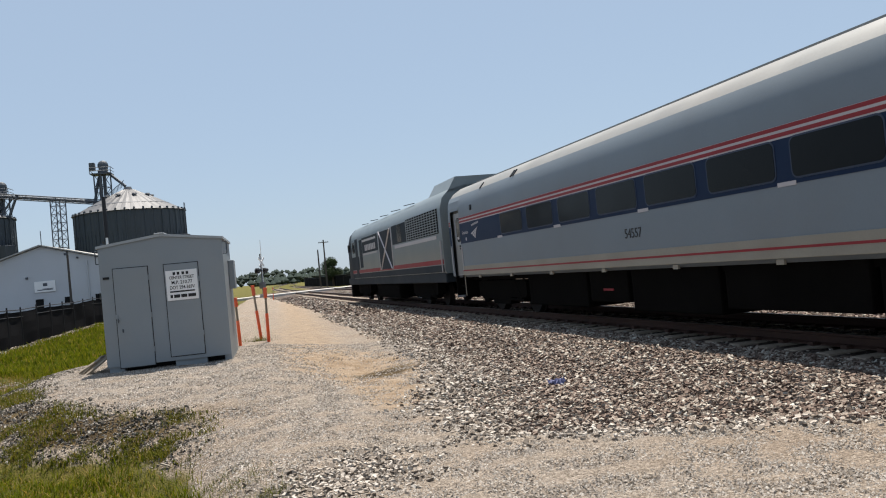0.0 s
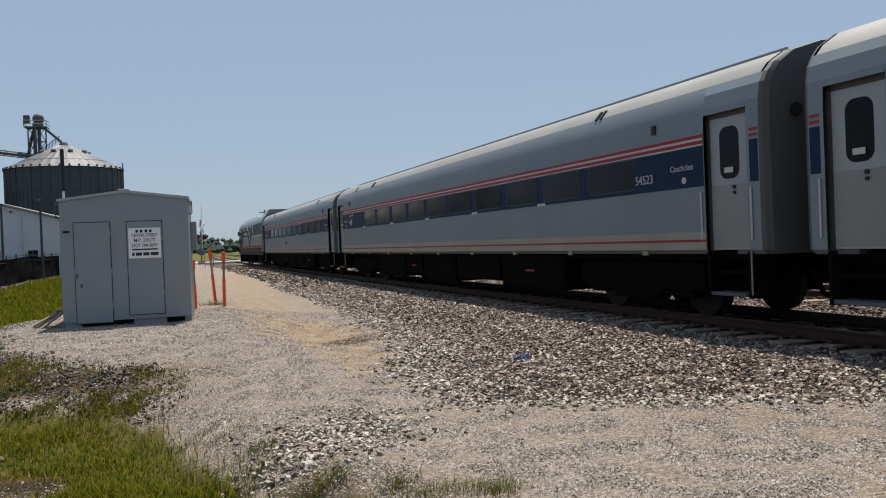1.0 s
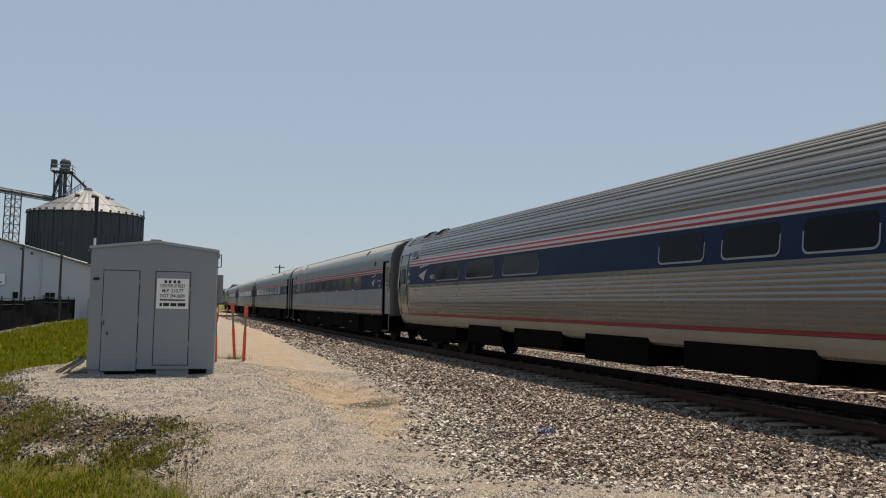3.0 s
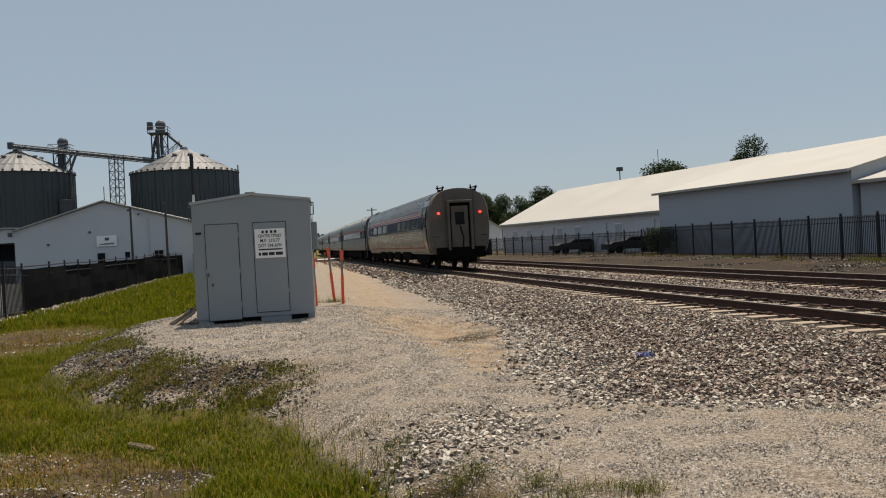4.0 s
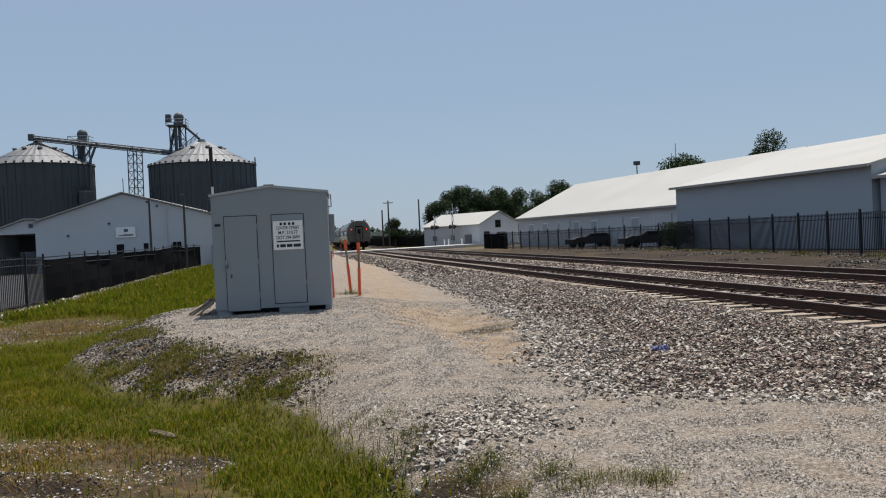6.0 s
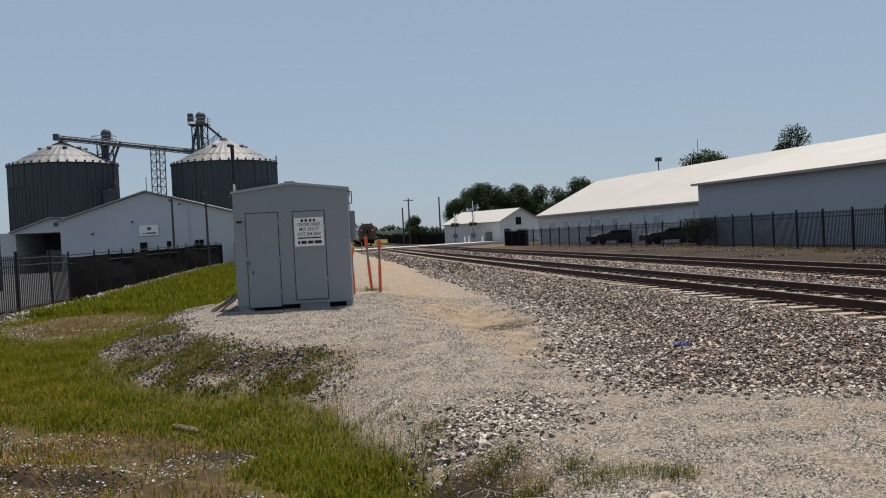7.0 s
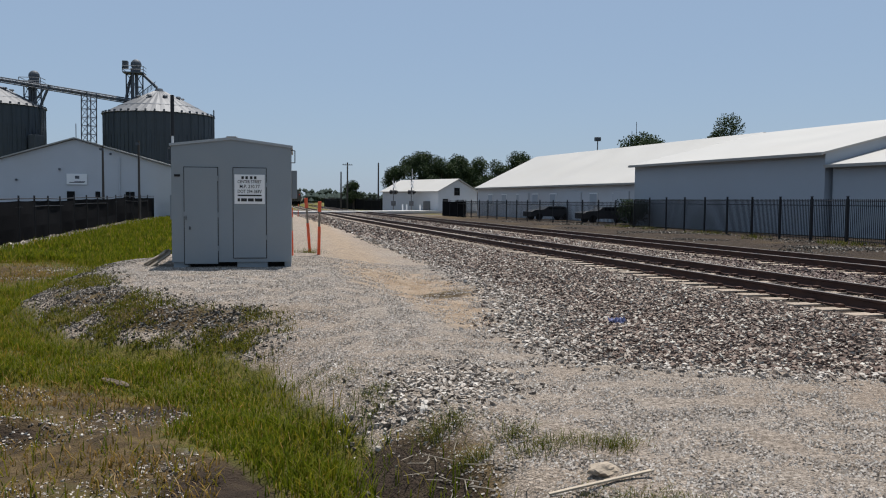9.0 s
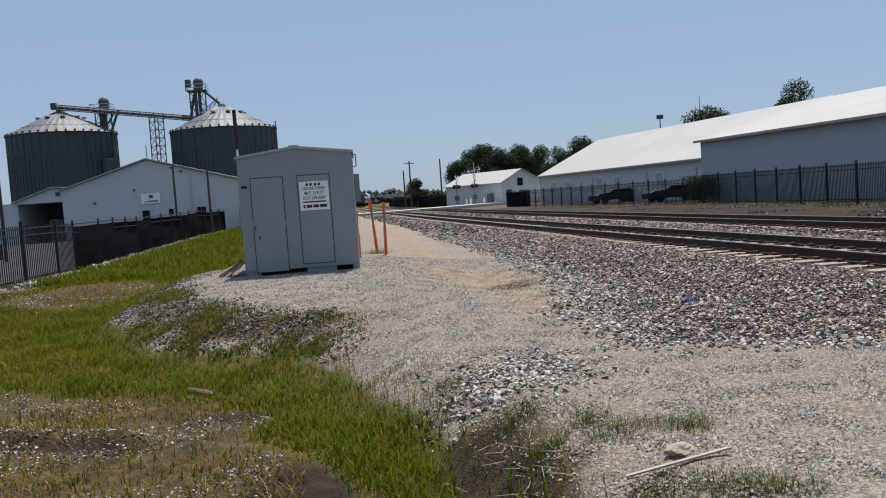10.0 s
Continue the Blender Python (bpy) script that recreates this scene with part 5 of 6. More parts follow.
# ---- parked cars behind the fence ----
def parked_car(x, y, rz, L, H, label):
    c = thing("parked_car", label, "car", pose(x, y, gz(x, y), 0, 0, rz), group="parked cars")
    prof = [(-L / 2, 0.35), (-L / 2, 0.8), (-L * 0.42, 0.95), (-L * 0.22, 1.0), (-L * 0.1, H), (L * 0.28, H), (L * 0.4, 1.02), (L * 0.49, 0.95), (L / 2, 0.7), (L / 2, 0.35)]
    vs, fs = loft([(a, b) for a, b in prof], [-0.86, -0.8, 0.8, 0.86], closed=True, caps=True, scale=[0.97, 1, 1, 0.97])
    body = part("body", (vs, fs), M_PAINTCAR, c, smooth=False)
    for s in (-0.875, 0.865):
        part("side_window", boxes((-L * 0.1, L * 0.27, s, s + 0.01, 1.02, H - 0.1)), M_GLASS, c)
    for a in (-L * 0.31, L * 0.31):
        for s in (-0.88, 0.68):
            part("wheel", rods(((a, s, 0.32), (a, s + 0.2, 0.32), 0.32), n=16), M_UNDER, c)
    return c


parked_car(23.8, 76, 12, 4.6, 1.3, "dark parked saloon behind the picket fence")
parked_car(25.6, 66, 4, 4.8, 1.32, "dark parked van behind the picket fence")
parked_car(26.6, 58.5, -6, 4.8, 1.3, "dark parked car at the corner of the fence")
parked_car(-15.5, 33, 80, 4.9, 1.7, "dark pickup parked behind the picket fence")


# ---- plants and litter ----
def blades(x, y, h, spread=0.35, width=0.008):
    """Bent blades of grass, three triangles each."""
    n = len(x)
    z = ground_z(x, y) - 0.01
    a, lean = np.random.uniform(0, 6.283, n), np.random.uniform(0.05, spread, n) * h
    b = a + np.random.uniform(-0.6, 0.6, n)
    dx, dy = np.cos(a) * lean, np.sin(a) * lean
    wx, wy = -np.sin(b) * width, np.cos(b) * width
    P = lambda f, s: np.stack([x + dx * f**2 + wx * s, y + dy * f**2 + wy * s, z + h * f * (1 - 0.15 * f)], -1)
    v = np.stack([P(0, 1), P(0, -1), P(0.55, 0.8), P(0.55, -0.8), P(1, 0)], 1).reshape(-1, 3)
    k = 5 * np.arange(n)[:, None, None]
    f = (np.array([(0, 1, 3), (0, 3, 2), (2, 3, 4)])[None] + k).reshape(-1, 3)
    return v.tolist(), f.tolist()


def fence_x(y):
    return np.interp(y, [12, 27.5, 33, 40, 53, 66], [-9.3, -9.4, -9.8, -10.25, -10.55, -10.4])


def plants():
    def cover(x, y):
        m = S(0.25, -0.35, bank(x, y)) * S(0.7, 1.5, x - fence_x(y) + 0.3 * wobble(x, y, 1.2))
        return m * (1 - 0.96 * S(0.15, 0.6, bare_patch(x, y))) * (1 - 0.97 * np.exp(-(((x - 0.8) / 0.4) ** 2) - ((y - 5.9) / 0.9) ** 2)) * (1 - S(0.3, 0.75, np.exp(-(((x + 0.45) / 0.42) ** 2) - ((y - 6.0) / 0.9) ** 2)))

    x, y = scatter(330000, -9.3, 1.4, 4.6, 26, cover)
    h = np.random.uniform(0.05, 0.2, len(x)) * (0.65 + 0.6 * (0.5 + 0.5 * wobble(x, y, 0.7))) * (0.75 + 0.5 * S(-0.3, 0.5, wobble(x, y, 3.3, 4.0)))
    sere = np.random.uniform(0, 1, len(x)) < 0.6 * S(-2.0, -4.5, x) * S(-0.4, 0.6, wobble(x, y, 0.9, 5.0) + 0.4 * wobble(x, y, 3.0)) * S(19, 14, y) + 0.05
    tagged(part("ditch_grass", blades(x[~sere], y[~sere], h[~sere], 1.0, 0.005), M_GRASS, None, "bright green ditch grass in long bent blades"), category="grass", kind="stuff")
    tagged(part("yellow_grass", blades(x[sere], y[sere], 0.9 * h[sere], 1.1, 0.005), M_YELLOW, None, "yellowing grass in patches along the ditch"), category="grass", kind="stuff")
    x, y = scatter(52000, -10.5, -2.2, 23, 75, lambda x, y: S(0.2, -0.4, bank(x, y)) * S(0.5, 1.3, x - fence_x(y) + 0.3 * wobble(x, y, 1.2)))
    h = np.random.uniform(0.1, 0.32, len(x))
    tagged(part("verge_grass", blades(x, y, h, 0.6, 0.016), M_GRASS, None, "green verge grass along the black fence"), category="grass", kind="stuff")
    x, y = scatter(60000, -9.3, -0.4, 4.8, 24, lambda x, y: S(0.1, -0.3, bank(x, y)) * (0.14 + 0.85 * S(0.1, 0.5, bare_patch(x, y)) * S(-0.4, 0.3, wobble(x, y, 1.7, 5.0))))
    tagged(part("dry_grass", blades(x, y, np.random.uniform(0.04, 0.14, len(x)), 1.3, 0.006), M_DRY, None, "straw-coloured dead grass in the ditch"), category="grass", kind="stuff")
    x, y = scatter(16000, 20.6, 23.7, 14, 62, lambda x, y: 0.8 * S(-0.1, 0.5, wobble(x, y, 0.8, 3.0) + 0.6 * wobble(x, y, 2.9, 1.0)) * S(20.8, 22.6, x))
    tagged(part("fence_weeds", blades(x, y, np.random.uniform(0.06, 0.28, len(x)), 1.1, 0.012), M_TUFT, None, "straggling weeds along the foot of the far fence"), category="weeds", kind="stuff")
    x, y = scatter(30000, 17.2, 23.4, 13, 75, lambda x, y: 0.7 * S(-0.2, 0.6, wobble(x, y, 0.6, 8.0)))
    s = np.random.uniform(0.02, 0.05, len(x))
    tagged(part("verge_stones", rocks(np.stack([x, y, ground_z(x, y) + s * 0.2], -1), s), M_DIRTY, None, "dirty stones scattered on the bare earth verge"), category="stones", kind="stuff")
    # weeds on the face of the mound
    x, y = scatter(95000, -4.9, 0.6, 10.0, 17.5, weedy)
    tagged(part("mound_weeds", blades(x, y, np.random.uniform(0.03, 0.11, len(x)), 1.5, 0.005), M_WEED, None, "low olive weeds on the face of the gravel mound"), category="weeds", kind="stuff")
    spots = [(2.04, 5.64, 0.17, 150, 0.13), (1.83, 5.79, 0.2, 120, 0.09), (1.61, 5.8, 0.2, 130, 0.12), (1.5, 6.1, 0.14, 70, 0.16), (1.21, 5.98, 0.14, 110, 0.13), (1.12, 6.5, 0.2, 130, 0.2), (1.79, 4.73, 0.3, 420, 0.08), (2.05, 4.6, 0.22, 220, 0.07), (1.52, 4.9, 0.2, 160, 0.08), (0.69, 7.65, 0.24, 110, 0.13), (0.46, 8.3, 0.3, 140, 0.1), (0.72, 7.3, 0.22, 110, 0.12), (0.15, 8.8, 0.3, 140, 0.09), (0.42, 20.2, 0.3, 160, 0.2), (-0.9, 14.6, 0.3, 110, 0.04), (-1.5, 14.9, 0.35, 150, 0.04)]
    for px, py, r, n, hh in spots:
        n *= 2
        x, y = np.random.normal(px, r * 0.5, n), np.random.normal(py, r * 0.4, n)
        tagged(part("grass_tuft", blades(x, y, 0.85 * hh * np.random.uniform(0.15, 1.1, n), 1.9, 0.0022), M_TUFT, None, "small green grass tuft growing out of the gravel"), category="grass tuft", group="grass tufts", kind="stuff")


plants()
bm = bmesh.new()
for i in range(70):
    x, y, a = random.gauss(1.05, 0.3), random.gauss(5.75, 0.4), random.uniform(0, 6.28)
    L = random.uniform(0.05, 0.22)
    z = gz(x, y) + 0.012
    rod(bm, (x, y, z), (x + L * math.cos(a), y + L * math.sin(a), z + random.uniform(-0.01, 0.06)), 0.004, 0.002, n=4)
tagged(part("dead_twigs", bm, M_DRIFT, None, "dead brown twigs strewn over the muddy bank"), category="twigs", kind="stuff")
st = part("wooden_lath", boxes((-0.3, 0.3, -0.013, 0.013, -0.006, 0.006), bevel=0.004), M_WOOD, None, at=pose(1.72, 5.07, gz(1.72, 5.07) + 0.025, 0, -8, 4))
tagged(st, "pale split wooden lath lying on the gravel", "stick")
ch = part("wood_chip", boxes((-0.07, 0.07, -0.012, 0.012, -0.008, 0.008), bevel=0.004), M_DRIFT, None, at=pose(-0.42, 10.5, gz(-0.42, 10.5) + 0.025, 0, 10, -40))
tagged(ch, "pale chip of wood at the foot of the mound", "wood chip")
bm = bmesh.new()
bmesh.ops.create_icosphere(bm, subdivisions=3, radius=1)
for q in bm.verts:
    f = 1 + 0.5 * noise.noise(q.co * 2.2) + 0.25 * noise.noise(q.co * 6)
    q.co = Vector((q.co.x * 0.22, q.co.y * 0.05 * f, q.co.z * 0.03 * f))
dw = part("driftwood", bm, M_BARK, None, at=pose(-1.78, 10.05, gz(-1.78, 10.05) + 0.03, 0, 4, -40))
tagged(dw, "dark rotten log lying in the ditch grass", "log")
bm = bmesh.new()
bmesh.ops.create_icosphere(bm, subdivisions=3, radius=0.075)
for q in bm.verts:
    q.co *= 1 + 0.45 * noise.noise(q.co * 14) + 0.25 * noise.noise(q.co * 30)
    q.co = Vector((q.co.x * 1.3, q.co.y * 0.8, q.co.z * 0.5))
wr = part("white_rock", bm, M_ROCK, None, at=pose(1.8, 5.22, gz(1.8, 5.22) + 0.02, 5, 0, 20))
tagged(wr, "pale limestone rock beside the lath", "rock")
bm = bmesh.new()
pts = [(0.11, -0.05), (0.09, 0.05), (0.0, 0.075), (-0.12, 0.03), (-0.07, -0.06), (0.03, -0.045)]
lo = [bm.verts.new((a * 1.08, b * 1.08, -0.02)) for a, b in pts]
hi = [bm.verts.new((a, b, 0.02 + 0.02 * a)) for a, b in pts]
bm.faces.new(hi)
for i in range(6):
    bm.faces.new((lo[i], lo[(i + 1) % 6], hi[(i + 1) % 6], hi[i]))
slab = part("flat_rock", bm, M_ROCK, None, at=pose(-0.33, 5.82, gz(-0.33, 5.82) + 0.012, 5, -4, 25))
tagged(slab, "flat pale broken rock lying on wet mud", "rock")
bm = bmesh.new()
bmesh.ops.create_grid(bm, x_segments=9, y_segments=7, size=0.5)
for q in bm.verts:
    q.co = Vector((q.co.x * 0.24 + 0.04 * noise.noise(q.co * 9), q.co.y * 0.15, 0.09 * noise.noise(q.co * 7)))
bmesh.ops.solidify(bm, geom=bm.faces[:], thickness=0.004)
rg = part("blue_rag", bm, M_BLUE, None, at=pose(4.48, 11.6, gz(4.48, 11.6) + 0.035, 4, 0, 20))
tagged(rg, "crumpled blue plastic rag caught in the ballast", "rag")


# ---- train ----
def mirror(p):
    return [(-x, z) for x, z in p]


SIDE = [(-1.44, 1.0), (-1.52, 1.06), (-1.525, 1.3), (-1.525, 2.9), (-1.515, 3.16), (-1.48, 3.35), (-1.41, 3.48)]
TOP = [(-1.41, 3.48), (-1.3, 3.6), (-1.05, 3.75), (-0.55, 3.88), (0, 3.93)]


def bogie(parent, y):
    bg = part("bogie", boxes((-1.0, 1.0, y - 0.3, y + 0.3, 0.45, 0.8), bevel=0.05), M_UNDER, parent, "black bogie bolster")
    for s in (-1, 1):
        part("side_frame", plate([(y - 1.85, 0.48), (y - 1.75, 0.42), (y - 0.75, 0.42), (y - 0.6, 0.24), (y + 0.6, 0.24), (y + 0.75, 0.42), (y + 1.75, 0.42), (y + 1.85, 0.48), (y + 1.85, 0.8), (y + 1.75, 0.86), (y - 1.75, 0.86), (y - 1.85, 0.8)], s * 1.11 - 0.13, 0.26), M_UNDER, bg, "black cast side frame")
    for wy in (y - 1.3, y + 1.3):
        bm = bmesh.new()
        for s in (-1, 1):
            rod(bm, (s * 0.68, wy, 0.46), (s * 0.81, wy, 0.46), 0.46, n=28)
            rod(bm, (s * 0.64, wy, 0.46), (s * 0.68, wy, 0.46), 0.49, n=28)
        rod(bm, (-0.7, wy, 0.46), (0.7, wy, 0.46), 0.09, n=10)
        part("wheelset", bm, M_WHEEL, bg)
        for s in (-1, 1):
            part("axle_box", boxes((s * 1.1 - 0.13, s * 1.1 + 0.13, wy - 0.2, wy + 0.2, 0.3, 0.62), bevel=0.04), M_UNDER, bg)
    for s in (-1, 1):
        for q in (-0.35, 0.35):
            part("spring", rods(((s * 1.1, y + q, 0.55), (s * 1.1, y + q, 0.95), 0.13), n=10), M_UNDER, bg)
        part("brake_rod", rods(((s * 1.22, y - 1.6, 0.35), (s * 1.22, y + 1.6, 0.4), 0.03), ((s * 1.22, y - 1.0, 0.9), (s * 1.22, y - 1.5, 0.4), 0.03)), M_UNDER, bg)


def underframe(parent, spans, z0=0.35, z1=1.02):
    # Added filler block, no real part: keeps the space under the floor dark.
    part("centre_tank", boxes((-0.75, 0.75, -7.0, 7.0, 0.42, 0.95), bevel=0.06), M_UNDER, parent, "black block added to fill the shade under the floor")
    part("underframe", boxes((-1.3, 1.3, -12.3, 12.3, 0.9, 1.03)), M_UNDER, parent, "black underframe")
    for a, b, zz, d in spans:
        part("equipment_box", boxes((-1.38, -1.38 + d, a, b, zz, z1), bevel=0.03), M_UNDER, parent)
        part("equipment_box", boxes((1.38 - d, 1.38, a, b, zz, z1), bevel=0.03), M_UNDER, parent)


def swoosh(parent, x, y, z, w, h):
    """Three white blades that bend from a broad foot to one tip, with small bars above."""
    def edge(q):
        a, c, t = (-0.5 + 0.55 * q, -0.48 * q), (0.4 - 0.17 * q, 0.45 - 0.06 * q), (0.5, 0.5)
        return [tuple((1 - f) ** 2 * a[i] + 2 * f * (1 - f) * c[i] + f * f * t[i] for i in (0, 1)) for f in (0, 0.2, 0.4, 0.6, 0.8, 0.94)]

    for q0, q1 in ((0.0, 0.27), (0.36, 0.63), (0.72, 1.0)):
        pts = edge(q0) + edge(q1)[::-1]
        part("emblem_blade", plate([(y - w * u, z + h * v) for u, v in pts], x, 0.004), M_CAR_WHITE, parent, "white emblem blade")
    for k in range(6):
        c, up = y - w * (-0.3 + 0.16 * k), z + h * (0.62 + 0.03 * k)
        part("emblem_bar", boxes((x, x + 0.004, c - w * 0.05, c + w * 0.05, up, up + h * 0.17)), M_CAR_WHITE, parent, "white bar")


def window(parent, side, y, z, w, h, x):
    """Glass in a thin bright rim; side is -1 or 1."""
    k = side
    rim = part("window_rim", plate(rounded(w + 0.05, h + 0.05, 0.11), 0, 0.012), M_RIM, parent, "thin dark blue window rim", at=pose(k * x - (0.012 if k > 0 else 0) + k * 0.006, y, z))
    part("pane", plate(rounded(w, h, 0.09), 0, 0.012), M_GLASS, rim, "dark tinted pane", at=pose(k * 0.004, 0, 0))
    return rim


def end_door(parent, k, y, tone):
    """Recessed vestibule door at y on side k, with steps below."""
    x = 1.42
    d = part("vestibule_door", boxes((k * x - 0.02, k * x + 0.02, y - 0.4, y + 0.4, 1.06, 3.02), bevel=0.008), tone, parent, "pale metal end door")
    part("door_window", plate(rounded(0.4, 0.78, 0.14), 0, 0.014), M_GLASS, d, "dark rounded door pane", at=pose(k * (x + 0.022) - (0.014 if k > 0 else 0), y, 2.5))
    part("door_lock", rods(((k * x, y - 0.1, 1.98), (k * (x + 0.05), y - 0.1, 1.98), 0.03), ((k * x, y - 0.1, 1.9), (k * (x + 0.05), y - 0.1, 1.9), 0.025)), M_BLACK, d)
    part("kick_plate", boxes((k * x - 0.026, k * x + 0.026, y - 0.37, y + 0.37, 1.09, 2.02), bevel=0.006), M_CAR_ROOF, d, "pale lower door panel")
    part("pane_sticker", boxes((k * (x + 0.037) - 0.003, k * (x + 0.037) + 0.003, y - 0.09, y + 0.09, 2.2, 2.28)), M_CAR_WHITE, d, "small white sticker")
    for s in (-0.45, 0.45):
        part("door_jamb", boxes((k * 1.33 - 0.1, k * 1.33 + 0.1 + 0.085 * (k > 0), y + s - 0.05, y + s + 0.05, 1.0, 3.12), bevel=0.01), M_CAR_END, parent)
        part("grab_rail", rods(((k * 1.54, y + s * 1.15, 1.2), (k * 1.54, y + s * 1.15, 1.95), 0.014)), M_CAR_WHITE, parent)
    part("door_lintel", boxes((k * 1.33 - 0.1, k * 1.33 + 0.1, y - 0.5, y + 0.5, 3.02, 3.14), bevel=0.01), M_CAR_END, parent)
    for i, z in enumerate((0.42, 0.72)):
        part("step", boxes((k * (1.4 - 0.14 * i) - 0.14, k * (1.4 - 0.14 * i) + 0.14, y - 0.36, y + 0.36, z, z + 0.05), bevel=0.008), M_STEEL if i == 0 else M_UNDER, parent, "worn steel step" if i == 0 else "black step")
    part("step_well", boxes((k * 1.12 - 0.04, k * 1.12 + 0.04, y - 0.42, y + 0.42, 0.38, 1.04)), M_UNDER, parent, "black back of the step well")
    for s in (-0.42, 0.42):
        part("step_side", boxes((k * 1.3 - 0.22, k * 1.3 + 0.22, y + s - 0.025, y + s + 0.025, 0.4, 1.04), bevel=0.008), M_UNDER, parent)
    part("step_handrail", rods(((k * 1.5, y - 0.44, 0.45), (k * 1.5, y - 0.44, 1.05), 0.016)), M_CAR_CREAM, parent)


BELT_FROM, BELT_TO = [-1.0, 1.2, 2.9, 3.93], [-1.0, 1.2, 2.79, 3.88]


def lower_belt(c):
    """Bring the window belt and stripes of a coach down to their true heights."""
    fit = lambda z: float(np.interp(z, BELT_FROM, BELT_TO))
    parts = [(o, c) for o in c.children] + [(q, o) for o in c.children for q in o.children]
    old = {c: 0.0}
    for o, up in parts:
        old[o] = old[up] + o.matrix_basis.translation.z
    for o, up in parts:
        m = o.matrix_basis.copy()
        turned = abs(m[2][2] - 1) > 0.01
        m.translation.z = fit(old[o]) - fit(old[up]) if up is not c else fit(old[o])
        o.matrix_basis = m
        if not turned:
            for v in o.data.vertices:
                v.co.z = fit(old[o] + v.co.z) - fit(old[o])


def coach(number, label, lettered=False, logo=1, band_number=False):
    c = thing("passenger_coach", label, "train coach", group="coaches of the train")
    L = 12.62
    dz0, dz1 = 11.5, 12.38
    for k in (-1, 1):
        sd = SIDE if k < 0 else mirror(SIDE)
        part("side_wall", loft(sd, [-dz0, dz0]), M_CAR_GREY, c, smooth=True)
        for y0, y1 in ((-L, -dz1), (dz1, L)):
            part("corner_post", loft(sd, [y0, y1]), M_CAR_GREY, c)
        for y0, y1 in ((-dz1, -dz0), (dz0, dz1)):
            part("door_header", loft([(sd[3][0], 3.08)] + sd[4:], [y0, y1]), M_CAR_GREY, c)
            end_door(c, k, (y0 + y1) / 2, M_DOOR)
            for a, b, mt in ((2.66, 2.7, M_CAR_RED), (2.74, 2.78, M_CAR_RED), (2.02, 2.62, M_CAR_BLUE)):
                for e0, e1 in ((dz1 + 0.06, L - 0.02), (-L + 0.02, -dz1 - 0.06)):
                    if y0 > 0:
                        part("corner_band", boxes((k * 1.527 - 0.003, k * 1.527 + 0.003, e0, e1, a, b)), mt, c)
        xo = k * 1.529
        part("blue_band", boxes((xo - 0.003, xo + 0.003, -dz0 + 0.02, dz0 - 0.02, 2.04, 2.665)), M_CAR_BLUE, c, "dark blue window band")
        part("white_stripe", boxes((xo - 0.003, xo + 0.003, -dz0 + 0.02, dz0 - 0.02, 2.665, 2.845)), M_CAR_WHITE, c, "pale stripe")
        for a in (2.692, 2.785):
            part("red_stripe", boxes((xo - 0.006, xo + 0.006, -dz0 + 0.02, dz0 - 0.02, a, a + 0.055)), M_CAR_RED, c, "red stripe")
        part("sill_band", boxes((xo - 0.012, xo + 0.012, -dz0, dz0, 1.06, 1.34), bevel=0.006), M_CAR_CREAM, c, "beige sill band")
        part("sill_stripe", boxes((xo - 0.016, xo + 0.016, -dz0, dz0, 1.18, 1.215)), M_CAR_RED, c, "red stripe")
        for i in range(11):
            if i == (0 if logo > 0 else 10):
                continue
            window(c, k, 9.0 - 1.8 * i, 2.385, 1.47, 0.52, 1.533)
        for ye in (-10.98, 10.98):
            text_mesh("class_lettering", "Coachclass", 0.13, M_CAR_WHITE, c, pose(xo + k * 0.004, ye, 2.36, 90, 0, k * 90), label="small white lettering", width=0.55)
            part("wheelchair_disc", rods(((xo, ye + k * 0.05, 2.16), (xo + k * 0.006, ye + k * 0.05, 2.16), 0.055), n=16), M_CAR_WHITE, c, "small white disc")
        for i in range(5):
            part("notice_plate", boxes((xo - 0.005, xo + 0.005, 7.9 - 3.6 * i, 8.25 - 3.6 * i, 2.02, 2.08)), M_CAR_WHITE, c, "small white notice plate")
        for i, y in enumerate((9.6, 7.2, 7.05, -8.4, -8.55)):
            part("roof_grille", boxes((-0.012, 0.012, -0.035, 0.035, -0.1, 0.1)), M_BLACK, c, at=pose(k * 1.365, y, 3.545, 0, -k * 42, 0))
        for y in (10.3, -10.3):
            part("side_lamp", boxes((k * 1.53 - 0.02, k * 1.53 + 0.02, y - 0.05, y + 0.05, 2.98, 3.12), bevel=0.01), M_BLACK, c)
        for i in range(9):
            part("jacking_pad", boxes((k * 1.5 - 0.02, k * 1.5 + 0.02, -10 + 2.5 * i, -9.85 + 2.5 * i, 0.98, 1.05)), M_CAR_CREAM, c)
        if logo:
            swoosh(c, xo - 0.008 if k < 0 else xo + 0.004, 10.1 * logo, 2.3, 0.66, 0.34)
    full = TOP + mirror(TOP)[-2::-1]
    part("roof", loft(full, [-L + 0.05, L - 0.05]), M_CAR_ROOF, c, "pale grey weathered roof", smooth=True)
    for x in (-0.62, -0.3, 0.3, 0.62):
        part("roof_rib", boxes((x - 0.02, x + 0.02, -L + 0.4, L - 0.4, 3.8, 3.9 + 0.04 * (abs(x) < 0.5))), M_CAR_ROOF, c)
    body = SIDE + TOP[1:]
    ring = body + [(-x, z) for x, z in body[-2::-1]]
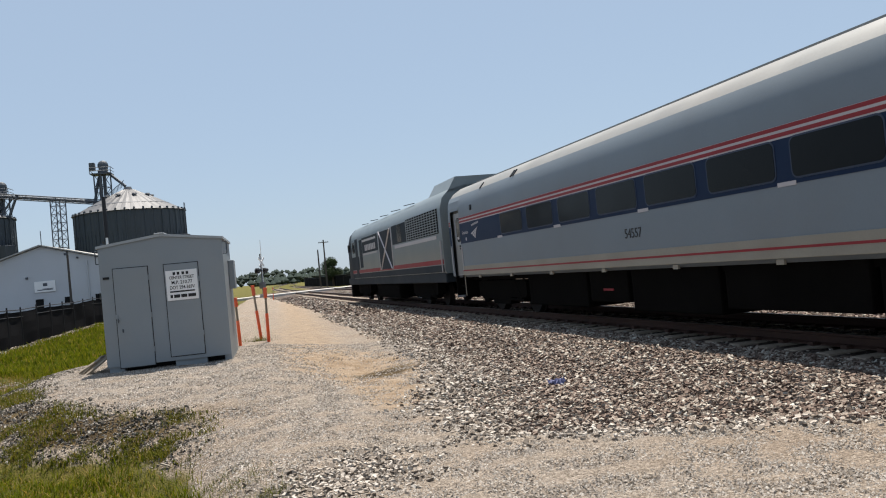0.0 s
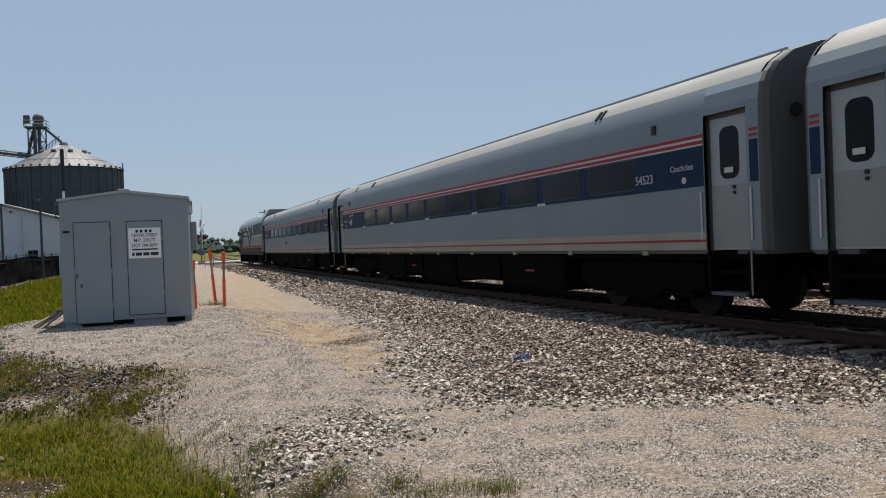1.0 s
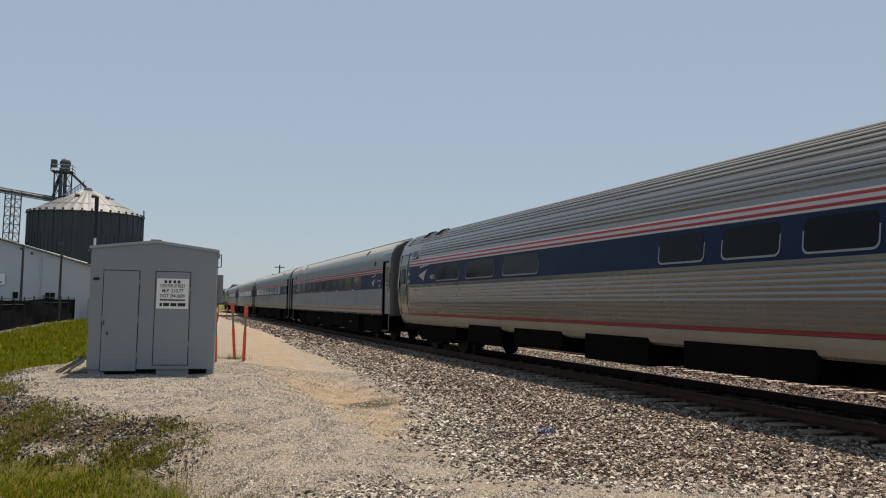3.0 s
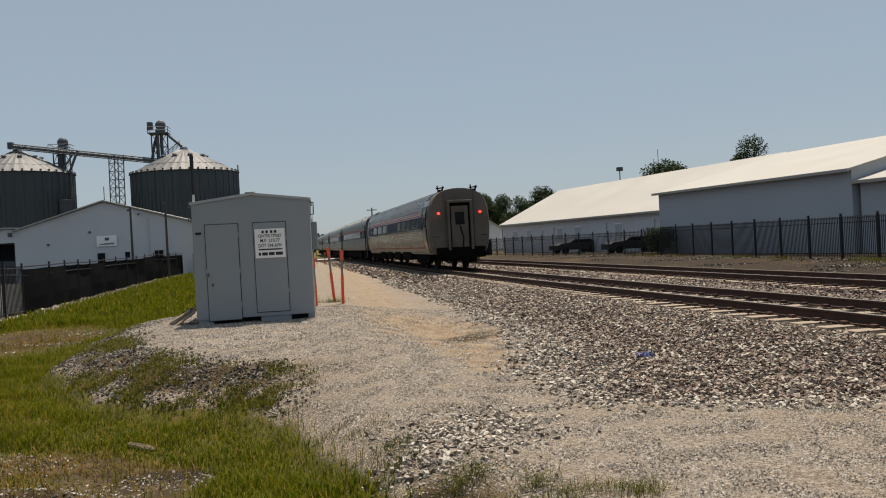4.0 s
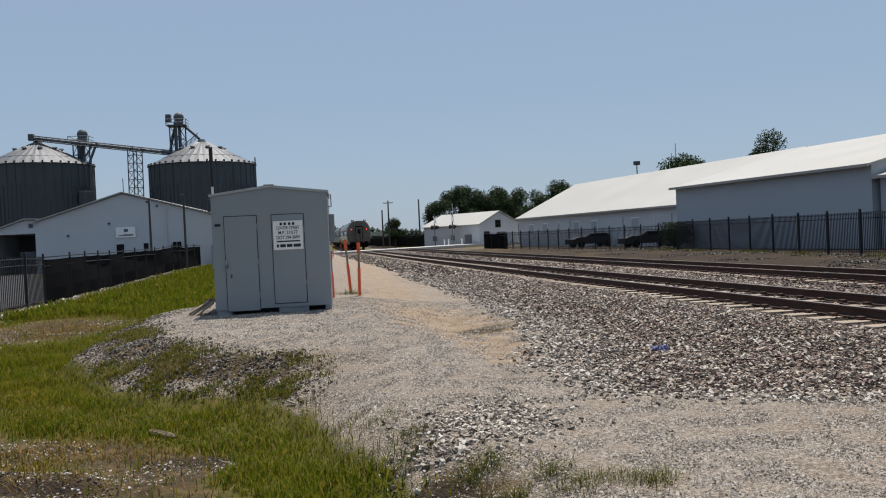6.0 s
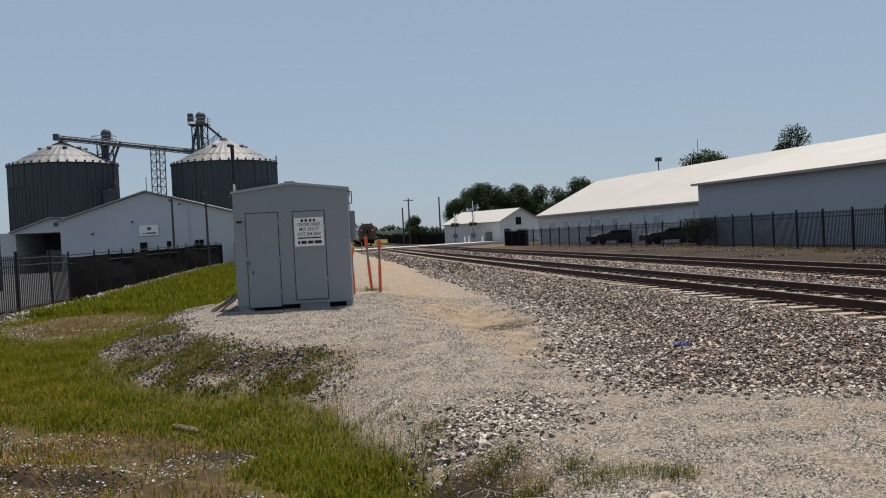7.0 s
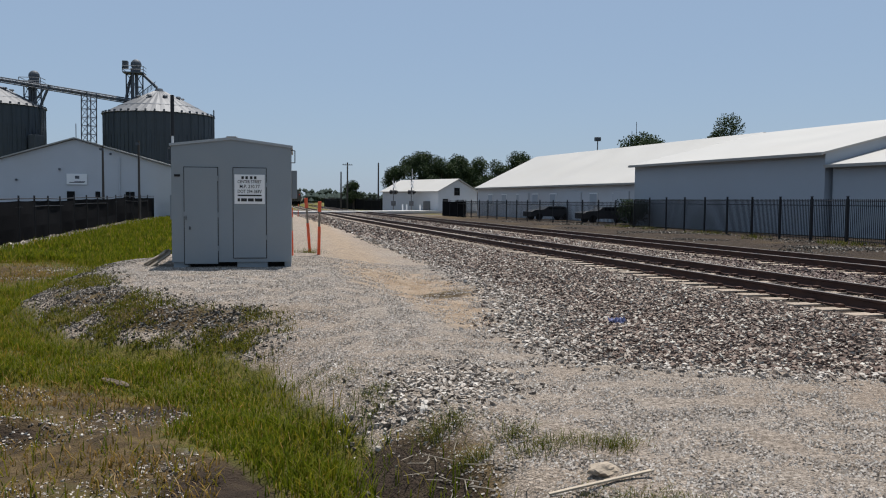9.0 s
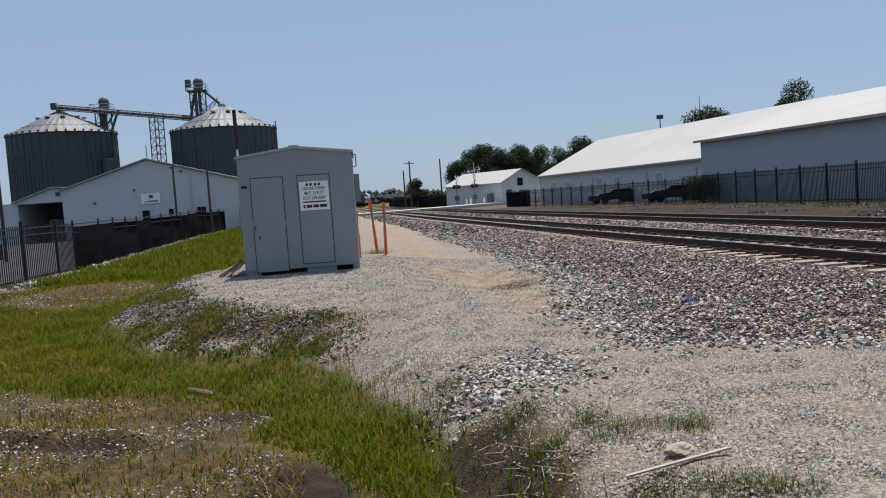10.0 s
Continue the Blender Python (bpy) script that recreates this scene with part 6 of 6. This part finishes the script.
    for s in (-1, 1):
        vs, fs = loft(ring, [s * L, s * (L + 0.06), s * (L + 0.1)], scale=[1.0, 0.985, 0.93])
        n = len(ring)
        fs.append(tuple(range(2 * n, 3 * n)))
        part("end_wall", (vs, fs), M_CAR_END, c, "dark grey end wall")
        part("end_vestibule", boxes((-1.42, 1.42, s * L - 0.6 if s > 0 else s * L, s * L if s > 0 else s * L + 0.6, 1.0, 3.3)), M_CAR_END, c)
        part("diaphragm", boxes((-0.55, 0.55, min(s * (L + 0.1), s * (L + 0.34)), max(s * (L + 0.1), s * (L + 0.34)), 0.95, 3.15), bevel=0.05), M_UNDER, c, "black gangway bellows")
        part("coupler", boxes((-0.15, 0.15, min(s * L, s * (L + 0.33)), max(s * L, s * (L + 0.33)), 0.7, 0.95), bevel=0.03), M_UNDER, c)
        part("end_lamp", rods(((-1.0, s * (L + 0.08), 3.0), (-1.0, s * (L + 0.14), 3.0), 0.09)), M_BLACK, c)
        for x in (-0.8, 0.8):
            bm = bmesh.new()
            pts = [Vector((x, s * (L + 0.1), 0.8)), Vector((x * 0.9, s * (L + 0.2), 0.45)), Vector((x * 0.8, s * (L + 0.33), 0.4))]
            for a, b in zip(pts, pts[1:]):
                rod(bm, a, b, 0.035, n=6)
            part("air_hose", bm, M_UNDER, c)
        bogie(c, s * 9.2)
    underframe(c, ((-6.9, -3.9, 0.27, 0.9), (-3.75, -1.0, 0.36, 0.7), (-0.85, 1.8, 0.26, 1.0), (1.95, 3.5, 0.4, 0.6), (3.65, 6.8, 0.28, 0.9)))
    for y in (-5.4, 2.7):
        part("reflector", boxes((-1.395, -1.38, y - 0.2, y + 0.2, 0.62, 0.66)), M_CAR_RED, c)
    if band_number:
        text_mesh("fleet_number", number, 0.2, M_CAR_WHITE, c, pose(-1.536, -10.0 * logo, 2.25, 90, 0, -90), label="white fleet number")
    else:
        text_mesh("fleet_number", number, 0.24, M_INK, c, pose(-1.532, 1.3 if not lettered else 0.3, 1.66 if not lettered else 1.45, 90, 0, -90), label="dark fleet number")
    if lettered:
        for y0, y1, n in ((2.4, 1.55, 3), (1.35, -0.02, 5), (-0.27, -2.0, 7)):
            w = (y0 - y1) / n
            for i in range(n):
                ya = y0 - w * i
                big = 0.04 if i == 0 else 0.0
                edge = part("lettering_bar", boxes((-1.534, -1.53, ya - w * 0.86, ya, 1.65, 1.92 + big)), M_INK, c, "dark-edged gold lettering bar")
                part("gold_face", boxes((-1.538, -1.534, ya - w * 0.72, ya - w * 0.14, 1.685, 1.885 + big)), M_GOLD, edge)
    lower_belt(c)
    return c


def tube(z):
    """Half-width of the fluted car's rounded section at height z."""
    pts = [(0.78, 1.3), (1.0, 1.42), (1.5, 1.53), (2.1, 1.56), (2.7, 1.53), (3.1, 1.46), (3.4, 1.34), (3.6, 1.16), (3.74, 0.94), (3.84, 0.62), (3.89, 0.3), (3.9, 0.0)]
    return float(np.interp(z, [a for a, b in pts], [b for a, b in pts]))


def cafe_car():
    c = thing("cafe_car", "fluted stainless-steel cafe car, blue band, dirty end, red tail lamps", "train coach", group="coaches of the train")
    zs = [0.78, 0.9, 1.1, 1.4, 1.7, 2.1, 2.5, 2.8, 3.05, 3.25, 3.42, 3.52, 3.6, 3.67, 3.74, 3.8, 3.84, 3.89, 3.9]
    left = [(-tube(z), z) for z in zs]
    ring = left + [(-x, z) for x, z in left[-2::-1]]
    L = 12.5
    ys = [-L - 0.25, -L - 0.12, -L + 0.1, -11.4, 11.4, L - 0.1, L + 0.12, L + 0.25]
    vs, fs = loft(ring, ys, scale=[0.92, 0.96, 0.98, 1, 1, 0.98, 0.96, 0.92])
    n = len(ring)
    part("body_shell", (vs[2 * n:], [tuple(i - 2 * n for i in f) for f in fs[2 * (n - 1):]]), M_STAIN, c, smooth=True)
    part("rear_fairing", (vs[:3 * n], fs[:2 * (n - 1)]), M_REAR, c, "grimy rounded rear end", smooth=True)
    for s in (0, 7):
        v = [p for p in vs[s * n:(s + 1) * n]]
        part("end_wall", (v, [tuple(range(n))]), M_REAR, c, "grimy grey end wall")

    def strip(name, z0, z1, proud, mt, y0=-11.1, y1=11.1, k=-1, label=""):
        e = 0.3 if "flute" in name else 1.0
        prof = [(k * (tube(z0) + 0.001), z0), (k * (tube(z0) + proud * e), z0 + 0.003), (k * (tube((z0 + z1) / 2) + proud), (z0 + z1) / 2), (k * (tube(z1) + proud * e), z1 - 0.003), (k * (tube(z1) + 0.001), z1)]
        return part(name, loft(prof, [y0, y1]), mt, c, label)

    for k in (-1, 1):
        for i in range(10):
            strip("flute", 1.16 + 0.082 * i, 1.16 + 0.082 * i + 0.076, 0.011, M_STAIN, k=k)
        strip("belt_rail", 1.985, 2.055, 0.045, M_STAIN, k=k, label="bright belt moulding")
        strip("dirty_sill", 0.82, 1.07, 0.01, M_CAR_CREAM, -12.1, 12.1, k, "brown-stained sill")
        for i in range(5):
            strip("flute", 2.95 + 0.085 * i, 2.95 + 0.085 * i + 0.07, 0.015, M_STAIN, k=k, y1=10.2)
        for i in range(7):
            z = (3.42, 3.5, 3.58, 3.65, 3.71, 3.76, 3.81)[i]
            strip("roof_flute", z, z + 0.05, 0.028, M_STAIN, -12.2, 12.2, k)
        strip("blue_band", 2.06, 2.64, 0.012, M_CAR_BLUE, k=k, label="dark blue window band")
        strip("white_stripe", 2.645, 2.86, 0.012, M_CAR_WHITE, k=k, label="pale stripe")
        strip("red_stripe", 2.685, 2.73, 0.017, M_CAR_RED, k=k, label="red stripe")
        strip("red_stripe", 2.785, 2.83, 0.017, M_CAR_RED, k=k, label="red stripe")
        strip("sill_stripe", 1.08, 1.13, 0.02, M_CAR_RED, k=k, label="red stripe")
        x = k * (tube(2.4) + 0.016)
        for y in (7.3, 4.8, 2.3, -3.8, -5.4, -7.0, -8.5, -9.6):
            w = 1.9 if y > 0 else 1.15
            r = part("window_rim", plate(rounded(w + 0.06, 0.5, 0.1), 0, 0.02), M_STAIN, c, "bright window rim", at=pose(x - (0.02 if k > 0 else 0), y, 2.36, 0, -k * 5, 0))
            part("pane", plate(rounded(w, 0.44, 0.09), 0, 0.02), M_GLASS, r, at=pose(k * 0.006, 0, 0))
        for y in (11.72, -11.72):
            # No hollow here: a black strip paints the shade of the inset door.
            strip("door_recess", 1.1, 3.06, 0.018, M_UNDER, y + 0.3, y + 0.46, k, "black strip for the shade in the door recess")
            for a, b in ((1.12, 1.7), (1.7, 2.3), (2.3, 2.7), (2.7, 3.04)):
                strip("side_door_panel", a, b, 0.014, M_STAIN, y - 0.42, y + 0.34, k, "pale metal side door")
            strip("door_header", 3.06, 3.12, 0.03, M_STAIN, y - 0.5, y + 0.5, k, "bright door header")
            strip("door_sill", 1.06, 1.1, 0.03, M_STAIN, y - 0.45, y + 0.4, k, "bright door sill")
            strip("jamb_line", 0.84, 3.06, 0.013, M_UNDER, y - 0.46, y - 0.43, k)
            part("door_window", plate(rounded(0.46, 0.5, 0.1), 0, 0.02), M_GLASS, c, at=pose(k * (tube(2.35) + 0.03) - (0.02 if k > 0 else 0), y, 2.35, 0, -k * 4, 0))
        for y in (10.4, 9.2):
            hatch = part("roof_vent", boxes((-0.2, 0.2, -0.34, 0.34, -0.05, 0.06), bevel=0.03), M_STAIN, c, "framed roof vent", at=pose(k * 1.08, y, 3.62, 0, k * 40, 0))
            part("vent_screen", boxes((-0.15, 0.15, -0.27, 0.27, 0.06, 0.066)), M_UNDER, hatch)
        part("small_window_rim", plate(rounded(0.62, 0.32, 0.06), 0, 0.02), M_STAIN, c, at=pose(k * (tube(3.05) + 0.012) - (0.02 if k > 0 else 0), 10.7, 3.05, 0, -k * 20, 0))
        part("small_window", plate(rounded(0.42, 0.2, 0.09), 0, 0.02), M_GLASS, c, at=pose(k * (tube(3.05) + 0.022) - (0.02 if k > 0 else 0), 10.7, 3.05, 0, -k * 20, 0))
        if k < 0:
            swoosh(c, x - 0.012, 9.5, 2.33, 0.95, 0.36)
            text_mesh("fleet_number", "48185", 0.19, M_CAR_WHITE, c, pose(x - 0.006, 8.62, 2.24, 90, 0, -90), label="white fleet number", width=0.4)
            part("wheelchair_disc", rods(((x, 11.02, 2.16), (x - 0.008, 11.02, 2.16), 0.06), n=16), M_CAR_WHITE, c, "small white disc")
            text_mesh("car_lettering", "Cafe", 0.12, M_CAR_WHITE, c, pose(x - 0.006, 11.0, 2.4, 90, 0, -90), label="white lettering")
    # rear end, facing back along the track
    r = -L - 0.25
    fr = part("gangway_frame", boxes((-0.62, -0.5, r - 0.2, r, 0.95, 3.2), (0.5, 0.62, r - 0.2, r, 0.95, 3.2), (-0.62, 0.62, r - 0.2, r, 3.2, 3.32), bevel=0.03), M_REAR, c, "grimy gangway frame")
    part("gangway_recess", boxes((-0.5, 0.5, r - 0.02, r + 0.01, 0.95, 3.2)), M_UNDER, c, "dark gangway recess")
    part("corner_fairing", boxes((-0.74, -0.7, r - 0.03, r, 1.0, 3.6), (0.7, 0.74, r - 0.03, r, 1.0, 3.6), bevel=0.008), M_CAR_END, c)
    dr = part("rear_door", boxes((-0.42, 0.42, r - 0.05, r + 0.03, 0.95, 3.05), bevel=0.02), M_REAR, c, "scuffed grey rear door")
    part("rear_door_window", boxes((-0.22, 0.22, r - 0.07, r - 0.045, 2.15, 2.75), bevel=0.03), M_GLASS, dr)
    part("rear_cable", rods(((0.0, r - 0.08, 2.1), (0.15, r - 0.09, 1.5), 0.025), ((0.15, r - 0.09, 1.5), (0.1, r - 0.08, 0.95), 0.025)), M_UNDER, c)
    part("buffer_sill", boxes((-1.2, 1.2, r - 0.1, r + 0.2, 0.55, 1.08), bevel=0.04), M_UNDER, c)
    for x in (-1.02, 1.02):
        lamp = part("tail_lamp", rods(((x, r - 0.07, 2.72), (x, r + 0.05, 2.72), 0.055), n=14), M_REDLAMP, c, "glowing red tail lamp")
        part("panel_line", boxes((x - 0.02 if x > 0 else x - 0.3, x + 0.3 if x > 0 else x + 0.02, r - 0.01, r + 0.02, 1.6, 1.62)), M_UNDER, c)
        part("roof_bracket", boxes((x * 0.8 - 0.12, x * 0.8 + 0.12, r + 0.2, r + 0.45, 3.5, 3.86), bevel=0.04), M_UNDER, c)
        part("roof_aerial", rods(((x * 0.8 - 0.1, r + 0.3, 3.8), (x * 0.8 - 0.14, r + 0.3, 4.06), 0.035), ((x * 0.8 + 0.1, r + 0.35, 3.8), (x * 0.8 + 0.16, r + 0.35, 4.02), 0.045), ((x * 0.8 - 0.2, r + 0.3, 3.92), (x * 0.8 + 0.2, r + 0.3, 3.96), 0.03)), M_UNDER, c)
        bm = bmesh.new()
        for a, b in zip([(0, 0.8), (0.1, 0.45), (0.3, 0.35), (0.45, 0.5)], [(0.1, 0.45), (0.3, 0.35), (0.45, 0.5), (0.5, 0.75)]):
            rod(bm, (x * 0.9 + a[0] * (-1 if x > 0 else 1), r - 0.1, a[1]), (x * 0.9 + b[0] * (-1 if x > 0 else 1), r - 0.1, b[1]), 0.035, n=6)
        part("air_hose", bm, M_UNDER, c)
    for s in (-1, 1):
        part("coupler", boxes((-0.15, 0.15, min(s * L, s * (L + 0.42)), max(s * L, s * (L + 0.42)), 0.7, 0.95), bevel=0.03), M_UNDER, c)
        bogie(c, s * 9.2)
    for y0, r0 in ((12.3, 0.17), (11.85, 0.2), (11.35, 0.19), (10.75, 0.16)):
        bm = bmesh.new()
        pts = [Vector((-1.0, y0 + r0 * math.cos(q * 0.5236), 0.62 - 1.3 * r0 * math.sin(q * 0.5236))) for q in range(7)]
        for p, q in zip(pts, pts[1:]):
            rod(bm, p, q, 0.03, n=6)
        part("looped_hose", bm, M_UNDER, c, "black looped air hose")
    part("end_beam", boxes((-1.25, 1.25, 11.0, 12.45, 0.6, 0.82), bevel=0.03), M_UNDER, c, "black end beam")
    part("diaphragm", boxes((-0.5, 0.5, L + 0.2, L + 0.5, 0.95, 3.1), bevel=0.05), M_UNDER, c)
    underframe(c, ((-6.4, -3.6, 0.45, 1.0), (-2.6, -0.4, 0.4, 0.7), (0.6, 3.0, 0.5, 0.9), (3.8, 6.0, 0.4, 0.8)), z1=0.9)
    return c


def locomotive():
    c = thing("locomotive", "silver and dark grey diesel locomotive with a red stripe", "locomotive")
    L = 10.6
    prof = [(-1.45, 1.15), (-1.5, 1.25), (-1.5, 3.2), (-1.4, 3.55), (-1.15, 3.8), (-0.6, 3.92), (0, 3.95)]
    ring = prof + [(-x, z) for x, z in prof[-2::-1]]
    vs, fs = loft(ring, [-L, 8.2], caps=True)
    part("body_shell", (vs, fs), M_LOCO, c, smooth=True)
    n = len(ring)
    vs, fs = [], []
    for y, w, zt in ((8.2, 1.0, 1.0), (9.2, 0.98, 0.98), (10.1, 0.93, 0.88), (10.6, 0.86, 0.7), (10.8, 0.8, 0.55)):
        vs += [(x * w, y, 1.0 + (z - 1.0) * zt) for x, z in ring]
    for i in range(4):
        fs += [(i * n + j, (i + 1) * n + j, (i + 1) * n + j + 1, i * n + j + 1) for j in range(n - 1)]
    fs.append(tuple(range(4 * n, 5 * n)))
    part("cab_nose", (vs, fs), M_LOCO_DARK, c, "dark grey cab nose", smooth=True)
    part("skirt", boxes((-1.47, 1.47, -L + 0.1, 10.3, 0.85, 1.2), bevel=0.04), M_LOCO_DARK, c, "dark grey skirt")
    part("exhaust_hood", loft([(-1.2, 3.72), (-0.9, 4.2), (0.9, 4.2), (1.2, 3.72)], [-L, -L + 2.6, -L + 3.4], caps=True, scale=[1, 1, 0.72]), M_LOCO, c, "raised grey roof hood")
    for k in (-1, 1):
        x = k * 1.505
        part("red_stripe", boxes((x - 0.005, x + 0.005, -L + 0.1, 8.2, 1.45, 1.6)), M_CAR_RED, c, "red stripe")
        part("lower_panel", boxes((x - 0.004, x + 0.004, -L + 0.1, 8.2, 1.2, 1.42)), M_LOCO_DARK, c)
        part("dark_panel", boxes((x - 0.006, x + 0.006, -2.6, 0.2, 1.5, 3.15)), M_LOCO_DARK, c, "dark graphic panel")
        part("dark_panel", boxes((x - 0.004, x + 0.004, 4.8, 5.6, 1.7, 3.1)), M_LOCO_DARK, c)
        part("dark_panel", boxes((x - 0.004, x + 0.004, 0.5, 4.7, 2.4, 3.15)), M_LOCO_DARK, c)
        part("dark_panel", boxes((x - 0.004, x + 0.004, 5.9, 8.2, 1.62, 2.3)), M_LOCO_DARK, c)
        part("dark_panel", boxes((x - 0.004, x + 0.004, -5.4, -2.8, 2.45, 3.2)), M_LOCO_DARK, c)
        for s in (-1, 1):
            bm = bmesh.new()
            rod(bm, (x + k * 0.006, -1.2 - s * 1.2, 1.5), (x + k * 0.006, -1.2 + s * 1.2, 3.15), 0.04, n=4)
            part("cross_stroke", bm, M_CAR_WHITE, c, "pale diagonal stroke")
        for y0 in (-2.65, 0.18):
            part("frame_stroke", boxes((x - 0.012, x + 0.012, y0, y0 + 0.07, 1.45, 3.2)), M_CAR_WHITE, c)
        for y0, y1, z0, z1 in ((-9.9, -3.2, 2.28, 2.4), (0.9, 4.6, 2.3, 2.38), (0.9, 4.6, 2.95, 3.05)):
            part("pale_stroke", boxes((x - 0.01, x + 0.01, y0, y1, z0, z1)), M_CAR_WHITE, c)
        for i in range(7):
            part("lettering_bar", boxes((x - 0.012, x + 0.012, 1.1 + 0.42 * i, 1.4 + 0.42 * i, 2.5, 2.78)), M_CAR_WHITE, c, "pale lettering bar")
        part("intake_frame", boxes((x - 0.01, x + 0.01, -L + 0.4, -5.6, 2.45, 3.25)), M_UNDER, c, "dark air intake")
        for i in range(9):
            part("intake_slat", boxes((x - 0.03, x + 0.03, -L + 0.42, -5.62, 2.48 + 0.085 * i, 2.51 + 0.085 * i)), M_LOCO, c)
        for i in range(12):
            part("intake_bar", boxes((x - 0.028, x + 0.028, -L + 0.5 + 0.38 * i, -L + 0.56 + 0.38 * i, 2.46, 3.24)), M_LOCO, c)
        part("engine_window", boxes((x - 0.012, x + 0.012, -4.6, -3.8, 2.5, 3.2), bevel=0.01), M_GLASS, c)
        part("cab_window", boxes((x * 0.99 - 0.012, x * 0.99 + 0.012, 7.1, 7.9, 2.5, 3.1), bevel=0.01), M_GLASS, c)
        part("cab_door", boxes((x - 0.012, x + 0.012, 6.2, 6.9, 1.25, 3.2), bevel=0.01), M_LOCO_DARK, c)
        part("mirror", boxes((k * 1.6 - 0.06, k * 1.6 + 0.06, 8.3, 8.5, 2.6, 3.0), bevel=0.02), M_BLACK, c)
        part("rear_handle", rods(((x * 1.02, -L + 0.2, 1.2), (x * 1.02, -L + 0.2, 2.2), 0.02)), M_CAR_WHITE, c)
    part("windscreen", boxes((-1.0, 1.0, 10.2, 10.25, 2.4, 3.1), bevel=0.02), M_GLASS, c, at=pose(0, 0.1, 0))
    part("fuel_tank", boxes((-1.35, 1.35, -2.6, 2.4, 0.25, 0.9), bevel=0.1), M_UNDER, c)
    part("plow", boxes((-1.3, 1.3, 10.3, 10.8, 0.15, 0.9), bevel=0.05), M_UNDER, c)
    part("rear_coupler", boxes((-0.15, 0.15, -L - 0.35, -L, 0.7, 0.95)), M_UNDER, c)
    bogie(c, -6.6)
    bogie(c, 6.6)
    for i in range(5):
        part("roof_line", rods(((-1.2, -6 + 2.5 * i, 3.82), (-1.2, -4.2 + 2.5 * i, 3.9), 0.015), n=4), M_UNDER, c)
    return c


SPEED, JOINT, PITCH = 35.85, 26.12, 26.05
cars = [
    (locomotive(), 11.0),
    (coach("54557", "silver passenger coach with a blue window band, next to the locomotive"), -13.0),
    (coach("54523", "silver passenger coach with a blue band and pale end doors", band_number=True), -13.0 - PITCH),
    (coach("54551", "silver passenger coach with gold lettering on its side", lettered=True, logo=-1), -13.0 - 2 * PITCH),
    (coach("54572", "silver passenger coach with a blue band, ahead of the cafe car", logo=-1, band_number=True), -13.0 - 3 * PITCH),
    (cafe_car(), -13.0 - 4 * PITCH),
]


def motions():
    for car, back in cars:
        rows = []
        for i in range(21):
            t = i * 0.5
            y = JOINT + SPEED * t + back
            a, b = float(track_x(y - 9)), float(track_x(y + 9))
            rows.append((t, pose((a + b) / 2, y, 0, 0, 0, -math.degrees(math.atan2(b - a, 18)))))
        walk(car, rows)


motions()
